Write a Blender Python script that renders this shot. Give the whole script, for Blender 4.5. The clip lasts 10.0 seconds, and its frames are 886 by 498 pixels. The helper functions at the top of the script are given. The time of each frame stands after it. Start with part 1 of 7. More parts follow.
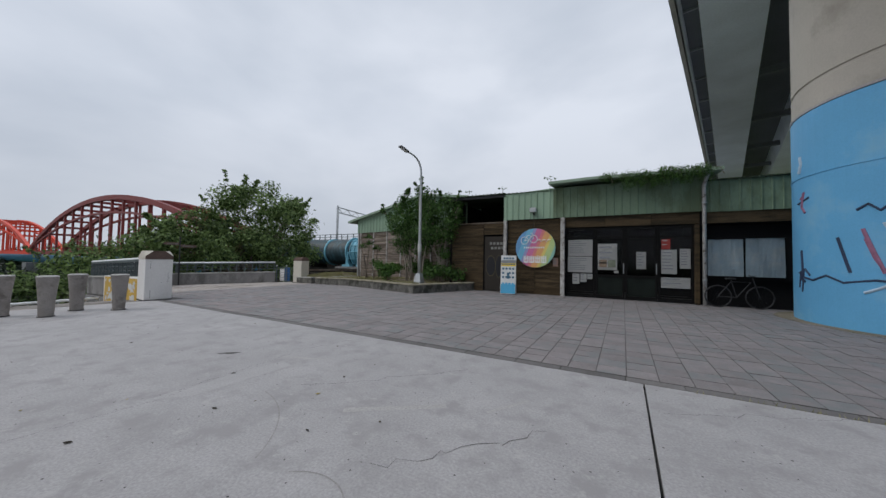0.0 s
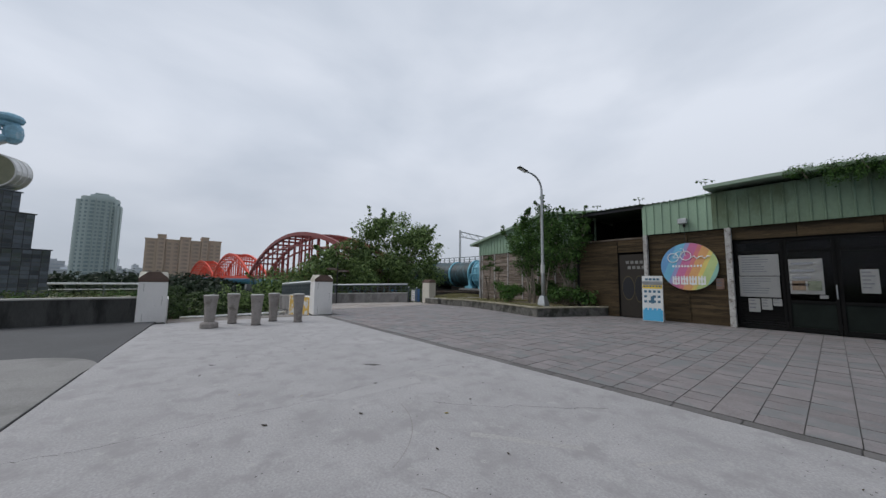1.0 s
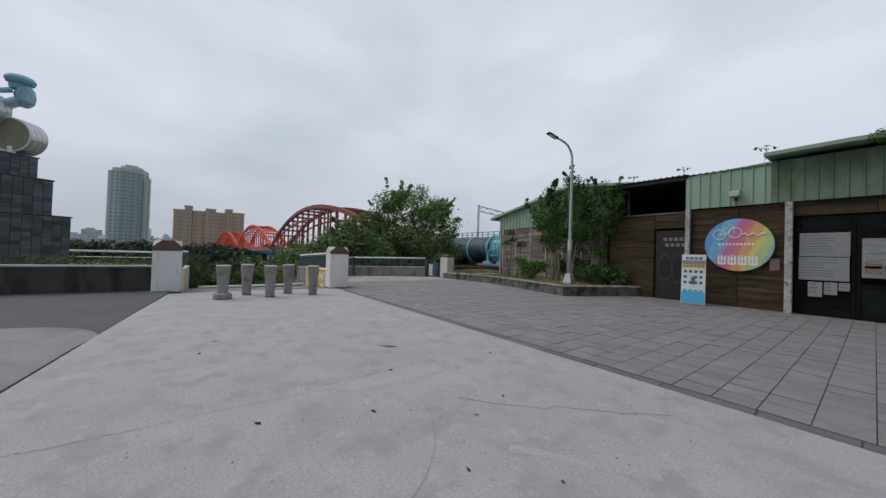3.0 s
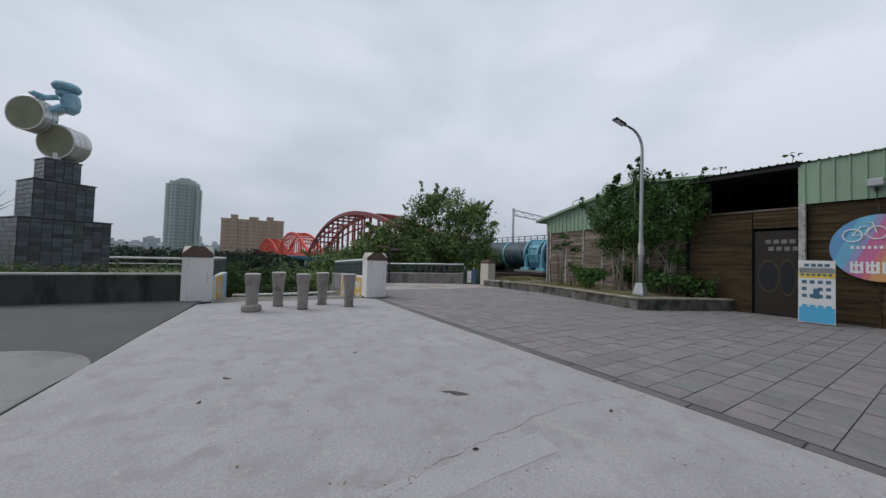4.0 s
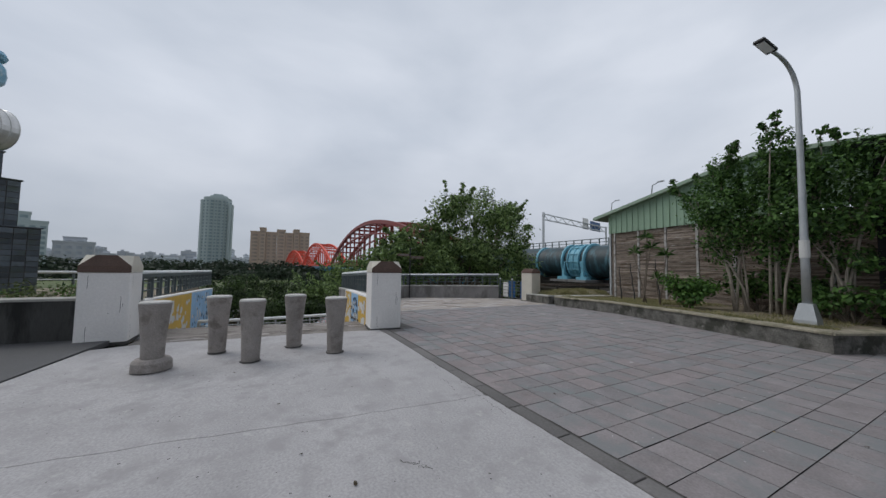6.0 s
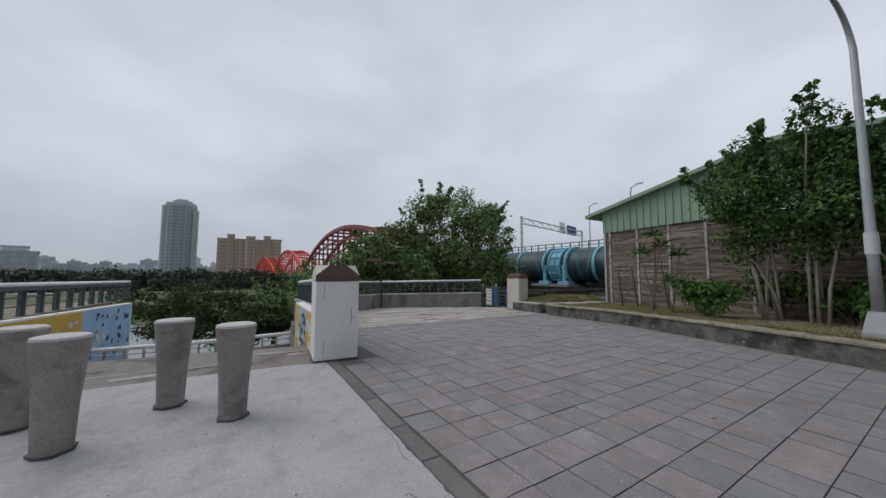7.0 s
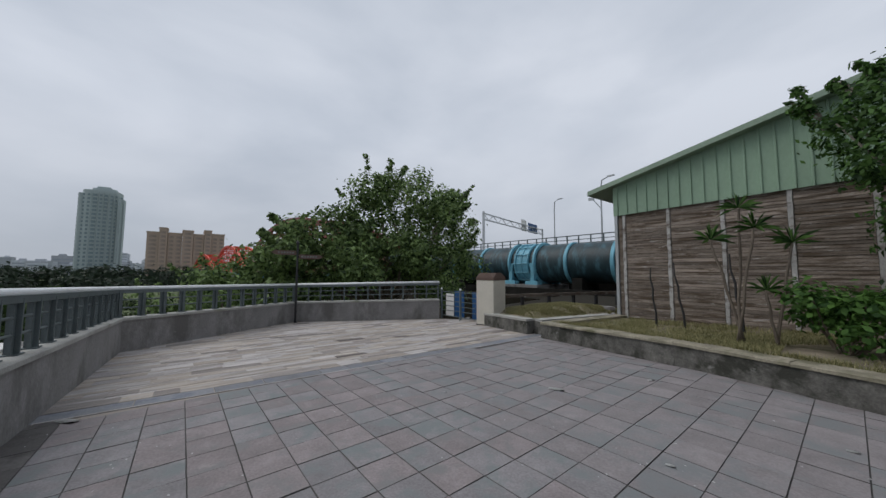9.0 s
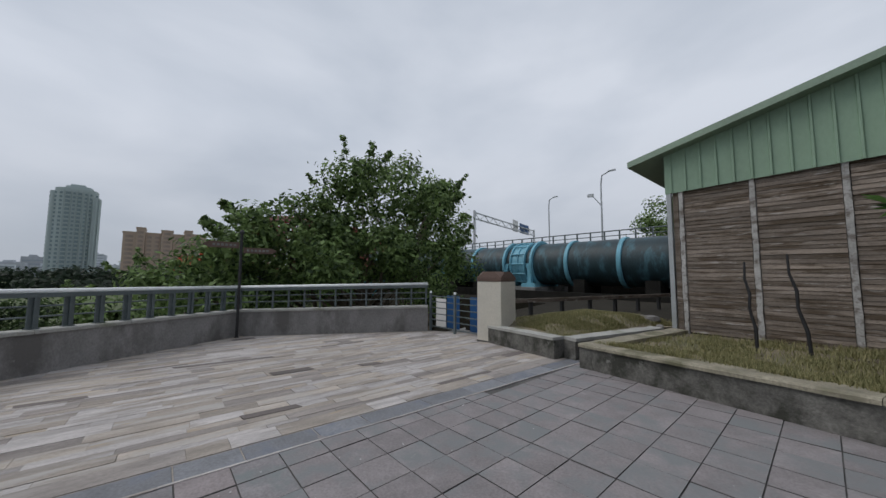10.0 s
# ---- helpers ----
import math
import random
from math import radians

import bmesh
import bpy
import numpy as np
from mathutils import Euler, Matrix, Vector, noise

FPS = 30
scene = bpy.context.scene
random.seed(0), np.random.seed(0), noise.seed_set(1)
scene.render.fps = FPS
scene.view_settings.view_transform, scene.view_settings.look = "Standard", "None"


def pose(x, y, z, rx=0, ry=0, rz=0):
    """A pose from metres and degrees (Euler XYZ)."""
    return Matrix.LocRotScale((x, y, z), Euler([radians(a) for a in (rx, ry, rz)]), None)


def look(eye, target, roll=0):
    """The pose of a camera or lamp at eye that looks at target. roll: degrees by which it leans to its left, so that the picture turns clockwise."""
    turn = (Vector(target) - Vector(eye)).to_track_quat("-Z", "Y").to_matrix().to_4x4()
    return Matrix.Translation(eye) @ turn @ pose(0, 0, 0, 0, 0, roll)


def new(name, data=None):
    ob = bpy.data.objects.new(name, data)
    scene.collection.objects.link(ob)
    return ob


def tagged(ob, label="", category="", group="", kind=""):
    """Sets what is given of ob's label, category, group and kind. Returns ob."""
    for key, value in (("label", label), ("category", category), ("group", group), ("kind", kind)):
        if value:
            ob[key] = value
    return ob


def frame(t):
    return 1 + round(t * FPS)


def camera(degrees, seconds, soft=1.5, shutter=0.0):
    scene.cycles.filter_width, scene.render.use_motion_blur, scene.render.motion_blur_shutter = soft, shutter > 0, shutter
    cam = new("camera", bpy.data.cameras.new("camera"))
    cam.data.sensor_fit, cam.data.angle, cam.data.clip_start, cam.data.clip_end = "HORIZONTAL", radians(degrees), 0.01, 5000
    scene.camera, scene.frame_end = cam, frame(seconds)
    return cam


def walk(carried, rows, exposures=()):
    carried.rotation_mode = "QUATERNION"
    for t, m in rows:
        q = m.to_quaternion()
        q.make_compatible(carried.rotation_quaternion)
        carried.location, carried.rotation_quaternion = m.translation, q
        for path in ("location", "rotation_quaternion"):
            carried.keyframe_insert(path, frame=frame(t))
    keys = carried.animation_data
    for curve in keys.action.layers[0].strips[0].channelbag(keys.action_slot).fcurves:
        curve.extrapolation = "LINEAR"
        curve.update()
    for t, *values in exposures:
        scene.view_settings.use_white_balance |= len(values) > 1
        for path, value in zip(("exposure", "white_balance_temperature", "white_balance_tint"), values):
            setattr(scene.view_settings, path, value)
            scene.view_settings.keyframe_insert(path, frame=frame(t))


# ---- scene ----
cam = camera(107.5, 10.0, soft=1.45)
ROWS = [
    (0.0, 0.008, -0.006, 1.312, 29.02, 1.96, -1.01),
    (0.5, -0.037, 0.004, 1.297, 44.07, 4.54, -1.07),
    (1.0, -0.033, 0.015, 1.31, 50.1, 5.46, -0.76),
    (1.5, -0.019, 0.034, 1.309, 51.4, 5.65, -1.33),
    (2.0, -0.023, 0.069, 1.305, 50.79, 4.35, -1.1),
    (2.5, -0.199, 0.22, 1.291, 51.37, 1.79, -1.66),
    (4.0, -2.014, 0.676, 1.302, 58.43, 1.75, -1.76),
    (4.5, -2.848, 0.956, 1.313, 62.09, 2.26, -2.04),
    (5.0, -3.648, 1.261, 1.329, 62.99, 2.77, -0.97),
    (6.5, -6.047, 2.649, 1.322, 61.29, 3.98, -0.92),
    (7.0, -6.867, 3.097, 1.314, 58.5, 4.3, -0.15),
    (7.5, -7.755, 3.717, 1.325, 57.85, 2.75, -1.2),
    (8.0, -8.586, 4.39, 1.365, 54.02, 3.75, 0.1),
    (8.5, -9.468, 5.11, 1.361, 52.45, 3.81, 0.4),
    (9.0, -10.34, 5.867, 1.352, 51.41, 4.04, -0.28),
    (9.5, -11.331, 6.628, 1.301, 50.72, 4.32, -0.81),
    (10.0, -12.291, 7.402, 1.266, 49.45, 4.43, -0.35),
]
walk(cam, [(t, pose(x, y, z, 90 + pitch, roll, yaw)) for t, x, y, z, yaw, pitch, roll in ROWS],
     [(0.0, 0.06), (4.5, 0.02), (7.0, -0.05), (10.0, -0.10)])

# ---- world and light: a closed overcast sky, with a wide weak sun behind it ----
SUN_EL, SUN_AZ = 50.0, 228.0
world = bpy.data.worlds.new("overcast")
scene.world = world
world.use_nodes = True
wt = world.node_tree
wt.nodes.clear()


def wnode(kind, **values):
    n = wt.nodes.new(kind)
    for k, v in values.items():
        n.inputs[k].default_value = v
    return n


w_out = wnode("ShaderNodeOutputWorld")
w_coord = wnode("ShaderNodeTexCoord")
w_sky = wnode("ShaderNodeTexSky")
w_sky.sky_type, w_sky.sun_disc = "NISHITA", False
w_sky.sun_elevation, w_sky.sun_rotation = radians(SUN_EL), radians(SUN_AZ)
w_map = wnode("ShaderNodeMapping")
w_map.inputs["Scale"].default_value = (1.0, 1.0, 2.3)
w_noise = wnode("ShaderNodeTexNoise", Scale=1.7, Detail=6.0, Roughness=0.46, Distortion=0.2)
w_ramp = wnode("ShaderNodeValToRGB")
w_ramp.color_ramp.elements[0].position, w_ramp.color_ramp.elements[0].color = 0.33, (0.485, 0.54, 0.63, 1)
w_ramp.color_ramp.elements[1].position, w_ramp.color_ramp.elements[1].color = 0.62, (0.68, 0.725, 0.81, 1)
w_sep = wnode("ShaderNodeSeparateXYZ")
w_low = wnode("ShaderNodeMapRange")
w_low.inputs[1].default_value, w_low.inputs[2].default_value = 0.0, 0.38
w_low.inputs[3].default_value, w_low.inputs[4].default_value = 0.80, 1.04
w_mul = wnode("ShaderNodeVectorMath")
w_mul.operation = "MULTIPLY"
w_bg = wnode("ShaderNodeBackground", Strength=1.01)
w_bg_sky = wnode("ShaderNodeBackground", Strength=0.06)
w_mix = wnode("ShaderNodeMixShader", Fac=0.95)
for a, b in ((w_coord.outputs["Generated"], w_map.inputs[0]), (w_map.outputs[0], w_noise.inputs["Vector"]),
             (w_noise.outputs["Fac"], w_ramp.inputs[0]), (w_coord.outputs["Generated"], w_sep.inputs[0]),
             (w_sep.outputs["Z"], w_low.inputs[0]), (w_ramp.outputs[0], w_mul.inputs[0]), (w_low.outputs[0], w_mul.inputs[1]),
             (w_mul.outputs[0], w_bg.inputs[0]), (w_sky.outputs[0], w_bg_sky.inputs[0]), (w_bg_sky.outputs[0], w_mix.inputs[1]),
             (w_bg.outputs[0], w_mix.inputs[2]), (w_mix.outputs[0], w_out.inputs[0])):
    wt.links.new(a, b)
sun = new("sun", bpy.data.lights.new("sun", "SUN"))
sun.data.energy, sun.data.angle, sun.data.color = 1.2, radians(40), (1.0, 0.97, 0.93)
sun.matrix_world = look((0, 0, 60), (60 * math.cos(radians(SUN_EL)) * math.sin(radians(SUN_AZ + 180)),
                                     60 * math.cos(radians(SUN_EL)) * math.cos(radians(SUN_AZ + 180)), 60 - 60 * math.sin(radians(SUN_EL))))


# ---- materials ----
def mat(name, base, rough=0.8, var=0.25, scale=1.5, fine=40.0, grain=0.12, bump=0.15, metal=0.0, stain=None, stain_at=0.55,
        stain_scale=0.6, rand=0.0, island=False, stretch=(1, 1, 1), spec=0.4, depth=0.01,
        fleck=None, fleck_at=0.62, fleck_scale=9.0):
    """Procedural surface: base colour with broad patches, fine grain, stains, and a fine relief."""
    m = bpy.data.materials.new(name)
    m.use_nodes = True
    nt = m.node_tree
    N, L = nt.nodes, nt.links
    b = N["Principled BSDF"]
    b.inputs["Roughness"].default_value, b.inputs["Metallic"].default_value = rough, metal
    b.inputs["Specular IOR Level"].default_value = spec
    tc, mp = N.new("ShaderNodeTexCoord"), N.new("ShaderNodeMapping")
    mp.inputs["Scale"].default_value = stretch
    L.new(tc.outputs["Object"], mp.inputs[0])
    vec = mp.outputs[0]
    if rand:
        info = N.new("ShaderNodeNewGeometry" if island else "ShaderNodeObjectInfo")
        rnd = info.outputs["Random Per Island" if island else "Random"]
        add = N.new("ShaderNodeVectorMath")
        add.operation = "MULTIPLY_ADD"
        add.inputs[1].default_value = (1, 1, 1)
        sc = N.new("ShaderNodeMath")
        sc.operation = "MULTIPLY"
        sc.inputs[1].default_value = 37.0
        L.new(rnd, sc.inputs[0])
        L.new(vec, add.inputs[0])
        L.new(sc.outputs[0], add.inputs[2])
        vec = add.outputs[0]

    def tex(s, detail, r=0.55):
        n = N.new("ShaderNodeTexNoise")
        n.inputs["Scale"].default_value, n.inputs["Detail"].default_value, n.inputs["Roughness"].default_value = s, detail, r
        L.new(vec, n.inputs["Vector"])
        return n.outputs["Fac"]

    def ranged(src, lo, hi, a=0.25, z=0.75):
        n = N.new("ShaderNodeMapRange")
        n.inputs[1].default_value, n.inputs[2].default_value, n.inputs[3].default_value, n.inputs[4].default_value = a, z, lo, hi
        L.new(src, n.inputs[0])
        return n.outputs[0]

    def times(x, y):
        n = N.new("ShaderNodeMath")
        n.operation = "MULTIPLY"
        L.new(x, n.inputs[0])
        L.new(y, n.inputs[1])
        return n.outputs[0]

    broad, small = tex(scale, 4), tex(fine, 3)
    val = times(ranged(broad, 1 - var, 1 + var), ranged(small, 1 - grain, 1 + grain))
    if rand:
        val = times(val, ranged(rnd, 1 - rand, 1 + rand, 0, 1))
    col = N.new("ShaderNodeVectorMath")
    col.operation = "SCALE"
    col.inputs[0].default_value = base[:3]
    L.new(val, col.inputs["Scale"])
    out = col.outputs[0]
    if stain:
        mx = N.new("ShaderNodeMix")
        mx.data_type = "RGBA"
        mx.inputs["B"].default_value = (*stain, 1)
        L.new(ranged(tex(stain_scale, 7, 0.65), 0, 0.9, stain_at, stain_at + 0.14), mx.inputs["Factor"])
        L.new(out, mx.inputs["A"])
        out = mx.outputs["Result"]
    if fleck:
        fx = N.new("ShaderNodeMix")
        fx.data_type = "RGBA"
        fx.inputs["B"].default_value = (*fleck, 1)
        L.new(ranged(tex(fleck_scale, 5, 0.7), 0, 0.85, fleck_at, fleck_at + 0.07), fx.inputs["Factor"])
        L.new(out, fx.inputs["A"])
        out = fx.outputs["Result"]
    L.new(out, b.inputs["Base Color"])
    L.new(ranged(broad, rough - 0.08, min(1, rough + 0.1)), b.inputs["Roughness"])
    if bump:
        bp = N.new("ShaderNodeBump")
        bp.inputs["Strength"].default_value, bp.inputs["Distance"].default_value = bump, depth
        L.new(small, bp.inputs["Height"])
        L.new(bp.outputs[0], b.inputs["Normal"])
    return m


def glass(name, tint):
    m = bpy.data.materials.new(name)
    m.use_nodes = True
    b = m.node_tree.nodes["Principled BSDF"]
    b.inputs["Base Color"].default_value = (*tint, 1)
    b.inputs["Roughness"].default_value, b.inputs["Transmission Weight"].default_value, b.inputs["IOR"].default_value = 0.06, 1.0, 1.22
    return m


# ---- mesh helpers ----
def box(bm, x0, x1, y0, y1, z0, z1, m=None):
    v = [bm.verts.new((x, y, z)) for z in (z0, z1) for x, y in ((x0, y0), (x1, y0), (x1, y1), (x0, y1))]
    if m is not None:
        for a in v:
            a.co = m @ a.co
    for f in ((3, 2, 1, 0), (4, 5, 6, 7), (0, 1, 5, 4), (1, 2, 6, 5), (2, 3, 7, 6), (3, 0, 4, 7)):
        bm.faces.new([v[i] for i in f])
    return v


def bevelled(bm, width=0.01, segments=1):
    bmesh.ops.bevel(bm, geom=list(bm.edges), offset=width, segments=segments, affect="EDGES", profile=0.6)


def rings(bm, loops, close=True, caps=True):
    """Skin a list of rings of points."""
    vs = [[bm.verts.new(p) for p in ring] for ring in loops]
    n = len(vs[0])
    for a, b in zip(vs, vs[1:]):
        for i in range(n if close else n - 1):
            j = (i + 1) % n
            bm.faces.new((a[i], a[j], b[j], b[i]))
    if caps:
        bm.faces.new(vs[0][::-1])
        bm.faces.new(vs[-1])


def tube(bm, pts, r, seg=10, caps=True):
    """A round bar along points; r is one radius or one for each point."""
    pts = [Vector(p) for p in pts]
    rs = r if isinstance(r, (list, tuple)) else [r] * len(pts)
    loops = []
    ref = None
    for i, p in enumerate(pts):
        d = (pts[min(i + 1, len(pts) - 1)] - pts[max(i - 1, 0)]).normalized()
        if ref is None:
            ref = d.orthogonal().normalized()
        ref = (ref - d * ref.dot(d)).normalized()
        s = d.cross(ref)
        loops.append([p + (ref * math.cos(a) + s * math.sin(a)) * rs[i] for a in (2 * math.pi * k / seg for k in range(seg))])
    rings(bm, loops, True, caps)


def lathe(bm, profile, seg=24, cx=0.0, cy=0.0):
    rings(bm, [[(cx + r * math.cos(2 * math.pi * k / seg), cy + r * math.sin(2 * math.pi * k / seg), z) for k in range(seg)] for r, z in profile])


def prism(bm, poly, z0, z1):
    """A plan polygon drawn up between two heights; a height is a number or a function of x and y."""
    lo = z0 if callable(z0) else (lambda x, y: z0)
    hi = z1 if callable(z1) else (lambda x, y: z1)
    a = [bm.verts.new((x, y, lo(x, y))) for x, y in poly]
    b = [bm.verts.new((x, y, hi(x, y))) for x, y in poly]
    n = len(poly)
    bm.faces.new(a[::-1])
    bm.faces.new(b)
    for i in range(n):
        bm.faces.new((a[i], a[(i + 1) % n], b[(i + 1) % n], b[i]))


def mesh_of(name, bm, material, smooth=False):
    bmesh.ops.recalc_face_normals(bm, faces=list(bm.faces))
    me = bpy.data.meshes.new(name)
    bm.to_mesh(me)
    bm.free()
    if material:
        me.materials.append(material)
    if smooth:
        for p in me.polygons:
            p.use_smooth = True
    return me


def part(name, bm, material, parent=None, label="", smooth=False):
    ob = new(name, mesh_of(name, bm, material, smooth))
    ob.parent = parent
    return tagged(ob, label)


def thing(name, m, label, category, group="", kind=""):
    ob = new(name)
    ob.empty_display_size = 0.2
    ob.matrix_basis = m
    return tagged(ob, label, category, group, kind)


def structure(name, bm, material, label, category="", smooth=False):
    return tagged(part(name, bm, material, None, "", smooth), label, category, kind="structure")


def boxed(*a, m=None, bevel=0.0):
    bm = bmesh.new()
    box(bm, *a, m=m)
    if bevel:
        bevelled(bm, bevel)
    return bm


def ground_z(x, y=0.0):
    """The terrace falls gently towards its far end."""
    return -0.035 * max(0.0, -x - 11.5)


# ---- the surfaces of this place ----
M_CONC = mat("worn_concrete", (0.378, 0.369, 0.374), 0.9, 0.12, 1.3, 55, 0.20, 0.32, depth=0.005, stain=(0.316, 0.307, 0.310), stain_at=0.49, stain_scale=3.2, fleck=(0.44, 0.43, 0.425), fleck_at=0.60, fleck_scale=6.0)
M_CONC_DARK = mat("stained_concrete", (0.22, 0.215, 0.21), 0.9, 0.22, 1.6, 40, 0.15, 0.4, stain=(0.07, 0.075, 0.07), stain_at=0.5, stain_scale=1.3)
M_PARAPET = mat("grey_parapet_concrete", (0.235, 0.226, 0.221), 0.9, 0.22, 1.4, 40, 0.18, 0.4, stain=(0.125, 0.118, 0.112), stain_at=0.50, stain_scale=1.3, stretch=(1, 1, 0.6), fleck=(0.27, 0.262, 0.255), fleck_at=0.60, fleck_scale=4.0)
M_TILE_DIRTY = mat("dirty_slate_paver", (0.125, 0.117, 0.112), 0.85, 0.25, 3.0, 45, 0.2, 0.35, rand=0.2, stain=(0.075, 0.07, 0.066), stain_at=0.5, stain_scale=3.0)
M_COPING = mat("coping_concrete", (0.36, 0.355, 0.33), 0.9, 0.2, 2.0, 50, 0.15, 0.3, stain=(0.15, 0.16, 0.10), stain_at=0.58, stain_scale=1.5)
M_MOSSY = mat("mossy_planter_concrete", (0.135, 0.13, 0.118), 0.95, 0.4, 3.5, 40, 0.3, 0.7, stain=(0.035, 0.036, 0.028), stain_at=0.45, stain_scale=2.6, fleck=(0.24, 0.235, 0.22), fleck_at=0.64, fleck_scale=3.5)
M_COPING_MOSS = mat("mossy_coping", (0.275, 0.25, 0.19), 0.95, 0.3, 3.0, 40, 0.3, 0.6, stain=(0.13, 0.125, 0.075), stain_at=0.50, stain_scale=2.5)
M_TANBED = mat("sandy_joint", (0.30, 0.268, 0.235), 0.95, 0.2, 2.0, 60, 0.2, 0.2)
M_APRON = mat("brown_stained_concrete", (0.225, 0.205, 0.19), 0.92, 0.28, 1.6, 40, 0.25, 0.7, stain=(0.095, 0.082, 0.07), stain_at=0.48, stain_scale=1.6)
M_ASPHALT = mat("dark_paving", (0.088, 0.089, 0.092), 0.85, 0.25, 0.8, 60, 0.2, 0.3, stain=(0.17, 0.17, 0.168), stain_at=0.6, stain_scale=0.5)
M_ROUND = mat("greyish_patch_concrete", (0.255, 0.25, 0.243), 0.9, 0.18, 0.9, 50, 0.18, 0.3, stain=(0.18, 0.178, 0.172), stain_at=0.5, stain_scale=1.1)
M_TILE = mat("slate_paver", (0.228, 0.214, 0.219), 0.80, 0.20, 5.0, 60, 0.20, 0.5, rand=0.11, stain=(0.186, 0.205, 0.206), stain_at=0.48, stain_scale=3.0, fleck=(0.30, 0.285, 0.28), fleck_at=0.63, fleck_scale=5.0)
M_TILE_PINK = mat("reddish_slate_paver", (0.242, 0.211, 0.212), 0.80, 0.20, 5.0, 60, 0.20, 0.5, rand=0.11, stain=(0.20, 0.196, 0.196), stain_at=0.50, stain_scale=3.0, fleck=(0.30, 0.275, 0.265), fleck_at=0.63, fleck_scale=5.0)
M_TILE_J = mat("joined_slate_paver", (0.236, 0.214, 0.216), 0.80, 0.18, 5.0, 60, 0.18, 0.5, rand=0.11, island=True, stain=(0.192, 0.202, 0.206), stain_at=0.48, stain_scale=1.6, fleck=(0.29, 0.275, 0.27), fleck_at=0.63, fleck_scale=5.0)
M_JOINT = mat("dirty_joint", (0.092, 0.088, 0.084), 0.95, 0.3, 2.0, 60, 0.2, 0.2)
M_BORDER = mat("dark_border_paver", (0.145, 0.139, 0.136), 0.85, 0.2, 2.0, 50, 0.16, 0.3, rand=0.15)
M_BLUE_STONE = mat("bluish_border_stone", (0.195, 0.20, 0.215), 0.8, 0.25, 3.0, 50, 0.2, 0.3, rand=0.22, stain=(0.15, 0.165, 0.20), stain_at=0.5, stain_scale=3.0)
M_TAN = mat("tan_stone", (0.355, 0.312, 0.272), 0.85, 0.30, 2.6, 40, 0.25, 0.5, rand=0.20, stretch=(4.0, 0.8, 1), stain=(0.42, 0.395, 0.375), stain_at=0.50, stain_scale=1.2, fleck=(0.40, 0.31, 0.205), fleck_at=0.60, fleck_scale=1.6)
M_TAN_GREY = mat("pale_stone", (0.392, 0.366, 0.355), 0.85, 0.28, 2.6, 40, 0.25, 0.5, rand=0.20, stretch=(4.0, 0.8, 1), stain=(0.255, 0.225, 0.195), stain_at=0.50, stain_scale=1.2, fleck=(0.46, 0.44, 0.43), fleck_at=0.60, fleck_scale=2.0)
M_TAN_DARK = mat("dark_strip_stone", (0.150, 0.130, 0.122), 0.85, 0.2, 2.0, 40, 0.15, 0.4, rand=0.2)
M_TAN_BROWN = mat("brown_grey_stone", (0.262, 0.235, 0.218), 0.85, 0.28, 2.6, 40, 0.25, 0.5, rand=0.2, stretch=(4.0, 0.8, 1), stain=(0.33, 0.305, 0.285), stain_at=0.52, stain_scale=1.2)
M_WHITE = mat("white_painted_concrete", (0.74, 0.725, 0.71), 0.75, 0.08, 1.2, 30, 0.06, 0.2, stain=(0.38, 0.37, 0.34), stain_at=0.62, stain_scale=1.6)
M_CREAM = mat("cream_painted_concrete", (0.55, 0.52, 0.45), 0.75, 0.1, 1.5, 30, 0.08, 0.2)
M_CAP = mat("brown_granite_cap", (0.115, 0.075, 0.06), 0.7, 0.25, 3.0, 60, 0.25, 0.2)
M_BOLLARD = mat("bush_hammered_bollard", (0.262, 0.240, 0.225), 0.92, 0.22, 3.0, 90, 0.3, 0.6, rand=0.16, stain=(0.165, 0.145, 0.13), stain_at=0.52, stain_scale=5.0)
M_BOLLARD_TOP = mat("pale_bollard_top", (0.47, 0.46, 0.44), 0.9, 0.15, 4.0, 60, 0.15, 0.3)
M_RAIL = mat("blue_grey_rail_paint", (0.105, 0.128, 0.132), 0.5, 0.25, 3.0, 50, 0.1, 0.1)
M_HANDRAIL = mat("pale_steel_handrail", (0.80, 0.82, 0.82), 0.35, 0.1, 2.0, 50, 0.06, 0.05, metal=0.0)
M_STEEL = mat("galvanised_steel", (0.42, 0.44, 0.45), 0.45, 0.12, 3.0, 60, 0.1, 0.1, metal=0.5)
M_DARKMETAL = mat("dark_metal", (0.035, 0.035, 0.037), 0.5, 0.2, 3.0, 60, 0.1, 0.1, metal=0.3)
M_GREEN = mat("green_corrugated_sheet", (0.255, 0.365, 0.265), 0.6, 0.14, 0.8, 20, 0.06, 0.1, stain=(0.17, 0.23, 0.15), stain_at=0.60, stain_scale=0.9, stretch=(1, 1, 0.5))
# Moss stains, with the overhang's shade also put into the darker green.
M_GREEN_SHADED = mat("mossy_shaded_green_sheet", (0.15, 0.215, 0.145), 0.65, 0.2, 0.7, 20, 0.08, 0.1, stain=(0.085, 0.118, 0.065), stain_at=0.45, stain_scale=0.8, stretch=(1, 1, 0.5))
M_GREEN_ROOF = mat("mossy_green_roof_sheet", (0.075, 0.11, 0.065), 0.8, 0.3, 1.0, 25, 0.2, 0.2)
M_FLASH = mat("pale_green_flashing", (0.25, 0.33, 0.25), 0.55, 0.15, 1.2, 30, 0.08, 0.1)
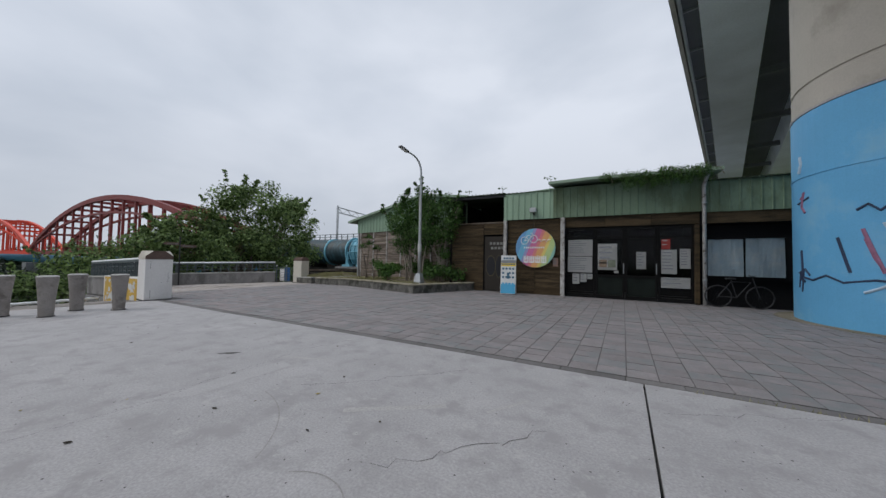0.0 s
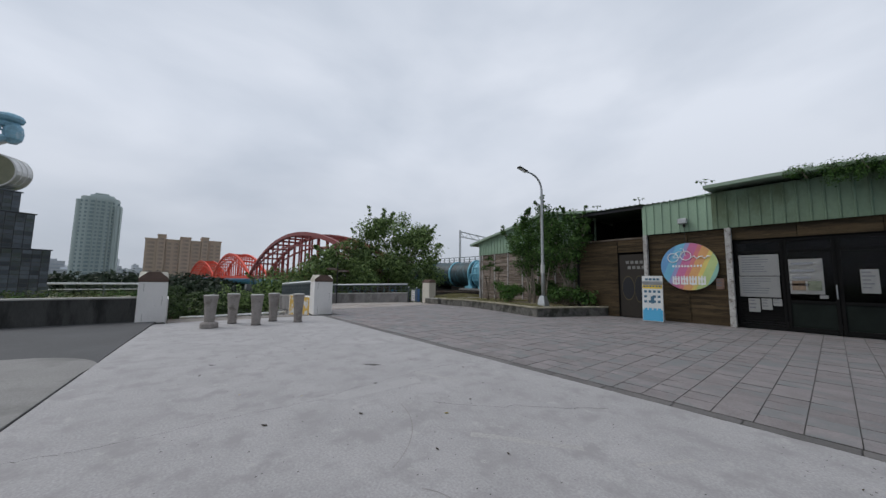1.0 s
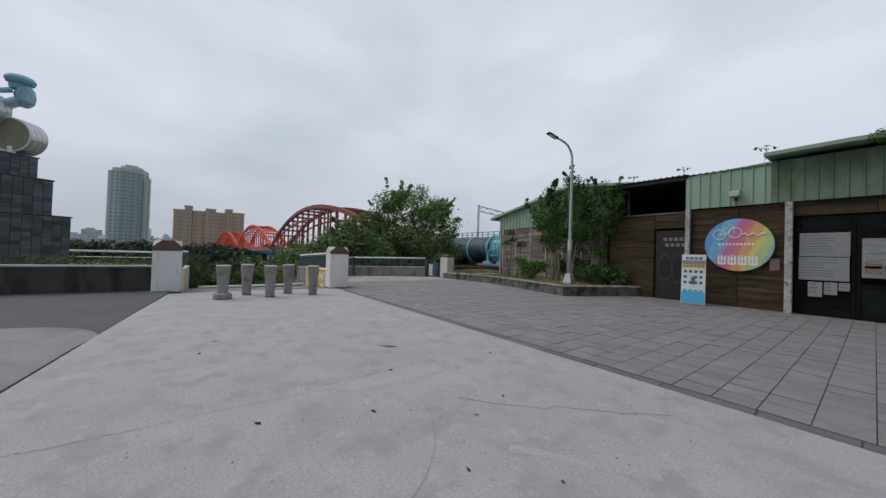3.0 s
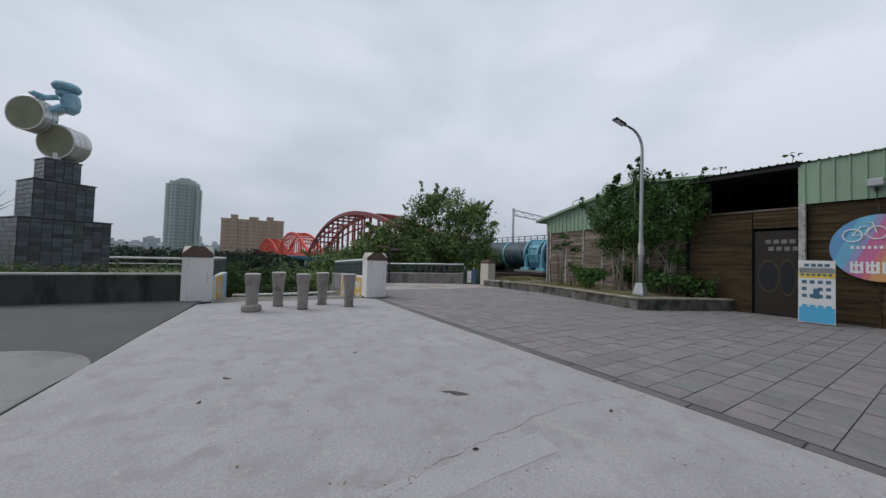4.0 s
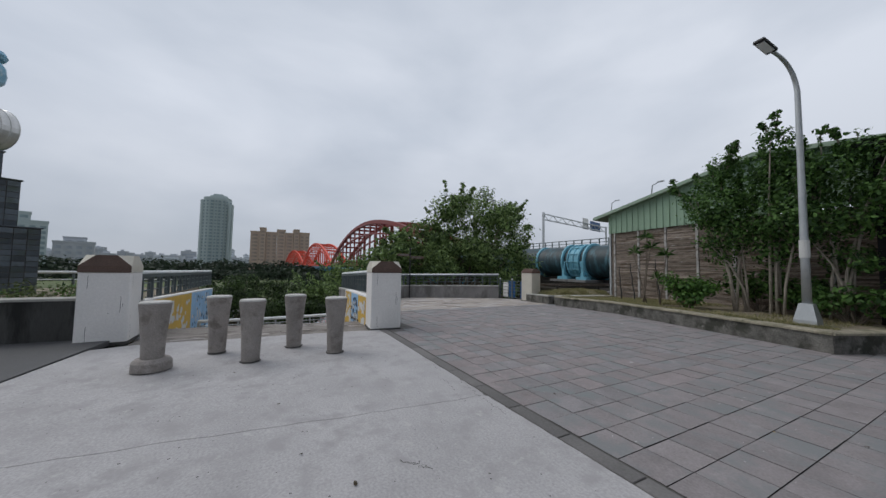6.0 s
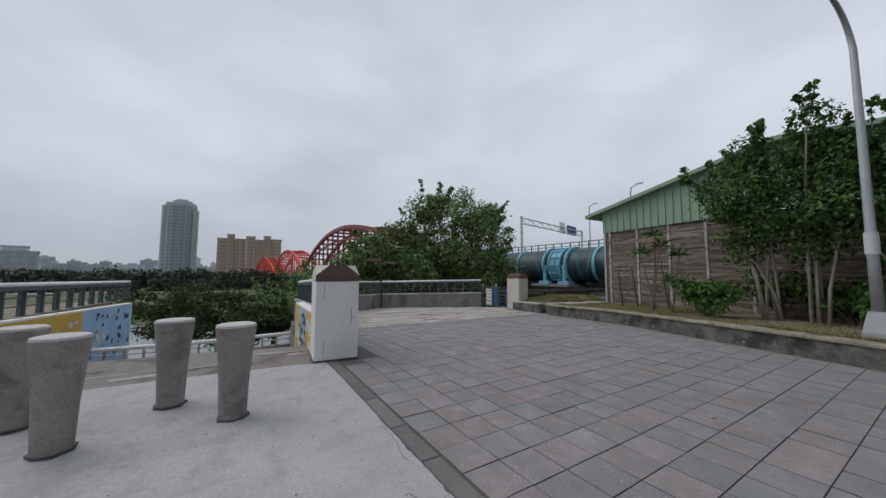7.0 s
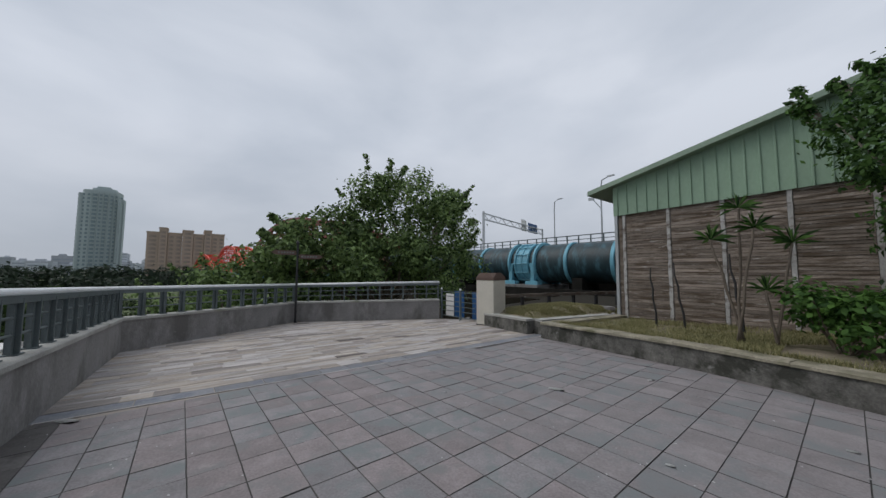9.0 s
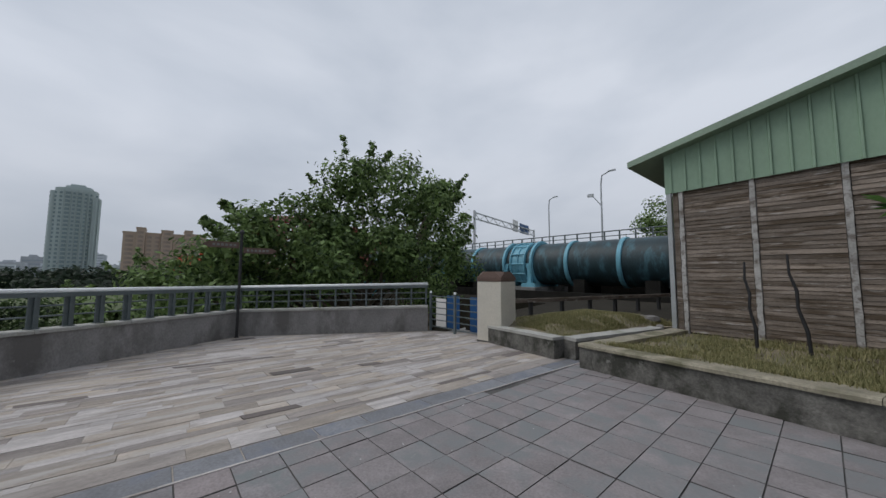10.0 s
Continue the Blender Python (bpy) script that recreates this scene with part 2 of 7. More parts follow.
M_TIMBER = mat("weathered_timber", (0.070, 0.050, 0.029), 0.88, 0.38, 1.6, 30, 0.30, 0.4, rand=0.14, stretch=(0.7, 1, 5), spec=0.15, stain=(0.026, 0.022, 0.015), stain_at=0.47, stain_scale=1.0, fleck=(0.12, 0.085, 0.045), fleck_at=0.62, fleck_scale=2.0)
M_TIMBER_GREY = mat("grey_weathered_timber", (0.225, 0.188, 0.158), 0.9, 0.40, 1.8, 30, 0.38, 0.5, rand=0.36, stretch=(0.9, 1, 6), stain=(0.085, 0.062, 0.042), stain_at=0.47, stain_scale=1.6, spec=0.2, fleck=(0.42, 0.395, 0.37), fleck_at=0.60, fleck_scale=2.8)
M_POSTGREY = mat("flaking_grey_post", (0.40, 0.39, 0.375), 0.8, 0.3, 4.0, 40, 0.25, 0.3, stain=(0.13, 0.105, 0.085), stain_at=0.50, stain_scale=9.0)
# Near-black colour stands in for the shade of unlit rooms and gaps.
M_DARK = mat("near_black_shade", (0.012, 0.012, 0.013), 0.9, 0.3, 1.0, 20, 0.1, 0.0, spec=0.1)
M_FRAME = mat("dark_door_frame", (0.010, 0.010, 0.010), 0.7, 0.2, 2.0, 40, 0.1, 0.1, spec=0.06)
M_PAPER = mat("notice_paper", (0.52, 0.52, 0.505), 0.7, 0.06, 3.0, 40, 0.03, 0.0)
M_PRINT = mat("grey_print", (0.27, 0.28, 0.30), 0.8, 0.15, 6.0, 60, 0.1, 0.0)
M_RED = mat("red_print", (0.45, 0.06, 0.05), 0.6, 0.1, 3.0, 40, 0.05, 0.0)
M_BLUEWALL = mat("sky_blue_mural_paint", (0.13, 0.41, 0.68), 0.65, 0.10, 0.5, 30, 0.05, 0.15, stain=(0.22, 0.47, 0.66), stain_at=0.5, stain_scale=0.5)
M_COLUMN = mat("beige_pier_concrete", (0.45, 0.415, 0.36), 0.85, 0.10, 0.6, 30, 0.06, 0.15, stain=(0.31, 0.28, 0.235), stain_at=0.55, stain_scale=0.4)
M_GIRDER = mat("grey_painted_girder", (0.80, 0.83, 0.95), 0.65, 0.12, 0.4, 12, 0.06, 0.05)
# Near-black colour stands in for the shadow under the water pipe.
M_PIPE_SHADE = mat("pipe_shade_concrete", (0.022, 0.021, 0.019), 0.95, 0.4, 1.5, 30, 0.3, 0.5, spec=0.1)
# Earth whose colour is lowered to hold the shade around the pipe.
M_EARTH = mat("shade_dark_earth", (0.034, 0.030, 0.023), 0.95, 0.3, 1.5, 30, 0.3, 0.6, spec=0.1)
M_SOIL = mat("dry_soil", (0.225, 0.19, 0.14), 0.95, 0.3, 2.0, 30, 0.3, 0.6, stain=(0.12, 0.12, 0.06), stain_at=0.5, stain_scale=1.2)
M_PIPE = mat("weathered_teal_pipe", (0.020, 0.043, 0.052), 0.5, 0.45, 0.9, 14, 0.3, 0.2, stain=(0.058, 0.145, 0.18), stain_at=0.52, stain_scale=0.9, stretch=(1.6, 1, 0.6))
M_PIPE_RING = mat("light_blue_pipe_paint", (0.15, 0.385, 0.49), 0.5, 0.2, 1.4, 25, 0.12, 0.1, stain=(0.09, 0.2, 0.25), stain_at=0.6, stain_scale=1.5)
M_BRIDGE_RED = mat("red_bridge_paint", (0.62, 0.06, 0.03), 0.5, 0.12, 0.2, 4, 0.06, 0.0)
# The red bridge paint again, darkened to hold the near span's shade.
M_BRIDGE_SHADED = mat("shaded_red_bridge_paint", (0.20, 0.034, 0.030), 0.5, 0.12, 0.2, 4, 0.06, 0.0)
M_BRIDGE_BLUE = mat("blue_bridge_pipe_paint", (0.055, 0.20, 0.32), 0.5, 0.15, 0.2, 4, 0.06, 0.0)
M_ROADGREY = mat("grey_road_concrete", (0.16, 0.17, 0.18), 0.85, 0.15, 0.4, 10, 0.1, 0.1)
M_GRASS = mat("grass", (0.075, 0.10, 0.035), 0.95, 0.35, 0.08, 3, 0.25, 0.0)
M_WATER = mat("river_water", (0.10, 0.115, 0.105), 0.12, 0.2, 0.05, 1.2, 0.05, 0.25, spec=0.6, depth=0.08)
M_BARK = mat("bark", (0.14, 0.115, 0.09), 0.95, 0.3, 4.0, 30, 0.25, 0.6, stretch=(1, 1, 0.3))
M_BARK_PALE = mat("pale_bark", (0.27, 0.24, 0.2), 0.9, 0.3, 4.0, 30, 0.2, 0.4)
M_DRUM = mat("bare_drum_steel", (0.56, 0.56, 0.55), 0.32, 0.2, 2.0, 30, 0.1, 0.05, metal=0.6)
M_DRUM_LID = mat("olive_drum_lid", (0.21, 0.215, 0.15), 0.6, 0.25, 2.5, 30, 0.15, 0.1)
M_STATUE = mat("pale_blue_statue_paint", (0.22, 0.42, 0.55), 0.5, 0.3, 3.0, 30, 0.1, 0.1, stain=(0.6, 0.65, 0.68), stain_at=0.52, stain_scale=2.0)
M_GLAZED = mat("dark_glazed_tile", (0.074, 0.090, 0.108), 0.35, 0.3, 1.5, 40, 0.2, 0.1, rand=0.5, spec=0.5, stain=(0.045, 0.062, 0.045), stain_at=0.5, stain_scale=1.5)


def leaf_mat(name, base, dark):
    m = bpy.data.materials.new(name)
    m.use_nodes = True
    nt = m.node_tree
    N, L = nt.nodes, nt.links
    b = N["Principled BSDF"]
    b.inputs["Roughness"].default_value, b.inputs["Specular IOR Level"].default_value = 0.6, 0.25
    g, r = N.new("ShaderNodeNewGeometry"), N.new("ShaderNodeValToRGB")
    r.color_ramp.elements[0].color, r.color_ramp.elements[1].color = (*dark, 1), (*base, 1)
    L.new(g.outputs["Random Per Island"], r.inputs[0])
    L.new(r.outputs[0], b.inputs["Base Color"])
    t, mx = N.new("ShaderNodeBsdfTranslucent"), N.new("ShaderNodeMixShader")
    mx.inputs[0].default_value = 0.32
    L.new(r.outputs[0], t.inputs[0])
    L.new(b.outputs[0], mx.inputs[1])
    L.new(t.outputs[0], mx.inputs[2])
    L.new(mx.outputs[0], N["Material Output"].inputs[0])
    return m


M_LEAF_TREE = leaf_mat("dark_tree_leaf", (0.25, 0.36, 0.125), (0.019, 0.042, 0.014))
M_LEAF_RIVER = leaf_mat("river_tree_leaf", (0.085, 0.135, 0.045), (0.010, 0.022, 0.009))
M_LEAF_BUSH = leaf_mat("bush_leaf", (0.115, 0.225, 0.055), (0.010, 0.034, 0.009))
M_LEAF_BRIGHT = leaf_mat("bright_shrub_leaf", (0.125, 0.25, 0.055), (0.025, 0.07, 0.016))
M_LEAF_FAR = leaf_mat("far_wood_leaf", (0.040, 0.062, 0.036), (0.012, 0.022, 0.014))
M_WEST = mat("dark_stained_wall", (0.062, 0.062, 0.060), 0.9, 0.3, 1.2, 40, 0.15, 0.4, stain=(0.016, 0.017, 0.016), stain_at=0.46, stain_scale=1.4, stretch=(1.6, 1.6, 0.3), fleck=(0.11, 0.108, 0.10), fleck_at=0.62, fleck_scale=2.0)
M_LEAF_OLIVE = leaf_mat("olive_tree_leaf", (0.125, 0.155, 0.06), (0.045, 0.065, 0.025))
M_BLADE = leaf_mat("dry_grass_blade", (0.42, 0.38, 0.20), (0.12, 0.13, 0.05))

# ---- ground, terrace and water ----
# one sheet to the horizon, with the river's bed sunk into it along y
XS = [-4000, -1500, -700, -400, -250, -160, -120, -92, -86, -80, -74, -44, -40, -36, -30, -24, -10, 40, 120, 400, 1500, 4000]
YS = [-4000, -1500, -600, -300, -150, -90, -60, -40, -20, 0, 20, 45, 70, 110, 200, 400, 900, 1800, 4000]


def plain_z(x, y):
    bend = 0.0009 * y * y if abs(y) < 200 else 36.0
    u = x - bend * 0.15
    if -78 < u < -42:
        return -9.0
    return -6.0 if u <= -78 else -5.4


bm = bmesh.new()
grid = [[bm.verts.new((x, y, plain_z(x, y))) for y in YS] for x in XS]
for i in range(len(XS) - 1):
    for j in range(len(YS) - 1):
        bm.faces.new((grid[i][j], grid[i + 1][j], grid[i + 1][j + 1], grid[i][j + 1]))
structure("ground", bm, M_GRASS, "low grassy river plain reaching the horizon", "ground")
bm = bmesh.new()
grid = [[bm.verts.new((x, y, -6.7)) for y in (-600, -200, 0, 200, 600)] for x in (-86, -60, -34)]
for i in range(2):
    for j in range(4):
        bm.faces.new((grid[i][j], grid[i + 1][j], grid[i + 1][j + 1], grid[i][j + 1]))
structure("water", bm, M_WATER, "calm grey-green river water below the terrace", "river")

# the terrace body that carries the paving
bm = bmesh.new()
prism(bm, [(-11.5, -1.0), (14, -1.0), (14, 26), (-11.5, 26)], -6.5, -0.07)
prism(bm, [(-12.7, -1.0), (-11.5, -1.0), (-11.5, 26), (-22.0, 26), (-19.3, 13.2), (-22.6, 8.95), (-19.6, 4.6), (-12.7, 4.3)], -6.5,
      lambda x, y: ground_z(x) - 0.09)
prism(bm, [(-21.3, -40), (14, -40), (14, -1.004), (-13.3, -1.004), (-13.3, -0.2), (-21.3, -0.2)], -6.5, lambda x, y: -0.09)
prism(bm, [(-12.7, 4.29), (-12.7, -0.196), (-22.5, -0.196), (-22.5, 4.5), (-19.6, 4.59)], -6.5, lambda x, y: -0.10 if x > -13 else -1.75)
structure("terrace", bm, M_CONC_DARK, "stained concrete body of the raised terrace", "terrace")

# light concrete roadway in three slabs, with open joints
def left_edge(x):
    return -0.23 - 0.094 * (x + 12.5)


def crooked(y, side):
    """The broken line between the first two slabs."""
    return -8.20 + 0.10 * (y - 3.2) + 0.05 * noise.noise((0.0, y * 2.3, 3.0)) + 0.018 * noise.noise((1.0, y * 11.0, 5.0)) + side * 0.0035


def ragged(x):
    """The crumbled edge of the concrete along the border stones."""
    worn = max(0.0, 1 - abs(x + 8.6) / 1.3)
    return 4.212 - (0.010 + 0.030 * worn) * abs(noise.noise((x * 3.1, 0.5, 1.0)) + 0.6 * noise.noise((x * 13.0, 2.5, 1.0)))


YJ = [0.0 + 4.18 * k / 40 for k in range(41)]
for i, (xa, xb) in enumerate(((-12.18, None), (None, 0.192), (0.212, 14.0))):
    near = [(crooked(y, 1), y) for y in [left_edge(-8.5)] + YJ[1:]] if xa is None else None
    far = [(crooked(y, -1), y) for y in [left_edge(-8.5)] + YJ[1:]] if xb is None else None
    x0, x1 = (near[-1][0] if near else xa), (far[-1][0] if far else xb)
    poly = list(reversed(near)) if near else [(xa, left_edge(xa))]
    poly += far if far else [(xb, left_edge(xb))]
    steps = max(2, int((x1 - x0) / 0.05))
    poly += [(x1 + (x0 - x1) * k / steps, ragged(x1 + (x0 - x1) * k / steps)) for k in range(0 if not far else 1, steps + (0 if near else 1))]
    if i == 0:
        poly += [(-12.04, 4.0), (-12.12, 3.86), (-12.15, 3.4), (-12.20, 3.0), (-12.26, 2.3), (-12.27, 1.5), (-12.36, 0.9), (-12.38, 0.3)]
    bm = bmesh.new()
    prism(bm, poly, -0.05, lambda x, y: ground_z(x))
    bmesh.ops.triangulate(bm, faces=[f for f in bm.faces if len(f.verts) > 4])
    structure("pavement_slab_%d" % (i + 1), bm, M_CONC, "light worn concrete slab with hairline cracks", "pavement")

# dark paving west of the roadway, and the pale round patch let into it
bm = bmesh.new()
prism(bm, [(-13.1, -30), (14, -30), (14, left_edge(14) - 0.03), (-13.1, left_edge(-13.1) - 0.03)], -0.085, -0.006)
structure("pavement_dark", bm, M_ASPHALT, "dark grey worn paving beside the concrete roadway", "pavement")
bm = bmesh.new()
arc = [(4.0, left_edge(4.0) - 0.04), (-6.6, left_edge(-6.6) - 0.04)] + [(-6.9 + 1.4 * math.cos(a), -2.1 + 1.4 * math.sin(a)) for a in (radians(100 + 8 * k) for k in range(11))] + [(-8.35, -12.0), (4.0, -12.0)]
prism(bm, arc, -0.05, -0.002)
structure("pavement_round", bm, M_ROUND, "pale rounded concrete patch in the dark paving", "pavement")

# sloped apron in the opening and the ramp below it
bm = bmesh.new()
rings(bm, [[(-12.0, y, -0.055), (-12.55, y, -0.075), (-13.4 - 0.35 * f, y, -0.12), (-13.8 - 0.75 * f, y, -0.14), (-13.82 - 0.75 * f, y, -0.6), (-12.0, y, -0.6)] for y, f in ((0.03, 1.0), (1.2, 0.9), (2.2, 0.7), (3.2, 0.45), (4.22, 0.3))])
structure("pavement_apron", bm, M_APRON, "brown stained concrete apron at the top of the ramp", "pavement")
ar = random.Random(44)
apron = bpy.data.objects["pavement_apron"]
for k in range(11):
    xa, ya = -12.75 - ar.random() * 1.3, 0.2 + k * 0.36
    n, w = ar.uniform(0.5, 1.3), ar.uniform(0.06, 0.16)
    bm = bmesh.new()
    zz = -0.075 - 0.048 * (-12.55 - xa)
    prism(bm, [(xa + ar.uniform(-0.02, 0.02), ya), (xa + w, ya + ar.uniform(0, 0.08)), (xa + w * 0.9, min(ya + n, 4.1)), (xa - w * 0.1, min(ya + n, 4.1) - 0.1)], zz - 0.03, zz + 0.014)
    part("stone_strip", bm, M_TAN_GREY if k % 3 else M_TAN_BROWN, apron)
bm = bmesh.new()
prism(bm, [(-13.7, 0.0), (-13.7, 4.1), (-22.4, 4.4), (-22.4, 0.0)], -1.9, lambda x, y: -0.35 + (x + 13.4) * 0.15)
structure("pavement_ramp", bm, M_APRON, "concrete ramp that falls away behind the bollards", "ramp")


# ---- pillars, parapets and rails ----
def gate_pillar(x, y, z, rz, w, h, cap_h, body):
    t = thing("gate_pillar", pose(x, y, z, 0, 0, rz), "white painted square concrete pillar with a brown stone cap", "pillar", "gate pillars")
    a = w / 2
    bm = boxed(-a, a, -a, a, -0.02, h, bevel=0.012)
    part("shaft", bm, body, t)
    bm = bmesh.new()
    c = a * 0.56
    lo = [bm.verts.new((sx * a * 1.01, sy * a * 1.01, h + 0.004)) for sx, sy in ((-1, -1), (1, -1), (1, 1), (-1, 1))]
    mid = [bm.verts.new((v.co.x, v.co.y, h + cap_h * 0.38)) for v in lo]
    ring = [(-a + c, -a), (a - c, -a), (a, -a + c), (a, a - c), (a - c, a), (-a + c, a), (-a, a - c), (-a, -a + c)]
    hi = [bm.verts.new((px * 0.93, py * 0.93, h + cap_h)) for px, py in ring]
    bm.faces.new(lo[::-1])
    bm.faces.new(hi)
    corners = []
    for k in range(4):
        f = bm.faces.new((lo[k], lo[(k + 1) % 4], mid[(k + 1) % 4], mid[k]))
        if k % 2 == 0:
            corners.append(f)
    for k, (p, q) in enumerate(((0, 1), (2, 3), (4, 5), (6, 7))):
        f = bm.faces.new((mid[k], mid[(k + 1) % 4], hi[q], hi[p]))
        if k % 2 == 0:
            corners.append(f)
    for k, (p, q) in enumerate(((7, 0), (1, 2), (3, 4), (5, 6))):
        corners.append(bm.faces.new((mid[k], hi[q], hi[p])))
    for f in corners if body is M_WHITE else ():
        f.material_index = 1
    ob = part("cap", bm, M_CAP, t, "brown stone cap with pale chamfered corners and sides" if body is M_WHITE else "dark brown stone cap")
    ob.data.materials.append(M_CREAM)
    # dirt line at the foot and hairline seams in the paint
    bm = boxed(-a - 0.006, a + 0.006, -a - 0.006, a + 0.006, -0.03, 0.022)
    part("foot_dirt", bm, M_JOINT, t)
    rnd = random.Random(int(h * 100) + int(w * 1000))
    for u, z0, n in ((-0.62, 0.93, 0.22), (0.66, 0.52, 0.28), (-0.58, 0.06, 0.24), (0.2, 0.5, 0.02), (0.75, 0.62, 0.05)):
        for side in (0, 1):
            bm = bmesh.new()
            v = u * a if side == 0 else -u * a
            pts = [(v + rnd.uniform(-0.004, 0.004), z0 + n * j / 5) for j in range(6)]
            quad = [[bm.verts.new((a + 0.001, p + s, z) if side == 0 else (p + s, a + 0.001, z)) for p, z in pts] for s in (-0.003, 0.003)]
            for j in range(5):
                bm.faces.new((quad[0][j], quad[1][j], quad[1][j + 1], quad[0][j + 1]))
            part("seam", bm, M_JOINT, t)
    return t


gate_pillar(-13.12, -0.36, -0.06, 2, 0.66, 1.20, 0.30, M_WHITE)
gate_pillar(-12.36, 4.385, -0.015, -5, 0.645, 1.20, 0.25, M_WHITE)
gate_pillar(-17.10, 13.10, -0.19, 98, 0.62, 1.30, 0.22, M_CREAM)


def bollard(x, y, collar):
    t = thing("bollard", pose(x, y, 0), "tapered rough grey concrete bollard" + (" set in a round collar" if collar else ", narrow at its foot"), "bollard", "bollards at the ramp")
    bm = bmesh.new()
    lathe(bm, [(0.110, 0.0), (0.113, 0.04), (0.124, 0.35), (0.147, 0.64), (0.166, 0.808), (0.164, 0.815)], 28)
    part("shaft", bm, M_BOLLARD, t, smooth=False)
    bm = bmesh.new()
    lathe(bm, [(0.164, 0.817), (0.158, 0.835), (0.143, 0.840), (0.02, 0.842)], 28)
    part("top", bm, M_BOLLARD_TOP, t, "paler top")
    if not collar:
        bm = bmesh.new()
        cr = random.Random(int(x * 100 + y * 37))
        prism(bm, [(math.cos(a) * q, math.sin(a) * q) for a, q in ((2 * math.pi * k / 18, cr.uniform(0.112, 0.140)) for k in range(18))], -0.01, 0.006)
        part("foot_dirt", bm, M_JOINT, t, "ragged dark mortar ring at the foot")
    if collar:
        bm = bmesh.new()
        lathe(bm, [(0.205, 0.0), (0.20, 0.10), (0.17, 0.135), (0.135, 0.14)], 28)
        part("collar", bm, M_BOLLARD, t)
    return t


for i, (x, y) in enumerate(((-10.58, 0.88), (-11.24, 1.47), (-10.51, 1.945), (-11.17, 2.525), (-10.52, 3.065))):
    bollard(x, y, i == 0)


def run(a, b):
    """Pose with x along the way from a to b, and its length."""
    d = Vector((b[0] - a[0], b[1] - a[1], 0))
    return pose(a[0], a[1], 0, 0, 0, math.degrees(math.atan2(d.y, d.x))), d.length


def parapet(name, a, b, za, zb, wall_h, thick, material, label, coping=M_COPING, cap=0.06, foot=-0.05):
    m, n = run(a, b)
    bm = bmesh.new()
    h = thick / 2
    rings(bm, [[(u, -h, z + foot), (u, h, z + foot), (u, h, z + wall_h - cap), (u, -h, z + wall_h - cap)] for u, z in ((0, za), (n, zb))])
    ob = structure(name, bm, material, label, "wall")
    ob.matrix_basis = m
    bm = bmesh.new()
    k = h + 0.025
    steps = max(1, round(n / 1.3))
    for s in range(steps):
        u0, u1 = n * s / steps + 0.004, n * (s + 1) / steps - 0.004
        z0, z1 = (za + (zb - za) * u / n + wall_h - cap + 0.002 for u in (u0, u1))
        rings(bm, [[(u, -k, z), (u, k, z), (u, k, z + cap * 0.8), (u, k - 0.015, z + cap), (u, -k + 0.015, z + cap), (u, -k, z + cap * 0.8)] for u, z in ((u0, z0), (u1, z1))])
    part("coping", bm, coping, ob)
    return ob


def railing(a, b, za, zb, h0, h1, spacing, side, label, heavy=True):
    """A metal rail on a parapet: posts with plates, two bars, a deep top channel and a pale handrail. side: +1 or -1, where the plates face."""
    m, n = run(a, b)
    t = thing("railing", m @ pose(0, 0, 0), label, "railing", "terrace railings")

    def z(u):
        return za + (zb - za) * u / n
    count = max(2, round(n / spacing))
    for s in range(count + 1):
        u = 0.05 + (n - 0.1) * s / count
        bm = bmesh.new()
        if heavy:
            box(bm, u - 0.065, u + 0.065, -0.012, 0.012, z(u) + h0, z(u) + h1 - 0.03)
            box(bm, u - 0.012, u + 0.012, -0.05, 0.05, z(u) + h0, z(u) + h1 - 0.05)
            box(bm, u - 0.07, u + 0.07, -0.06, 0.06, z(u) + h0, z(u) + h0 + 0.012)
        else:
            box(bm, u - 0.02, u + 0.02, -0.02, 0.02, z(u) + h0, z(u) + h1 - 0.03)
        part("post", bm, M_RAIL, t)
    for f in (0.32, 0.60):
        bm = bmesh.new()
        tube(bm, [(0, 0, z(0) + h0 + (h1 - h0) * f), (n, 0, z(n) + h0 + (h1 - h0) * f)], 0.014, 8)
        part("bar", bm, M_RAIL, t)
    bm = bmesh.new()
    rings(bm, [[(u, -0.045, z(u) + h1 - 0.10), (u, 0.045, z(u) + h1 - 0.10), (u, 0.05, z(u) + h1 - 0.028), (u, -0.05, z(u) + h1 - 0.028)] for u in (0, n)])
    part("channel", bm, M_RAIL, t)
    bm = bmesh.new()
    tube(bm, [(0, 0, z(0) + h1), (n, 0, z(n) + h1)], 0.042, 12)
    part("handrail", bm, M_HANDRAIL, t, "pale worn round steel handrail", smooth=True)
    return t


P0, P1, P2, P3 = (-12.70, 4.53), (-19.6, 4.83), (-22.45, 8.95), (-19.5, 13.02)
for i, (a, b) in enumerate(((P0, P1), (P1, P2), (P2, P3))):
    za, zb = ground_z(a[0]), ground_z(b[0])
    parapet("wall_terrace_%d" % (i + 1), a, b, za, zb, 0.68, 0.26, M_PARAPET, "low stained grey concrete parapet at the terrace edge")
    railing(a, b, za, zb, 0.684, 1.27, 0.42, 1, "blue-grey steel railing with a pale handrail on the parapet", i < 2)

parapet("wall_west", (-13.2, -0.70), (-13.5, -24.0), -0.06, -0.06, 0.76, 0.3, M_WEST, "low dark water-stained concrete wall with a pale coping", cap=0.045)


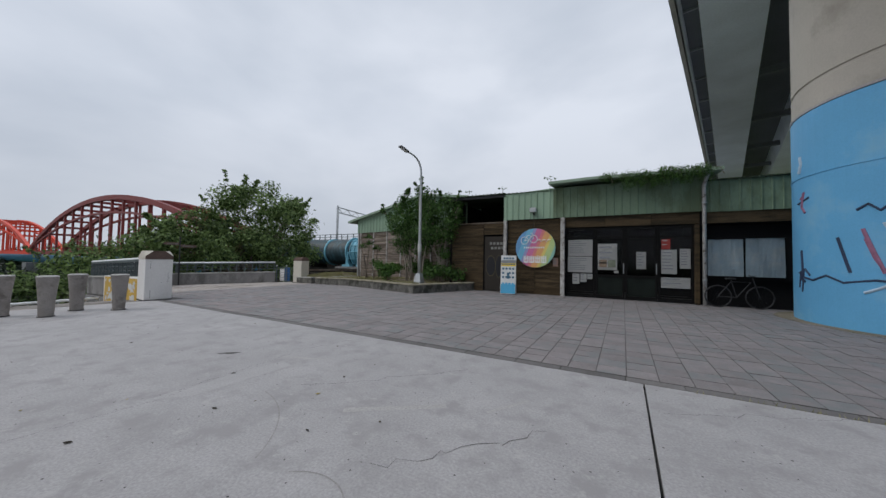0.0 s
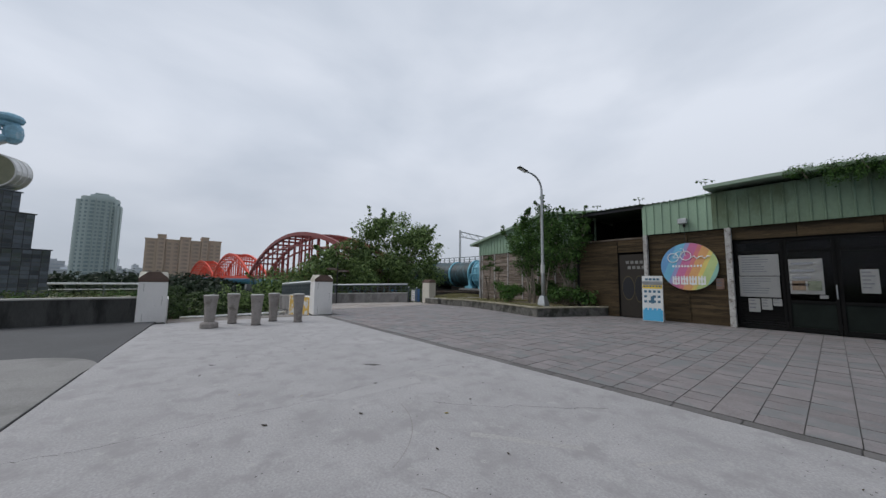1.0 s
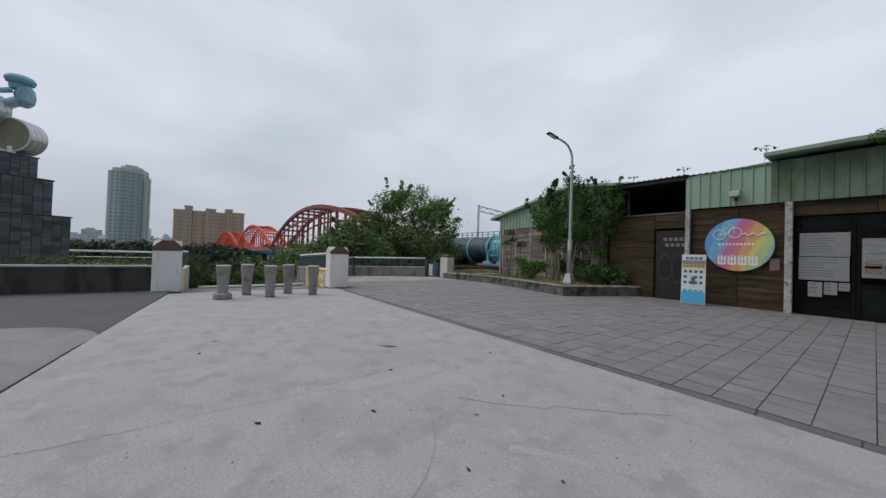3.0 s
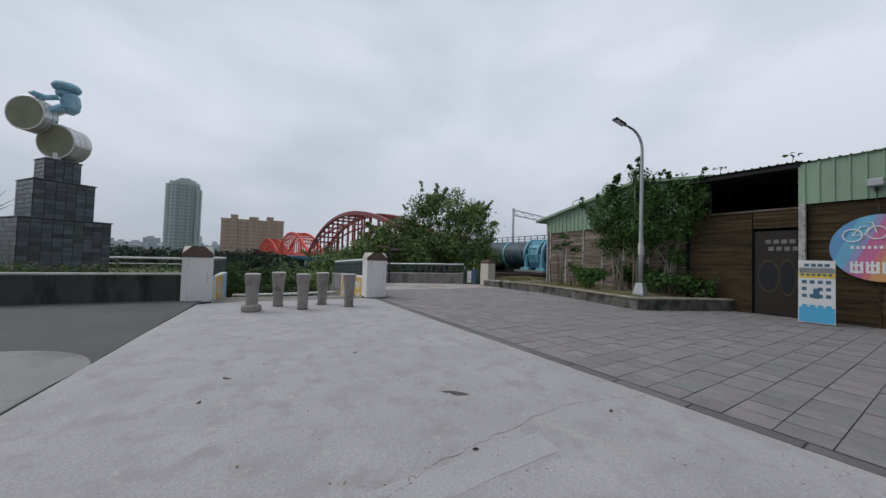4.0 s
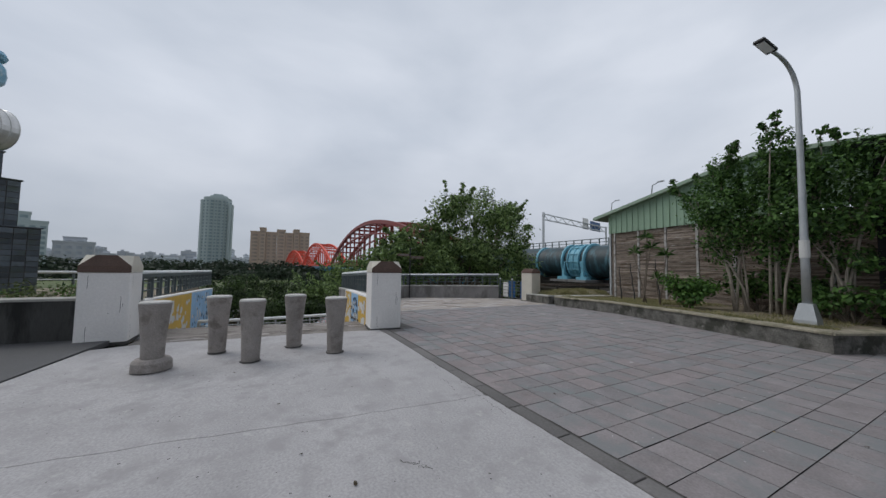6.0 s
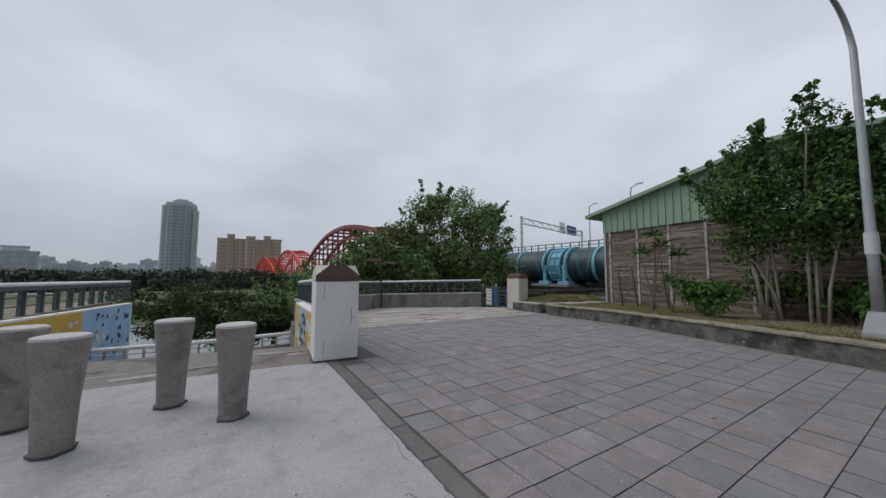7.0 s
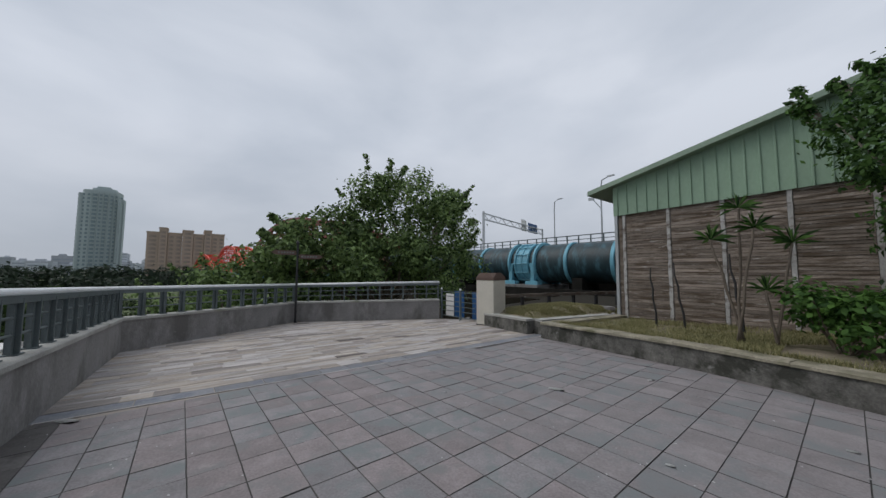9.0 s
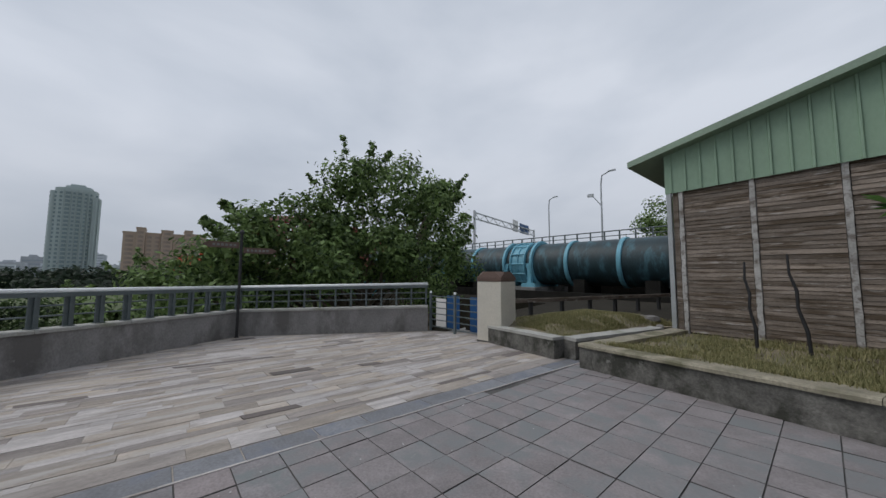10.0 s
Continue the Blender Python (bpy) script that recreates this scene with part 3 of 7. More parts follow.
# mural walls beside the ramp
def mural(name, a, b, zt_a, zt_b, zb_a, zb_b, seed, panels, face):
    m, n = run(a, b)
    bm = bmesh.new()
    rings(bm, [[(u, -0.1, lo), (u, 0.1, lo), (u, 0.1, hi), (u, -0.1, hi)] for u, lo, hi in ((0, zb_a, zt_a), (n, zb_b, zt_b))])
    ob = structure(name, bm, M_WHITE, "low ramp wall painted with a yellow and blue mural", "wall")
    ob.matrix_basis = m
    rnd = random.Random(seed)
    u = 0.3
    yy = face * 0.103
    for k in range(panels):
        w = (n - 0.4) / panels
        mt = ((M_MURAL_Y, M_MURAL_Y, M_MURAL_B, M_MURAL_B) if panels == 4 else (M_MURAL_Y, M_MURAL_B, M_MURAL_Y))[k]
        bm = bmesh.new()
        pts = []
        for s in range(9):
            q = u + w * s / 8
            f = q / n
            top = zt_a + (zt_b - zt_a) * f - 0.03 - 0.0
            pts.append((q, top))
        base = [(u + w, zb_a + (zb_b - zb_a) * (u + w) / n + 0.1), (u, zb_a + (zb_b - zb_a) * u / n + 0.1)]
        vs = [bm.verts.new((q, yy, zz)) for q, zz in pts + base]
        bm.faces.new(vs)
        part("painted_panel", bm, mt, ob)
        blue = mt is M_MURAL_B
        for _ in range(34 if blue else 14):
            cx = u + w * rnd.uniform(0.08, 0.92)
            lo, hi = zb_a + (zb_b - zb_a) * cx / n + 0.25, zt_a + (zt_b - zt_a) * cx / n - 0.14
            cz = lo + (hi - lo) * rnd.random()
            bm = bmesh.new()
            r0 = rnd.uniform(0.05, 0.13) if blue else rnd.uniform(0.07, 0.17)
            vs = [bm.verts.new((cx + r0 * rnd.uniform(0.4, 1.5) * math.cos(j), face * (0.107 + 0.0004 * _), cz + r0 * rnd.uniform(0.3, 1.0) * math.sin(j))) for j in (0, 0.9, 1.8, 2.7, 3.6, 4.5, 5.4)]
            bm.faces.new(vs)
            part("painted_patch", bm, M_MURAL_D if blue and _ % 2 else M_MURAL_W, ob)
        u += w
    return ob


M_MURAL_Y = mat("yellow_mural_paint", (0.62, 0.40, 0.08), 0.7, 0.12, 2.0, 30, 0.06, 0.1)
M_MURAL_B = mat("light_blue_mural_paint", (0.30, 0.49, 0.70), 0.7, 0.15, 2.0, 30, 0.06, 0.1)
M_MURAL_W = mat("white_mural_paint", (0.62, 0.62, 0.60), 0.7, 0.1, 2.0, 30, 0.06, 0.1)
M_MURAL_D = mat("dark_blue_mural_paint", (0.03, 0.07, 0.14), 0.7, 0.1, 2.0, 30, 0.06, 0.1)
mural("wall_ramp_south", (-13.46, -0.08), (-21.4, -0.08), 0.60, 0.32, -0.4, -1.6, 3, 4, -1)
railing((-13.46, -0.08), (-21.4, -0.08), 0.0, -0.12, 0.605, 1.13, 0.6, 1, "blue-grey steel railing on the mural wall", True)
mural("wall_ramp_north", (-12.74, 4.285), (-16.2, 4.40), 0.60, 0.55, -0.4, -0.6, 5, 3, 1)

# the low handrail of the ramp's turn
low = thing("ramp_railing", pose(-16.5, 2.0, 0), "pale curved handrail along the lower turn of the ramp", "railing")
pts = [(-16.4 + 0.15 * math.sin(k / 12 * 3.1) + k * 0.01, 0.4 + 3.8 * k / 12, -0.28 + 0.003 * k) for k in range(13)]
loc = [(x + 16.5, y - 2.0, z) for x, y, z in pts]
bm = bmesh.new()
tube(bm, loc, 0.045, 10)
part("handrail", bm, M_HANDRAIL, low, smooth=True)
bm = bmesh.new()
tube(bm, [(x, y, z - 0.13) for x, y, z in loc], 0.014, 8)
part("bar", bm, M_STEEL, low)
for k in range(13):
    bm = bmesh.new()
    x, y, z = loc[k]
    box(bm, x - 0.02, x + 0.02, y - 0.02, y + 0.02, z - 0.55, z - 0.03)
    part("post", bm, M_STEEL, low)
bm = bmesh.new()
rings(bm, [[(x - 0.12, y, -1.3), (x + 0.12, y, -1.3), (x + 0.12, y, z - 0.26), (x - 0.12, y, z - 0.26)] for x, y, z in pts])
structure("wall_ramp_turn", bm, M_PARAPET, "low concrete kerb wall of the ramp's turn", "wall")


# ---- sheet metal and boards ----
def ribbed(bm, x0, x1, y, lo, hi, pitch=0.25, depth=0.028, out=-1):
    """A ribbed sheet in the xz plane; lo and hi are functions of x."""
    xs, n = [], round((x1 - x0) / pitch)
    p = (x1 - x0) / n
    for k in range(n):
        u = x0 + k * p
        xs += [(u, 0), (u + 0.36 * p, 0), (u + 0.40 * p, 1), (u + 0.52 * p, 1), (u + 0.56 * p, 0)]
    xs.append((x1, 0))
    a = [[bm.verts.new((x, y + out * depth * d, z(x))) for x, d in xs] for z in (lo, hi)]
    b = [[bm.verts.new((x, y - out * 0.012 + out * depth * d, z(x))) for x, d in xs] for z in (lo, hi)]
    for i in range(len(xs) - 1):
        bm.faces.new((a[0][i], a[0][i + 1], a[1][i + 1], a[1][i]))
        bm.faces.new((b[1][i], b[1][i + 1], b[0][i + 1], b[0][i]))
        bm.faces.new((a[0][i + 1], a[0][i], b[0][i], b[0][i + 1]))
        bm.faces.new((a[1][i], a[1][i + 1], b[1][i + 1], b[1][i]))


def boards(parent, x0, x1, y, z0, z1, height, material, seed, name="plank", top=None):
    """Horizontal boards in one bay, each with its own small lean and gap."""
    rnd = random.Random(seed)
    z = z0
    while z < z1 - 0.03:
        h = min(height * rnd.uniform(0.8, 1.2), z1 - z)
        bm = bmesh.new()
        d = rnd.uniform(0.0, 0.007)
        box(bm, x0 + 0.004, x1 - 0.004, y - 0.022 - d, y, z + 0.002, z + h - 0.003)
        for v in bm.verts:
            if v.co.y < y - 0.01:
                v.co.y += (v.co.z - z) / h * 0.008
        part(name, bm, material, parent)
        z += h


# ---- the green-roofed shop ----
FY, SHED_Y = 13.40, 14.90
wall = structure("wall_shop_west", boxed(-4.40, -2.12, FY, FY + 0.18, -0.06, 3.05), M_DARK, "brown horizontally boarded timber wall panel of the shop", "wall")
boards(wall, -4.28, -3.16, FY - 0.003, 0.0, 3.03, 0.105, M_TIMBER, 11)
boards(wall, -3.14, -2.14, FY - 0.003, 0.0, 3.03, 0.105, M_TIMBER, 12)
bm = boxed(-3.17, -3.13, FY - 0.05, FY - 0.028, 0.0, 3.0)
part("batten", bm, M_TIMBER, wall)
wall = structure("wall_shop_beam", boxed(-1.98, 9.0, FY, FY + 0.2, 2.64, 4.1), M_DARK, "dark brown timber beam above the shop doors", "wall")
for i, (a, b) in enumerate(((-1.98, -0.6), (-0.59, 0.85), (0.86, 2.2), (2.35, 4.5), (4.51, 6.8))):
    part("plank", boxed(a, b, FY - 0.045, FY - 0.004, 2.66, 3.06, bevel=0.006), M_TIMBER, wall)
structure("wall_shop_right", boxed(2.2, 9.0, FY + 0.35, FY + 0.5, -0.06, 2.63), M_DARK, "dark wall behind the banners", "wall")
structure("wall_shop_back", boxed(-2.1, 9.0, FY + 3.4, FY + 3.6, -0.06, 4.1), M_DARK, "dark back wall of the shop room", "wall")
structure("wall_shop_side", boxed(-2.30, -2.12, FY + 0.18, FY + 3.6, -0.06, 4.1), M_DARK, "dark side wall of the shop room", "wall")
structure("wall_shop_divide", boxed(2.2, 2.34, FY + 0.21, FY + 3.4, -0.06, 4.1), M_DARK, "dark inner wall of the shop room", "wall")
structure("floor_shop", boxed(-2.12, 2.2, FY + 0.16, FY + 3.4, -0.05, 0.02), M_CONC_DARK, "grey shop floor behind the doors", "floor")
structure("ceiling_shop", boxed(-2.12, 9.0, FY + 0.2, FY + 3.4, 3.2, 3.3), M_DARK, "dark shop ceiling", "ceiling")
bm = bmesh.new()
ribbed(bm, -4.44, -2.42, FY - 0.10, lambda x: 3.05, lambda x: 4.13 + (x + 4.4) * 0.06)
structure("trim_fascia_west", bm, M_GREEN, "pale green ribbed metal fascia over the boarded wall", "fascia")
bm = bmesh.new()
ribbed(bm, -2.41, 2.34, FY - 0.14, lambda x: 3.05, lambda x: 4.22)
structure("trim_fascia_middle", bm, M_GREEN_SHADED, "green ribbed metal fascia above the shop doors", "fascia")
bm = bmesh.new()
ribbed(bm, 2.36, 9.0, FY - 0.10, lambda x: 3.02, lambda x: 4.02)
structure("trim_fascia_east", bm, M_GREEN_SHADED, "shaded green ribbed metal fascia", "fascia")
# roofs
bm = bmesh.new()
rings(bm, [[(x, 12.75, 4.27 + dz), (x, 12.75, 4.37 + dz), (x, 17.5, 4.62 + dz), (x, 17.5, 4.55 + dz)] for x, dz in ((-2.50, 0.02), (-1.0, 0.05), (0.6, 0.02), (2.72, -0.02))])
structure("roof_canopy", bm, M_FLASH, "pale green metal canopy roof projecting over the doors", "roof")
bm = bmesh.new()
ribbed(bm, -4.5, -2.4, 0, lambda x: 0, lambda x: 4.4, 0.18, 0.03)
bmesh.ops.transform(bm, matrix=pose(0, 13.25, 4.17, -84, 0, 0) @ pose(0, 0, 0, 0, 0, 0), verts=list(bm.verts))
structure("roof_west", bm, M_GREEN_ROOF, "mossy green corrugated roof sheets", "roof")
bm = bmesh.new()
ribbed(bm, 2.5, 9.2, 0, lambda x: 0, lambda x: 4.4, 0.18, 0.03)
bmesh.ops.transform(bm, matrix=pose(0, 13.2, 4.04, -84, 0, 0), verts=list(bm.verts))
structure("roof_east", bm, M_GREEN_ROOF, "mossy green corrugated roof sheets", "roof")
structure("wall_shop_rear", boxed(-4.4, 9.0, 17.6, 17.8, -0.06, 4.4), M_DARK, "plain rear wall of the shop", "wall")


def steel_post(x, y, z1, w, label, material=M_POSTGREY):
    bm = boxed(x - w / 2, x + w / 2, y - w / 2, y + w / 2, 0.0, z1, bevel=0.012)
    tagged(part("post", bm, material), label, "post", "shop front posts")


steel_post(-4.36, FY - 0.12, 3.04, 0.13, "flaking grey square post at the corner of the shop")
steel_post(-2.05, FY - 0.14, 3.04, 0.15, "flaking grey square post beside the shop doors")
steel_post(2.12, FY - 0.06, 2.63, 0.14, "brown timber door post", M_TIMBER)
pipe = thing("downpipe", pose(2.29, FY - 0.22, 0), "pale grey plastic downpipe beside the shop doors", "downpipe")
bm = bmesh.new()
tube(bm, [(0, 0, 0.0), (0, 0, 3.5), (0, 0.02, 3.85), (0.05, -0.05, 4.1), (0.1, -0.1, 4.22)], 0.055, 12)
part("tube", bm, M_POSTGREY, pipe, smooth=True)
for z in (0.8, 2.2, 3.3):
    bm = bmesh.new()
    lathe(bm, [(0.056, z), (0.068, z + 0.005), (0.068, z + 0.035), (0.056, z + 0.04)], 12)
    part("bracket", bm, M_STEEL, pipe)


M_GLASS = glass("dark_door_glass", (0.22, 0.25, 0.25))


def glazed(name, x0, x1, label, shutter):
    t = thing(name, pose((x0 + x1) / 2, FY + 0.02, 0), label, "door" if "door" in name else "window", "shop front glazing")
    w = (x1 - x0) / 2
    for nm, a in (("stile", (-w, -w + 0.07)), ("stile", (w - 0.07, w))):
        part(nm, boxed(a[0], a[1], -0.04, 0.03, 0.02, 2.62, bevel=0.006), M_FRAME, t)
    for z0, z1 in ((0.02, 0.14), (0.80, 0.88), (2.22, 2.30), (2.54, 2.62)):
        part("cross_rail", boxed(-w + 0.071, w - 0.071, -0.035, 0.025, z0, z1, bevel=0.006), M_FRAME, t)
    for z0, z1 in ((0.885, 2.215), (2.305, 2.535)):
        pane = part("pane", boxed(-w + 0.072, w - 0.072, -0.006, 0.004, z0, z1), M_GLASS, t)
        pane.visible_shadow = False
    if shutter:
        for k in range(9):
            z = 0.16 + k * 0.07
            bm = bmesh.new()
            rings(bm, [[(u, -0.03, z), (u, -0.026, z), (u, 0.01, z + 0.055), (u, 0.006, z + 0.055)] for u in (-w + 0.072, w - 0.072)])
            part("louvre", bm, M_FRAME, t)
    else:
        part("kick_panel", boxed(-w + 0.072, w - 0.072, -0.012, 0.008, 0.145, 0.795), M_KICK, t, "dull greenish lower panel")
        bm = bmesh.new()
        tube(bm, [(w - 0.035, -0.045, 0.95), (w - 0.035, -0.09, 0.98), (w - 0.035, -0.09, 1.28), (w - 0.035, -0.045, 1.31)], 0.012, 8)
        part("handle", bm, M_STEEL, t)
    return t


M_KICK = mat("dull_green_panel", (0.012, 0.016, 0.014), 0.7, 0.4, 2.0, 30, 0.1, 0.1, spec=0.08, stain=(0.028, 0.03, 0.026), stain_at=0.58, stain_scale=2.5)
glazed("window_shop", -1.95, -0.91, "dark framed shop window with louvres at its foot", True)
glazed("door_shop", -0.90, 0.05, "dark framed glass shop door, shut", False)
glazed("door_shop", 0.06, 1.04, "dark framed glass shop door, shut", False)
glazed("window_shop", 1.05, 2.05, "dark framed shop window hung with notices", True)


def notice(x0, x1, z0, z1, y, label, lines=6, seed=0, paper=None, blocks=True, ink=None):
    """A sheet of paper with its rows of small print as plain bars."""
    t = thing("notice", pose((x0 + x1) / 2, y, z0), label, "notice", "notices on the shop front")
    w, h = (x1 - x0) / 2, z1 - z0
    bm = bmesh.new()
    vs = [[bm.verts.new((-w + 2 * w * i / 4, (-0.006 if (i + k) % 2 else 0.0) - d, h * k / 3)) for i in range(5)] for k in range(4) for d in (0,)]
    for k in range(3):
        for i in range(4):
            bm.faces.new((vs[k][i], vs[k][i + 1], vs[k + 1][i + 1], vs[k + 1][i]))
    bmesh.ops.solidify(bm, geom=list(bm.faces), thickness=0.003)
    part("sheet", bm, paper or M_PAPER, t)
    rnd = random.Random(seed)
    for k in range(lines):
        z = h * (0.90 - 0.8 * k / max(1, lines))
        b = rnd.uniform(0.5, 0.85)
        part("print_line", boxed(-w * 0.85, -w * 0.85 + 1.7 * w * b, -0.014, -0.010, z - h * 0.25 / max(lines, 3), z), ink or M_PRINT, t)
    return t


GY = FY - 0.052
notice(-1.86, -1.00, 1.56, 2.18, GY, "white sheet of small print taped to the dark glass", 7, 1)
notice(-1.87, -1.01, 0.94, 1.54, GY, "white sheet of small print taped to the dark glass", 7, 2)
notice(-1.70, -1.45, 0.50, 0.89, GY, "small white paper slip on the shop window", 3, 3)
notice(-1.42, -1.20, 0.58, 0.90, GY, "small white paper slip on the shop window", 3, 4)
notice(-1.18, -1.00, 0.70, 0.90, GY, "small white paper slip on the shop window", 2, 5)
poster = notice(-0.82, -0.19, 1.06, 2.02, GY, "white poster with two photographs on the shop door", 4, 6)
for a, b, mt in ((-0.27, -0.02, "brown_photo"), (0.02, 0.27, "green_photo")):
    part("photograph", boxed(a, b, -0.014, -0.010, 0.10, 0.36), mat(mt, (0.22, 0.16, 0.11) if "brown" in mt else (0.16, 0.18, 0.13), 0.6, 0.4, 9.0, 60, 0.2, 0.0), poster)
notice(-0.29, -0.14, 0.95, 1.04, GY, "small white paper slip on the shop door", 1, 7)
notice(0.41, 0.70, 1.12, 1.72, GY, "white notice on the shop door", 5, 8)
notice(1.15, 1.40, 1.82, 2.16, GY, "red printed notice on the shop window", 2, 9, M_RED, ink=M_PAPER)
notice(1.14, 1.58, 0.98, 1.80, GY, "white printed notice on the shop window", 6, 10)
notice(1.66, 1.95, 1.17, 1.83, GY, "white printed notice on the shop window", 6, 11)
notice(1.13, 1.94, 0.50, 0.86, GY, "wide white notice with large print on the shop window", 2, 12)
M_BANNER = mat("pale_blue_banner_vinyl", (0.40, 0.50, 0.56), 0.6, 0.16, 1.2, 20, 0.06, 0.05, stain=(0.52, 0.57, 0.57), stain_at=0.48, stain_scale=1.5)
for x0, x1, z0, z1 in ((2.40, 3.28, 0.95, 2.13), (3.33, 4.22, 0.95, 2.15)):
    t = thing("banner", pose((x0 + x1) / 2, FY - 0.02, z0), "large pale faded map banner hung beside the doors", "banner", "banners")
    bm = bmesh.new()
    n = 9
    for d in (0.0,):
        vs = [[bm.verts.new(((x1 - x0) * (i / n - 0.5), 0.02 * math.sin(i * 1.1 + k), (z1 - z0) * k / 5)) for i in range(n + 1)] for k in range(6)]
        for k in range(5):
            for i in range(n):
                bm.faces.new((vs[k][i], vs[k][i + 1], vs[k + 1][i + 1], vs[k + 1][i]))
    bmesh.ops.solidify(bm, geom=list(bm.faces), thickness=0.004)
    part("sheet", bm, M_BANNER, t)
    for z in (-0.02, z1 - z0):
        part("batten", boxed((x0 - x1) / 2, (x1 - x0) / 2, -0.03, 0.02, z, z + 0.03), M_FRAME, t)
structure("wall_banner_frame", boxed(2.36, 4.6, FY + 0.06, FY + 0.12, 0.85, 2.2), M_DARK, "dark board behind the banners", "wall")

# round rainbow sign: a disc with slanting stripes, a bicycle outline and white writing bars
RAINBOW = ((0.06, 0.30, 0.62), (0.10, 0.46, 0.70), (0.30, 0.30, 0.60), (0.62, 0.10, 0.30), (0.72, 0.16, 0.16), (0.78, 0.36, 0.08), (0.80, 0.62, 0.10), (0.48, 0.62, 0.20), (0.22, 0.52, 0.42))
t = thing("round_sign", pose(-3.11, FY - 0.10, 1.87), "round sign with rainbow stripes and a white bicycle outline", "sign")
R = 0.79
bm = bmesh.new()
lathe(bm, [(R, 0.0), (R, 0.03)], 64)
bmesh.ops.transform(bm, matrix=pose(0, 0, 0, 90), verts=list(bm.verts))
part("disc", bm, mat("sign_board_edge", (0.3, 0.42, 0.45), 0.5, 0.1, 2, 30, 0.05, 0), t)
count = 14
for k in range(count):
    s0, s1 = -R + 2 * R * k / count, -R + 2 * R * (k + 1) / count
    bm = bmesh.new()
    top, bot = [], []
    for j in range(7):
        s = s0 + (s1 - s0) * j / 6
        h = math.sqrt(max(0.0, (R * 0.995) ** 2 - s * s))
        top.append((s, h))
        bot.append((s, -h))
    ang = radians(-22)
    vs = [bm.verts.new((s * math.cos(ang) - q * math.sin(ang), -0.036, s * math.sin(ang) + q * math.cos(ang))) for s, q in top + bot[::-1]]
    bmesh.ops.remove_doubles(bm, verts=vs, dist=1e-5)
    bm.faces.new(list(bm.verts)) if k in (0, count - 1) else bm.faces.new(vs)
    c = Vector(RAINBOW[int(k * len(RAINBOW) / count)]) * 0.74 + Vector((0.085, 0.085, 0.085))
    part("stripe", bm, mat("rainbow_stripe", c, 0.45, 0.1, 3, 40, 0.05, 0.0), t)
M_SIGNWHITE = mat("white_sign_vinyl", (0.75, 0.76, 0.76), 0.5, 0.05, 3, 40, 0.03, 0.0)


def flat_ring(r, cx, cz, rad=0.014, seg=28):
    bm = bmesh.new()
    pts = [(cx + r * math.cos(2 * math.pi * k / seg), -0.045, cz + r * math.sin(2 * math.pi * k / seg)) for k in range(seg + 1)]
    tube(bm, pts, rad, 6)
    return bm


part("bicycle_wheel_outline", flat_ring(0.15, -0.42, 0.30), M_SIGNWHITE, t)
part("bicycle_wheel_outline", flat_ring(0.15, -0.06, 0.36), M_SIGNWHITE, t)
bm = bmesh.new()
tube(bm, [(-0.42, -0.045, 0.30), (-0.30, -0.045, 0.50), (-0.10, -0.045, 0.52), (-0.24, -0.045, 0.31), (-0.42, -0.045, 0.30)], 0.012, 6)
tube(bm, [(-0.06, -0.045, 0.36), (-0.12, -0.045, 0.60), (-0.20, -0.045, 0.60)], 0.012, 6)
part("bicycle_frame_outline", bm, M_SIGNWHITE, t)
bm = bmesh.new()
tube(bm, [(0.1 + 0.07 * k, -0.045, 0.30 + 0.05 * math.sin(k * 2.2)) for k in range(8)], 0.02, 6)
part("script_flourish", bm, M_SIGNWHITE, t)
bm = bmesh.new()
for k in range(10):
    box(bm, -0.45 + k * 0.085, -0.40 + k * 0.085, -0.045, -0.037, -0.02, 0.05)
part("small_writing", bm, M_SIGNWHITE, t)
for k in range(4):
    bm = bmesh.new()
    x = -0.46 + 0.235 * k
    box(bm, x, x + 0.20, -0.045, -0.037, -0.60, -0.545)
    box(bm, x, x + 0.045, -0.0455, -0.0375, -0.58, -0.33)
    box(bm, x + 0.075, x + 0.115, -0.0452, -0.0372, -0.62, -0.31)
    box(bm, x + 0.15, x + 0.20, -0.0448, -0.0368, -0.54, -0.33)
    box(bm, x, x + 0.20, -0.0451, -0.0371, -0.44, -0.39)
    part("large_writing", bm, M_SIGNWHITE, t)

notice(-2.43, -2.23, 1.14, 1.48, FY - 0.05, "small reddish notice on the boarded wall", 3, 21, mat("pinkish_paper", (0.42, 0.27, 0.22), 0.7, 0.1, 3, 30, 0.05, 0.0))
t = thing("flood_lamp", pose(-3.17, FY - 0.14, 3.40), "small grey flood lamp on the green fascia", "lamp")
part("housing", boxed(-0.13, 0.13, -0.22, -0.02, -0.10, 0.08, bevel=0.02), M_STEEL, t)
part("bracket", boxed(-0.03, 0.03, -0.02, 0.05, -0.2, 0.1, bevel=0.005), M_DARKMETAL, t)
bm = bmesh.new()
tube(bm, [(0, 0.03, -0.2), (0.005, 0.02, -0.7), (0, 0.03, -1.0)], 0.008, 6)
part("cable", bm, M_DARKMETAL, t)

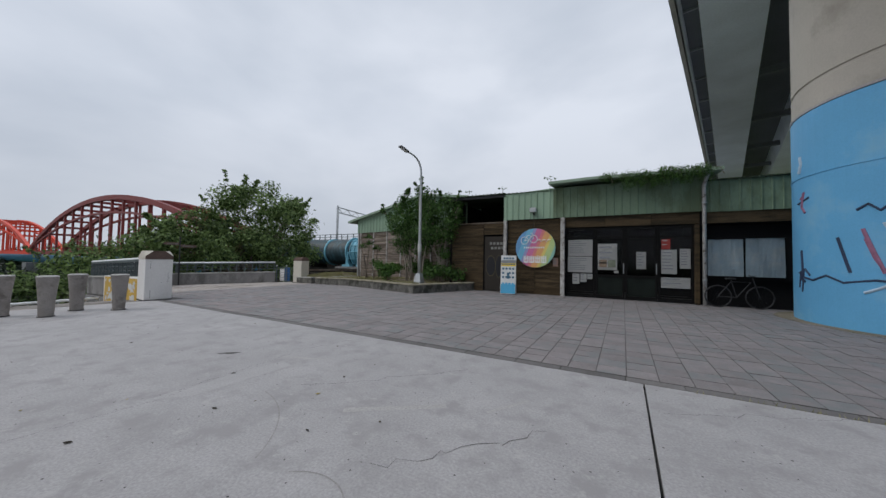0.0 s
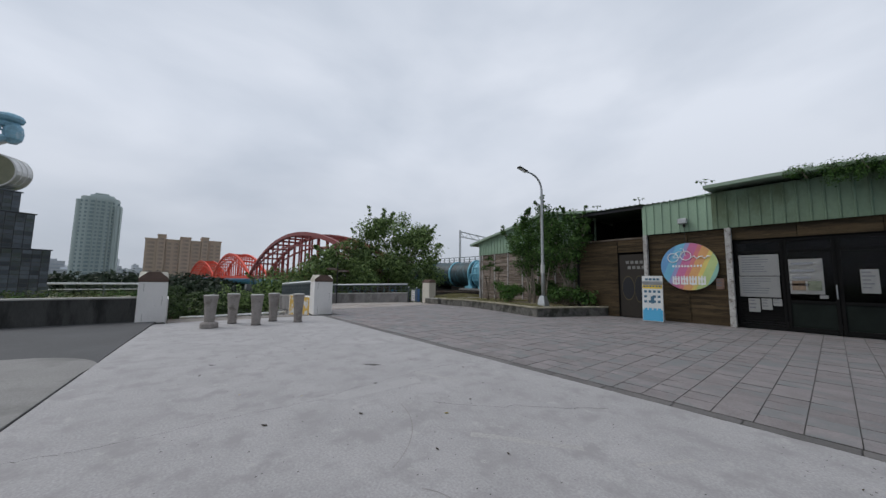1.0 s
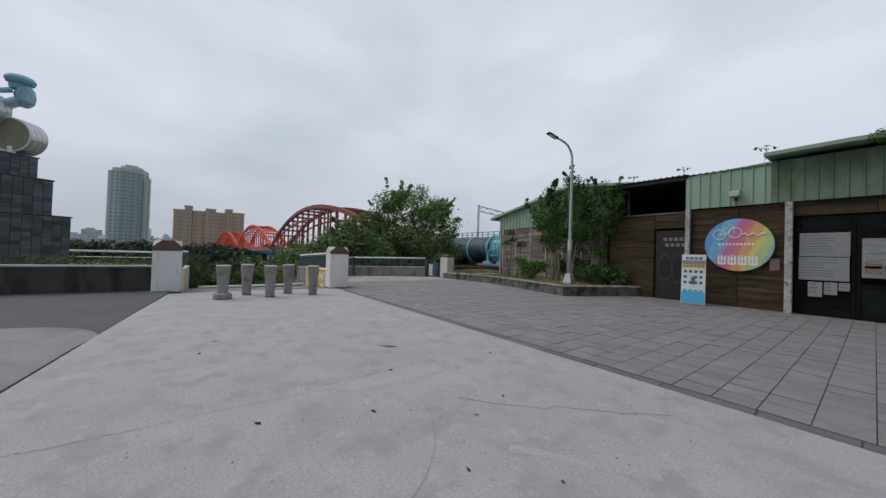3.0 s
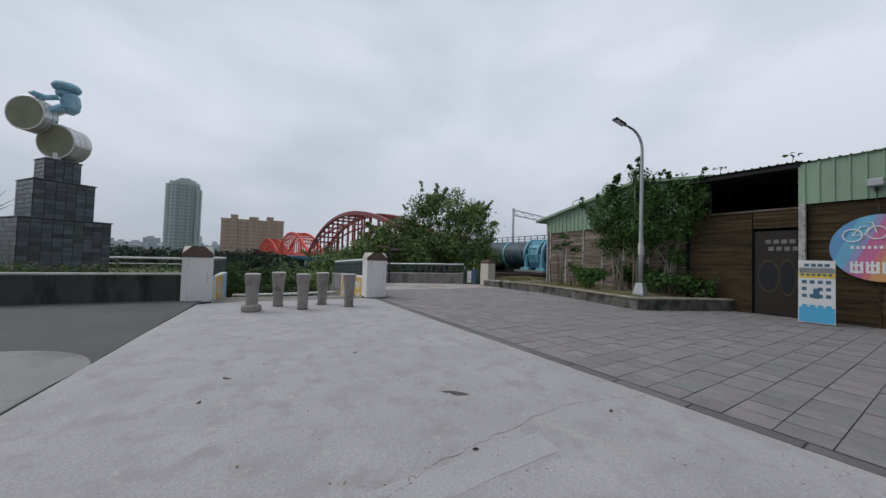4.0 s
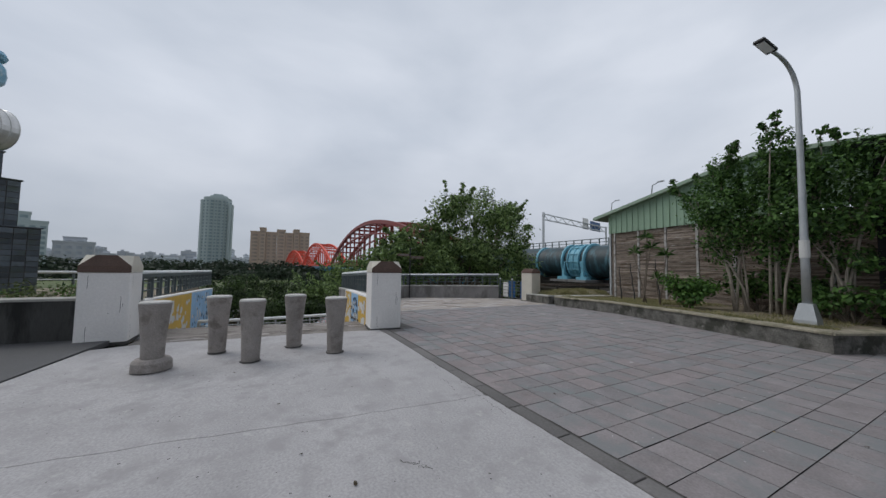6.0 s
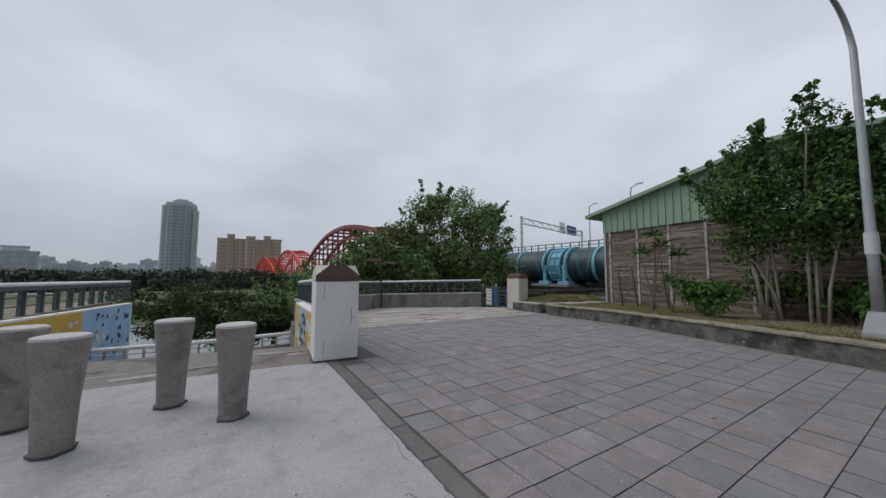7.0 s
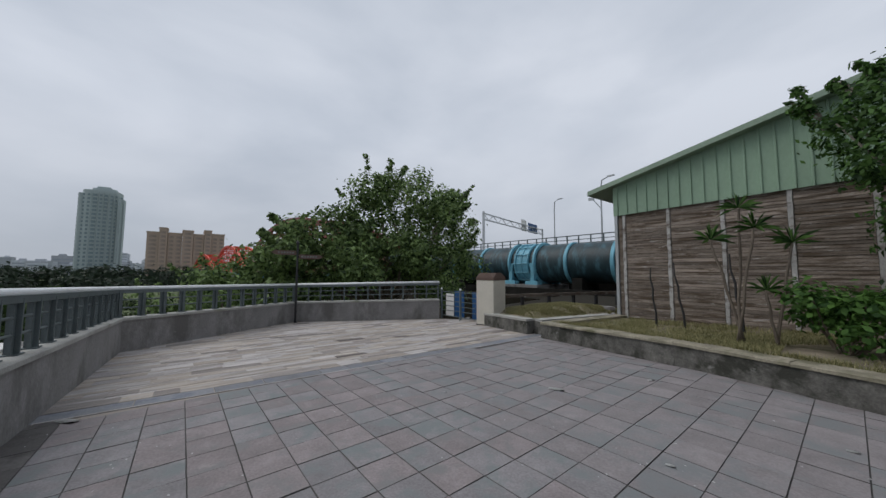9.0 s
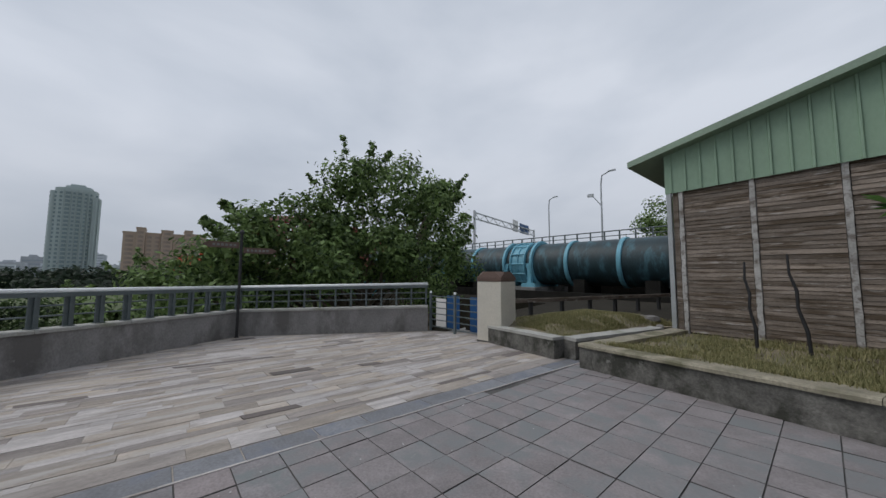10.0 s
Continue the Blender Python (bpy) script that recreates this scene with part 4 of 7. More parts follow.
# pavement sign in front of the boarded wall
t = thing("pavement_sign", pose(-4.0, 12.55, 0, 0, 0, 8), "standing white, yellow and blue sign board leaning on the paving", "sign")
M_SB = [mat(n, c, 0.5, 0.06, 3, 40, 0.04, 0.0) for n, c in (("sign_white", (0.66, 0.67, 0.66)), ("sign_yellow", (0.72, 0.50, 0.05)), ("sign_blue", (0.08, 0.38, 0.62)), ("sign_ink", (0.05, 0.13, 0.20)))]
tilt = pose(0, 0, 0, -6, 0, 0)
part("board", boxed(-0.30, 0.30, -0.01, 0.015, 0.02, 1.55, m=tilt, bevel=0.004), M_SB[0], t)
part("yellow_band", boxed(-0.285, 0.285, -0.016, -0.011, 1.12, 1.34, m=tilt), M_SB[1], t)
part("blue_band", boxed(-0.285, 0.285, -0.016, -0.011, 0.04, 0.40, m=tilt), M_SB[2], t)
for k in range(4):
    part("heading_bar", boxed(-0.20 + k * 0.11, -0.12 + k * 0.11, -0.017, -0.012, 1.40, 1.47, m=tilt), M_SB[3], t)
for k in range(6):
    part("yellow_writing", boxed(-0.26 + k * 0.09, -0.20 + k * 0.09, -0.020, -0.0165, 1.17, 1.22, m=tilt), M_SB[3], t)
for r in range(3):
    for c in range(4):
        if (r, c) != (1, 1):
            part("pictogram", boxed(-0.24 + c * 0.13, -0.16 + c * 0.13, -0.017, -0.012, 0.98 - r * 0.17, 1.06 - r * 0.17, m=tilt), M_SB[3], t)
part("large_pictogram", boxed(-0.05, 0.05, -0.018, -0.013, 0.62, 0.86, m=tilt), M_SB[3], t)
for k in range(4):
    part("foot_writing", boxed(-0.24 + k * 0.13, -0.15 + k * 0.13, -0.020, -0.0165, 0.40, 0.46, m=tilt), M_SB[2], t)
part("strut", boxed(-0.28, 0.28, 0.0, 0.02, 0.02, 1.40, m=pose(0, 0.42, 0, 14)), M_STEEL, t)


# a bicycle parked in the shade under the banners
def bicycle(x, y, rz):
    t = thing("bicycle", pose(x, y, 0, 0, 0, rz), "dark parked bicycle leaning in the shade below the banners", "bicycle")
    for cx in (-0.5, 0.5):
        bm = bmesh.new()
        tube(bm, [(cx + 0.33 * math.cos(2 * math.pi * k / 28), 0, 0.34 + 0.33 * math.sin(2 * math.pi * k / 28)) for k in range(29)], 0.018, 8)
        w = part("wheel", bm, M_DARKMETAL, t)
        bm = bmesh.new()
        for k in range(8):
            a = math.pi * k / 8
            tube(bm, [(cx - 0.32 * math.cos(a), 0, 0.34 - 0.32 * math.sin(a)), (cx + 0.32 * math.cos(a), 0, 0.34 + 0.32 * math.sin(a))], 0.0018, 4)
        part("spokes", bm, M_DARKMETAL, w)
    bm = bmesh.new()
    for line in (((-0.5, 0, 0.34), (-0.18, 0, 0.80), (0.30, 0, 0.80), (-0.05, 0, 0.32), (-0.5, 0, 0.34)), ((-0.18, 0, 0.85), (-0.05, 0, 0.32)), ((0.5, 0, 0.34), (0.33, 0, 0.95))):
        tube(bm, line, 0.016, 8)
    part("frame", bm, M_DARKMETAL, t)
    bm = bmesh.new()
    tube(bm, [(0.30, -0.26, 1.0), (0.34, -0.1, 0.98), (0.34, 0.1, 0.98), (0.30, 0.26, 1.0)], 0.013, 8)
    part("handlebar", bm, M_DARKMETAL, t)
    part("saddle", boxed(-0.32, -0.06, -0.07, 0.07, 0.86, 0.92, bevel=0.025), M_DARKMETAL, t)


bicycle(3.1, 13.16, 5)

# ---- the open bay and its painted door ----
wall = structure("wall_bay_front", boxed(-6.95, -5.38, FY, FY + 0.15, -0.06, 2.94), M_DARK, "brown boarded timber wall of the open bay", "wall")
boards(wall, -6.94, -5.39, FY - 0.003, 0.0, 2.94, 0.105, M_TIMBER, 31)
wall = structure("wall_bay_lintel", boxed(-5.38, -4.44, FY, FY + 0.15, 2.44, 2.94), M_DARK, "brown boarded lintel over the painted door", "wall")
boards(wall, -5.37, -4.45, FY - 0.003, 2.46, 2.94, 0.105, M_TIMBER, 32)
part("ledger", boxed(-6.95, -4.44, FY - 0.05, FY + 0.17, 2.945, 3.0, bevel=0.006), M_TIMBER_GREY, wall)
door = thing("door_bay", pose(-4.91, FY + 0.05, 0), "dark brown door painted with faint dark figures and pale writing", "door")
part("leaf", boxed(-0.44, 0.44, -0.03, 0.02, 0.02, 2.38, bevel=0.006), mat("dark_brown_door", (0.026, 0.021, 0.016), 0.7, 0.3, 1.5, 30, 0.15, 0.1), door)
for a, b in ((-0.47, -0.445), (0.445, 0.47)):
    part("jamb", boxed(a, b, -0.06, 0.04, 0.0, 2.43), M_FRAME, door)
M_PAINT_DARK = mat("black_door_paint", (0.012, 0.013, 0.016), 0.6, 0.2, 3, 30, 0.1, 0)
M_PAINT_YEL = mat("ochre_door_outline", (0.07, 0.055, 0.03), 0.7, 0.3, 3, 30, 0.1, 0)
for cx, cz, rx, rz in ((-0.14, 1.10, 0.24, 0.42), (0.24, 1.08, 0.18, 0.46)):
    for mt, k, yy in ((M_PAINT_YEL, 1.10, -0.033), (M_PAINT_DARK, 1.0, -0.036)):
        bm = bmesh.new()
        bm.faces.new([bm.verts.new((cx + rx * k * math.cos(a) * 0.85, yy, cz + rz * k * math.sin(a))) for a in (2 * math.pi * j / 20 for j in range(20))])
        part("painted_shape", bm, mt, door)
M_PALE = mat("faint_white_writing", (0.19, 0.19, 0.18), 0.7, 0.3, 8, 30, 0.1, 0)
for r in range(2):
    for c in range(4):
        part("writing", boxed(-0.20 + c * 0.16 + r * 0.06, -0.09 + c * 0.16 + r * 0.06, -0.036, -0.032, 2.02 - r * 0.20, 2.13 - r * 0.20), M_PALE, door)
# Added wall: shuts out sky light that came in through the shed.
structure("wall_bay_west", boxed(-7.06, -6.954, FY - 0.01, SHED_Y + 9.0, -0.06, 4.12), M_DARK, "added near-black wall that keeps light out of the bay's side", "wall")
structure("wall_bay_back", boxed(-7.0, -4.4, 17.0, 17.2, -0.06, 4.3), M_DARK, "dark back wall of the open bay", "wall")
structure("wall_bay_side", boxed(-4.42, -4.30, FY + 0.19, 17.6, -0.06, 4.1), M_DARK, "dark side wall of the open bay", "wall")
bm = bmesh.new()
ribbed(bm, -7.6, -4.36, 0, lambda x: 0, lambda x: 4.4, 0.18, 0.03)
bmesh.ops.transform(bm, matrix=pose(0, 13.2, 4.20, -88, 0, 0), verts=list(bm.verts))
structure("roof_bay", bm, M_GREEN_ROOF, "dark mossy corrugated roof over the open bay", "roof")
part("rafter", boxed(-7.4, -4.4, 13.3, 13.42, 4.06, 4.16), M_DARKMETAL, bpy.data.objects["roof_bay"])

# ---- the boarded shed with its green gable ----
SY, SX0, SX1, PEAK = SHED_Y, -14.14, -6.96, -9.4


def gable(x):
    return 3.62 + (x + 14.3) * 0.235 if x < PEAK else 3.62 + (PEAK + 14.3) * 0.235 - (x - PEAK) * 0.12


shed_wall = structure("wall_shed_front", boxed(SX0, SX1, SY + 0.004, SY + 0.12, 0.0, 3.0), M_DARK, "grey-brown horizontally boarded shed wall", "wall")
for k in range(7):
    x0 = -14.0 + k * 1.0
    boards(shed_wall, x0 + 0.04, x0 + 0.96, SY, 0.22, 3.0, 0.068, M_TIMBER_GREY, 50 + k)
    bm = bmesh.new()
    rnd = random.Random(70 + k)
    rows = [0.2 + 2.85 * j / 22 for j in range(23)]
    rings(bm, [[(x0 - 0.035 + rnd.uniform(-0.006, 0.005), SY - 0.045, z), (x0 + 0.032 + rnd.uniform(-0.005, 0.007), SY - 0.045, z), (x0 + 0.04, SY, z), (x0 - 0.04, SY, z)] for z in rows])
    part("batten", bm, M_POSTGREY, shed_wall)
part("corner_board", boxed(-14.135, -14.045, SY - 0.03, SY + 0.003, 0.2, 2.95, bevel=0.004), M_TIMBER_GREY, shed_wall)
structure("wall_shed_end", boxed(SX0, SX0 + 0.14, SY + 0.125, SY + 9.0, 0.0, 3.3), M_TIMBER_GREY, "boarded end wall of the shed", "wall")
structure("wall_shed_back", boxed(SX0, SX1, SY + 9.0, SY + 9.1, 0.0, 3.6), M_TIMBER_GREY, "boarded back wall of the shed", "wall")
bm = boxed(-0.04, 0.04, -0.04, 0.04, 0.15, 2.9, bevel=0.006)
ob = tagged(part("corner_post", bm, M_STEEL), "grey steel corner post of the shed", "post")
ob.matrix_basis = pose(SX0 - 0.05, SY - 0.02, 0)
bm = bmesh.new()
for xa, xb in ((SX0 - 0.10, PEAK), (PEAK, SX1 + 0.1)):
    ribbed(bm, xa, xb, SY - 0.07, lambda x: 2.86 + (x + 14.2) * 0.03, gable, 0.235, 0.03)
structure("trim_gable", bm, M_GREEN, "pale green ribbed metal gable of the shed", "fascia")
bm = bmesh.new()
for xa, xb in ((SX0 - 0.68, PEAK), (PEAK, SX1 + 0.2)):
    rings(bm, [[(x, SY - 0.32, gable(x) - 0.02), (x, SY - 0.32, gable(x) + 0.10), (x, SY + 9.3, gable(x) + 0.10), (x, SY + 9.3, gable(x) + 0.03)] for x in (xa, xb)])
structure("roof_shed", bm, M_FLASH, "low pitched pale green metal roof of the shed", "roof")

# ---- viaduct pier and deck ----
PX, PY, PR = 6.20, 11.30, 2.36
pier = thing("viaduct_pier", pose(PX, PY, 0), "huge round beige concrete pier, its foot painted sky blue with scribbles", "pier")
bm = bmesh.new()
lathe(bm, [(PR + 0.02, -0.05), (PR + 0.02, 4.98), (PR + 0.005, 5.0)], 72)
part("painted_foot", bm, M_BLUEWALL, pier, "sky blue painted band with faded scribbles", smooth=False)
bm = bmesh.new()
lathe(bm, [(PR, 5.0), (PR, 5.62), (PR - 0.03, 5.64), (PR - 0.03, 5.70), (PR, 5.72), (PR, 8.6), (PR - 0.03, 8.62), (PR - 0.03, 8.68), (PR, 8.7), (PR, 12.0)], 72)
part("shaft", bm, M_COLUMN, pier)
for z0, z1 in ((5.0, 5.06), (3.46, 3.475)):
    bm = bmesh.new()
    lathe(bm, [(PR + 0.02, z0), (PR + 0.035, z0 + 0.005), (PR + 0.035, z1), (PR + 0.02, z1 + 0.005)], 72)
    part("form_line", bm, M_CONC if z1 > 4 else M_BLUEWALL, pier)
M_INK = mat("dark_spray_paint", (0.03, 0.045, 0.09), 0.7, 0.3, 3, 30, 0.1, 0)
M_INKRED = mat("faded_red_spray_paint", (0.34, 0.15, 0.24), 0.7, 0.3, 3, 30, 0.1, 0)
M_INKWHITE = mat("pale_spray_paint", (0.42, 0.55, 0.66), 0.7, 0.2, 3, 30, 0.1, 0)


def scribble(pts, r, m):
    """A sprayed stroke on the pier: points are (degrees round, height)."""
    bm = bmesh.new()
    line = [(math.cos(radians(a)) * (PR + 0.021), math.sin(radians(a)) * (PR + 0.021), z) for a, z in pts]
    tube(bm, line, r, 6)
    part("scribble", bm, m, pier)


for pts, r, m in ((((205, 1.05), (212, 1.0), (220, 1.12), (228, 0.98), (240, 1.06), (252, 1.0)), 0.025, M_INK),
                  (((203, 1.7), (204, 1.15), (202, 1.0), (206, 0.95)), 0.03, M_INK), (((200, 1.15), (206, 1.25), (210, 1.1)), 0.025, M_INK),
                  (((203, 2.95), (206, 3.1), (204, 2.75), (207, 2.6)), 0.03, M_INKRED), (((200, 2.85), (210, 2.95)), 0.025, M_INK),
                  (((226, 1.95), (229, 1.5), (231, 1.2)), 0.03, M_INK), (((236, 2.1), (239, 1.7), (243, 1.2), (240, 1.5), (237, 1.9)), 0.034, M_INKRED),
                  (((243, 2.2), (246, 1.9), (250, 1.5), (249, 1.1), (241, 0.9), (236, 0.8)), 0.03, M_INKWHITE), (((234, 2.5), (238, 2.6), (242, 2.45), (247, 2.62)), 0.028, M_INK),
                  (((200, 0.8), (202, 1.2), (205, 1.25), (203, 0.7)), 0.02, M_INK), (((202, 3.6), (204, 3.8), (203, 4.0)), 0.04, M_INKWHITE)):
    scribble([(a - 20, z) for a, z in pts], r, m)
bm = bmesh.new()
prism(bm, [(math.cos(a) * (PR + 0.3 + 0.1 * math.sin(5 * a)), math.sin(a) * (PR + 0.3 + 0.1 * math.cos(7 * a))) for a in (2 * math.pi * k / 40 for k in range(40))], -0.02, 0.012)
ring = part("moss_ring", bm, M_SOIL, pier, "strip of soil and moss round the foot")

DU, DN = Vector((0.2113, 0.9774, 0)), Vector((0.9774, -0.2113, 0))
deck_m = Matrix(((DN.x, DU.x, 0, 0), (DN.y, DU.y, 0, 0), (0, 0, 1, 0), (0, 0, 0, 1)))
deck = thing("viaduct", deck_m, "grey steel road viaduct on box girders, seen from below", "viaduct")
bm = bmesh.new()
box(bm, -1.80, 8.8, -60, 160, 14.2, 14.6)
part("deck_slab", bm, M_ROADGREY, deck, "grey concrete deck slab")
for a, b in ((-0.80, 1.40), (3.72, 5.9)):
    bm = bmesh.new()
    rings(bm, [[(a, v, 12.0), (b, v, 12.0), (b + 0.12, v, 14.19), (a - 0.12, v, 14.19)] for v in (-60, 0, 40, 100, 160)])
    part("box_girder", bm, M_GIRDER, deck)
for k in range(-7, 20):
    bm = boxed(1.42, 3.70, k * 8.0 + 2.0, k * 8.0 + 2.3, 12.4, 12.8)
    part("cross_beam", bm, M_ROADGREY, deck)
bm = bmesh.new()
box(bm, -2.02, -1.81, -60, 160, 13.9, 15.6)
part("edge_beam", bm, M_COLUMN, deck, "beige edge parapet")
bm = bmesh.new()
tube(bm, [(-1.66, -60, 13.95), (-1.66, 160, 13.95)], 0.09, 10)
part("drain_pipe", bm, M_STEEL, deck)
for k in range(-14, 40):
    part("hanger", boxed(-1.80, -0.93, k * 4.0, k * 4.0 + 0.08, 14.06, 14.19), M_STEEL, deck)


# ---- planting: leaves, twigs, trunks ----
def leaf_mesh(name, centres, normals, sizes, material, aspect=0.5, seed=1):
    """Many small folded leaves in one mesh, from arrays of places, facings and sizes."""
    rng = np.random.default_rng(seed)
    n = len(centres)
    d = rng.normal(size=(n, 3))
    d -= normals * np.sum(d * normals, axis=1, keepdims=True)
    d /= np.linalg.norm(d, axis=1, keepdims=True) + 1e-9
    s = np.cross(normals, d)
    L, W = sizes[:, None], sizes[:, None] * aspect
    v = np.empty((n, 4, 3))
    v[:, 0] = centres - d * L * 0.5
    v[:, 1] = centres + s * W * 0.5 + normals * W * 0.18
    v[:, 2] = centres + d * L * 0.5
    v[:, 3] = centres - s * W * 0.5 + normals * W * 0.18
    me = bpy.data.meshes.new(name)
    me.vertices.add(n * 4)
    me.vertices.foreach_set("co", v.ravel())
    me.loops.add(n * 4)
    me.loops.foreach_set("vertex_index", np.arange(n * 4, dtype=np.int32))
    me.polygons.add(n)
    me.polygons.foreach_set("loop_start", np.arange(0, n * 4, 4, dtype=np.int32))
    me.update(calc_edges=True)
    me.materials.append(material)
    return me


def foliage(name, blobs, per, size, material, parent=None, seed=1, up=0.4, aspect=0.5, inner=0.45, loose=()):
    """Leaves in the outer shells of many clumps. blobs: x, y, z, radius, flattening."""
    rng = np.random.default_rng(seed)
    cs, ns, ss = [], [], []
    for x, y, z, r, flat, dense, inside in [(*b, 1.0, inner) for b in blobs] + [(*b, 2.0, 0.1) for b in loose]:
        k = max(6, int(per * dense * r * r))
        d = rng.normal(size=(k, 3))
        d /= np.linalg.norm(d, axis=1, keepdims=True)
        rad = r * (inside + (1 - inside) * rng.random(k) ** 0.6) * (1 + 0.25 * rng.normal(size=k) * (rng.random(k) < 0.25))
        c = d * rad[:, None]
        c[:, 2] *= flat
        nn = d + rng.normal(scale=0.55, size=(k, 3)) + np.array([0, 0, up])
        nn /= np.linalg.norm(nn, axis=1, keepdims=True)
        cs.append(c + np.array([x, y, z]))
        ns.append(nn)
        ss.append(size * (0.65 + 0.7 * rng.random(k)))
    ob = new(name, leaf_mesh(name, np.concatenate(cs), np.concatenate(ns), np.concatenate(ss), material, aspect, seed))
    ob.parent = parent
    return ob


def limb(bm, a, b, r0, r1, rnd, bend=0.12, seg=6, steps=6):
    a, b = Vector(a), Vector(b)
    n = (b - a).length
    pts = [a + (b - a) * (k / steps) + Vector((rnd.uniform(-1, 1), rnd.uniform(-1, 1), rnd.uniform(-0.4, 0.6))) * n * bend * math.sin(math.pi * k / steps) * 0.6 for k in range(steps + 1)]
    tube(bm, pts, [r0 + (r1 - r0) * k / steps for k in range(steps + 1)], seg)
    return pts


def clumps(rnd, centre, semi, count, r0, r1, flat=0.75, hollow=0.35):
    """Leaf clumps scattered through an ellipsoid."""
    out = []
    while len(out) < count:
        p = Vector((rnd.uniform(-1, 1), rnd.uniform(-1, 1), rnd.uniform(-1, 1)))
        if hollow < p.length < 1:
            out.append((centre[0] + p.x * semi[0], centre[1] + p.y * semi[1], centre[2] + p.z * semi[2], rnd.uniform(r0, r1), flat))
    return out


def tree(base, blobs, height, trunk_r, per, leaf, label, seed, material=M_LEAF_TREE, bark=M_BARK, sprigs=0, forks=1, name="tree", twig=0.0):
    """A tapered trunk, limbs to the clumps, a crown of small leaves with loose sprigs at its outline."""
    rnd = random.Random(seed)
    t = thing(name, pose(*base), label, "tree")
    b = Vector(base)
    local = [(x - b.x, y - b.y, z - b.z, r, f) for x, y, z, r, f in blobs]
    cx, cy = sum(p[0] for p in local) / len(local), sum(p[1] for p in local) / len(local)
    low = min(p[2] for p in local)
    forkz = max(0.25 * height, min(low, 0.5 * height))
    if forks > 3:
        for p in local[:: max(1, len(local) // 5)]:
            off = Vector((rnd.uniform(-0.22, 0.22), rnd.uniform(-0.12, 0.12), -0.08))
            q = Vector(p[:3])
            bm = bmesh.new()
            tube(bm, [off, off + Vector(((q.x - off.x) * 0.12, (q.y - off.y) * 0.12, q.z * 0.35)), off + Vector(((q.x - off.x) * 0.45, (q.y - off.y) * 0.45, q.z * 0.72)), q], [trunk_r * 1.1, trunk_r, trunk_r * 0.7, 0.01], 7)
            part("trunk", bm, bark, t, smooth=True)
    for f in range(forks if forks <= 3 else 0):
        off = (rnd.uniform(-0.25, 0.25) * forks, rnd.uniform(-0.25, 0.25) * forks)
        top = (cx * 0.4 + off[0] * 2.0, cy * 0.4 + off[1] * 2.0, forkz)
        bm = bmesh.new()
        limb(bm, (off[0] * 0.5, off[1] * 0.5, -0.1), top, trunk_r, trunk_r * 0.7, rnd, 0.08, 9)
        stem = part("trunk", bm, bark, t, smooth=True)
        for p in local[f::forks]:
            if rnd.random() < (0.45 if forks < 4 else 0.22):
                bm = bmesh.new()
                limb(bm, top, (p[0], p[1], p[2] - 0.1 * p[3]), trunk_r * 0.36, 0.008 + trunk_r * 0.04, rnd, 0.16, 5)
                part("limb", bm, bark, stem, smooth=True)
    extra = []
    bm = bmesh.new()
    for _ in range(sprigs):
        p = rnd.choice(local)
        if p[2] < low + 0.3 * height * 0.5:
            continue
        d = Vector((p[0] - cx, p[1] - cy, rnd.uniform(0.3, 1.2) * p[3] * 2)).normalized()
        a = Vector(p[:3]) + d * p[3] * 0.6
        e = a + (d + Vector((rnd.uniform(-0.4, 0.4), rnd.uniform(-0.4, 0.4), 0.5))).normalized() * (twig or p[3]) * rnd.uniform(0.6, 1.2)
        tube(bm, [a, (a + e) / 2 + Vector((0, 0, 0.05)), e], [0.02, 0.014, 0.006], 4)
        for q in (0.45, 0.75, 1.0):
            c = a + (e - a) * q
            extra.append((c.x, c.y, c.z, rnd.uniform(0.10, 0.24) * (twig or p[3]), 0.8))
    tagged(part("twig", bm, bark, t, smooth=True), kind="stuff")
    foliage("crown", local, per, leaf, material, t, seed, inner=0.35, loose=extra)
    return t


rnd = random.Random(5)
big = clumps(rnd, (-27.6, 17.2, 3.1), (3.4, 4.8, 4.3), 46, 0.8, 1.5)
big += clumps(rnd, (-26.8, 11.4, 1.6), (2.5, 3.0, 2.3), 26, 0.7, 1.25)
big += clumps(rnd, (-27.6, 9.2, -0.4), (2.2, 2.0, 2.0), 14, 0.8, 1.2)
big += [(-27.2, 10.7, 3.9, 0.5, 0.9), (-27.0, 10.1, 3.3, 0.55, 0.9), (-27.1, 11.4, 4.3, 0.6, 0.9), (-27.2, 12.4, 4.5, 0.7, 0.9), (-27.2, 13.2, 3.3, 1.1, 0.9), (-27.0, 12.2, 2.2, 1.1, 0.9), (-27.0, 11.0, 1.9, 1.0, 0.9), (-26.6, 10.6, 2.8, 0.8, 0.9), (-27.0, 13.6, 4.1, 1.0, 0.9), (-27.4, 11.8, 3.9, 0.8, 0.9), (-27.4, 12.9, 4.9, 0.75, 0.9), (-27.0, 12.3, 2.9, 1.1, 0.9), (-27.2, 13.4, 2.6, 1.2, 0.9), (-26.9, 12.8, 1.4, 1.2, 0.9), (-27.0, 11.4, 2.6, 1.0, 0.9), (-27.2, 12.6, 3.7, 0.9, 0.9), (-27.2, 14.2, 5.5, 0.8, 0.9)]
big += [(-27.4, 17.4, 7.2, 1.0, 0.9), (-27.2, 15.6, 6.8, 0.9, 0.9), (-27.2, 19.2, 6.2, 1.1, 0.9)]
tree((-28.0, 16.6, -5.5), big, 12.5, 0.42, 330, 0.24, "broad dark green tree rising beyond the terrace railing", 7, sprigs=110, twig=1.0)
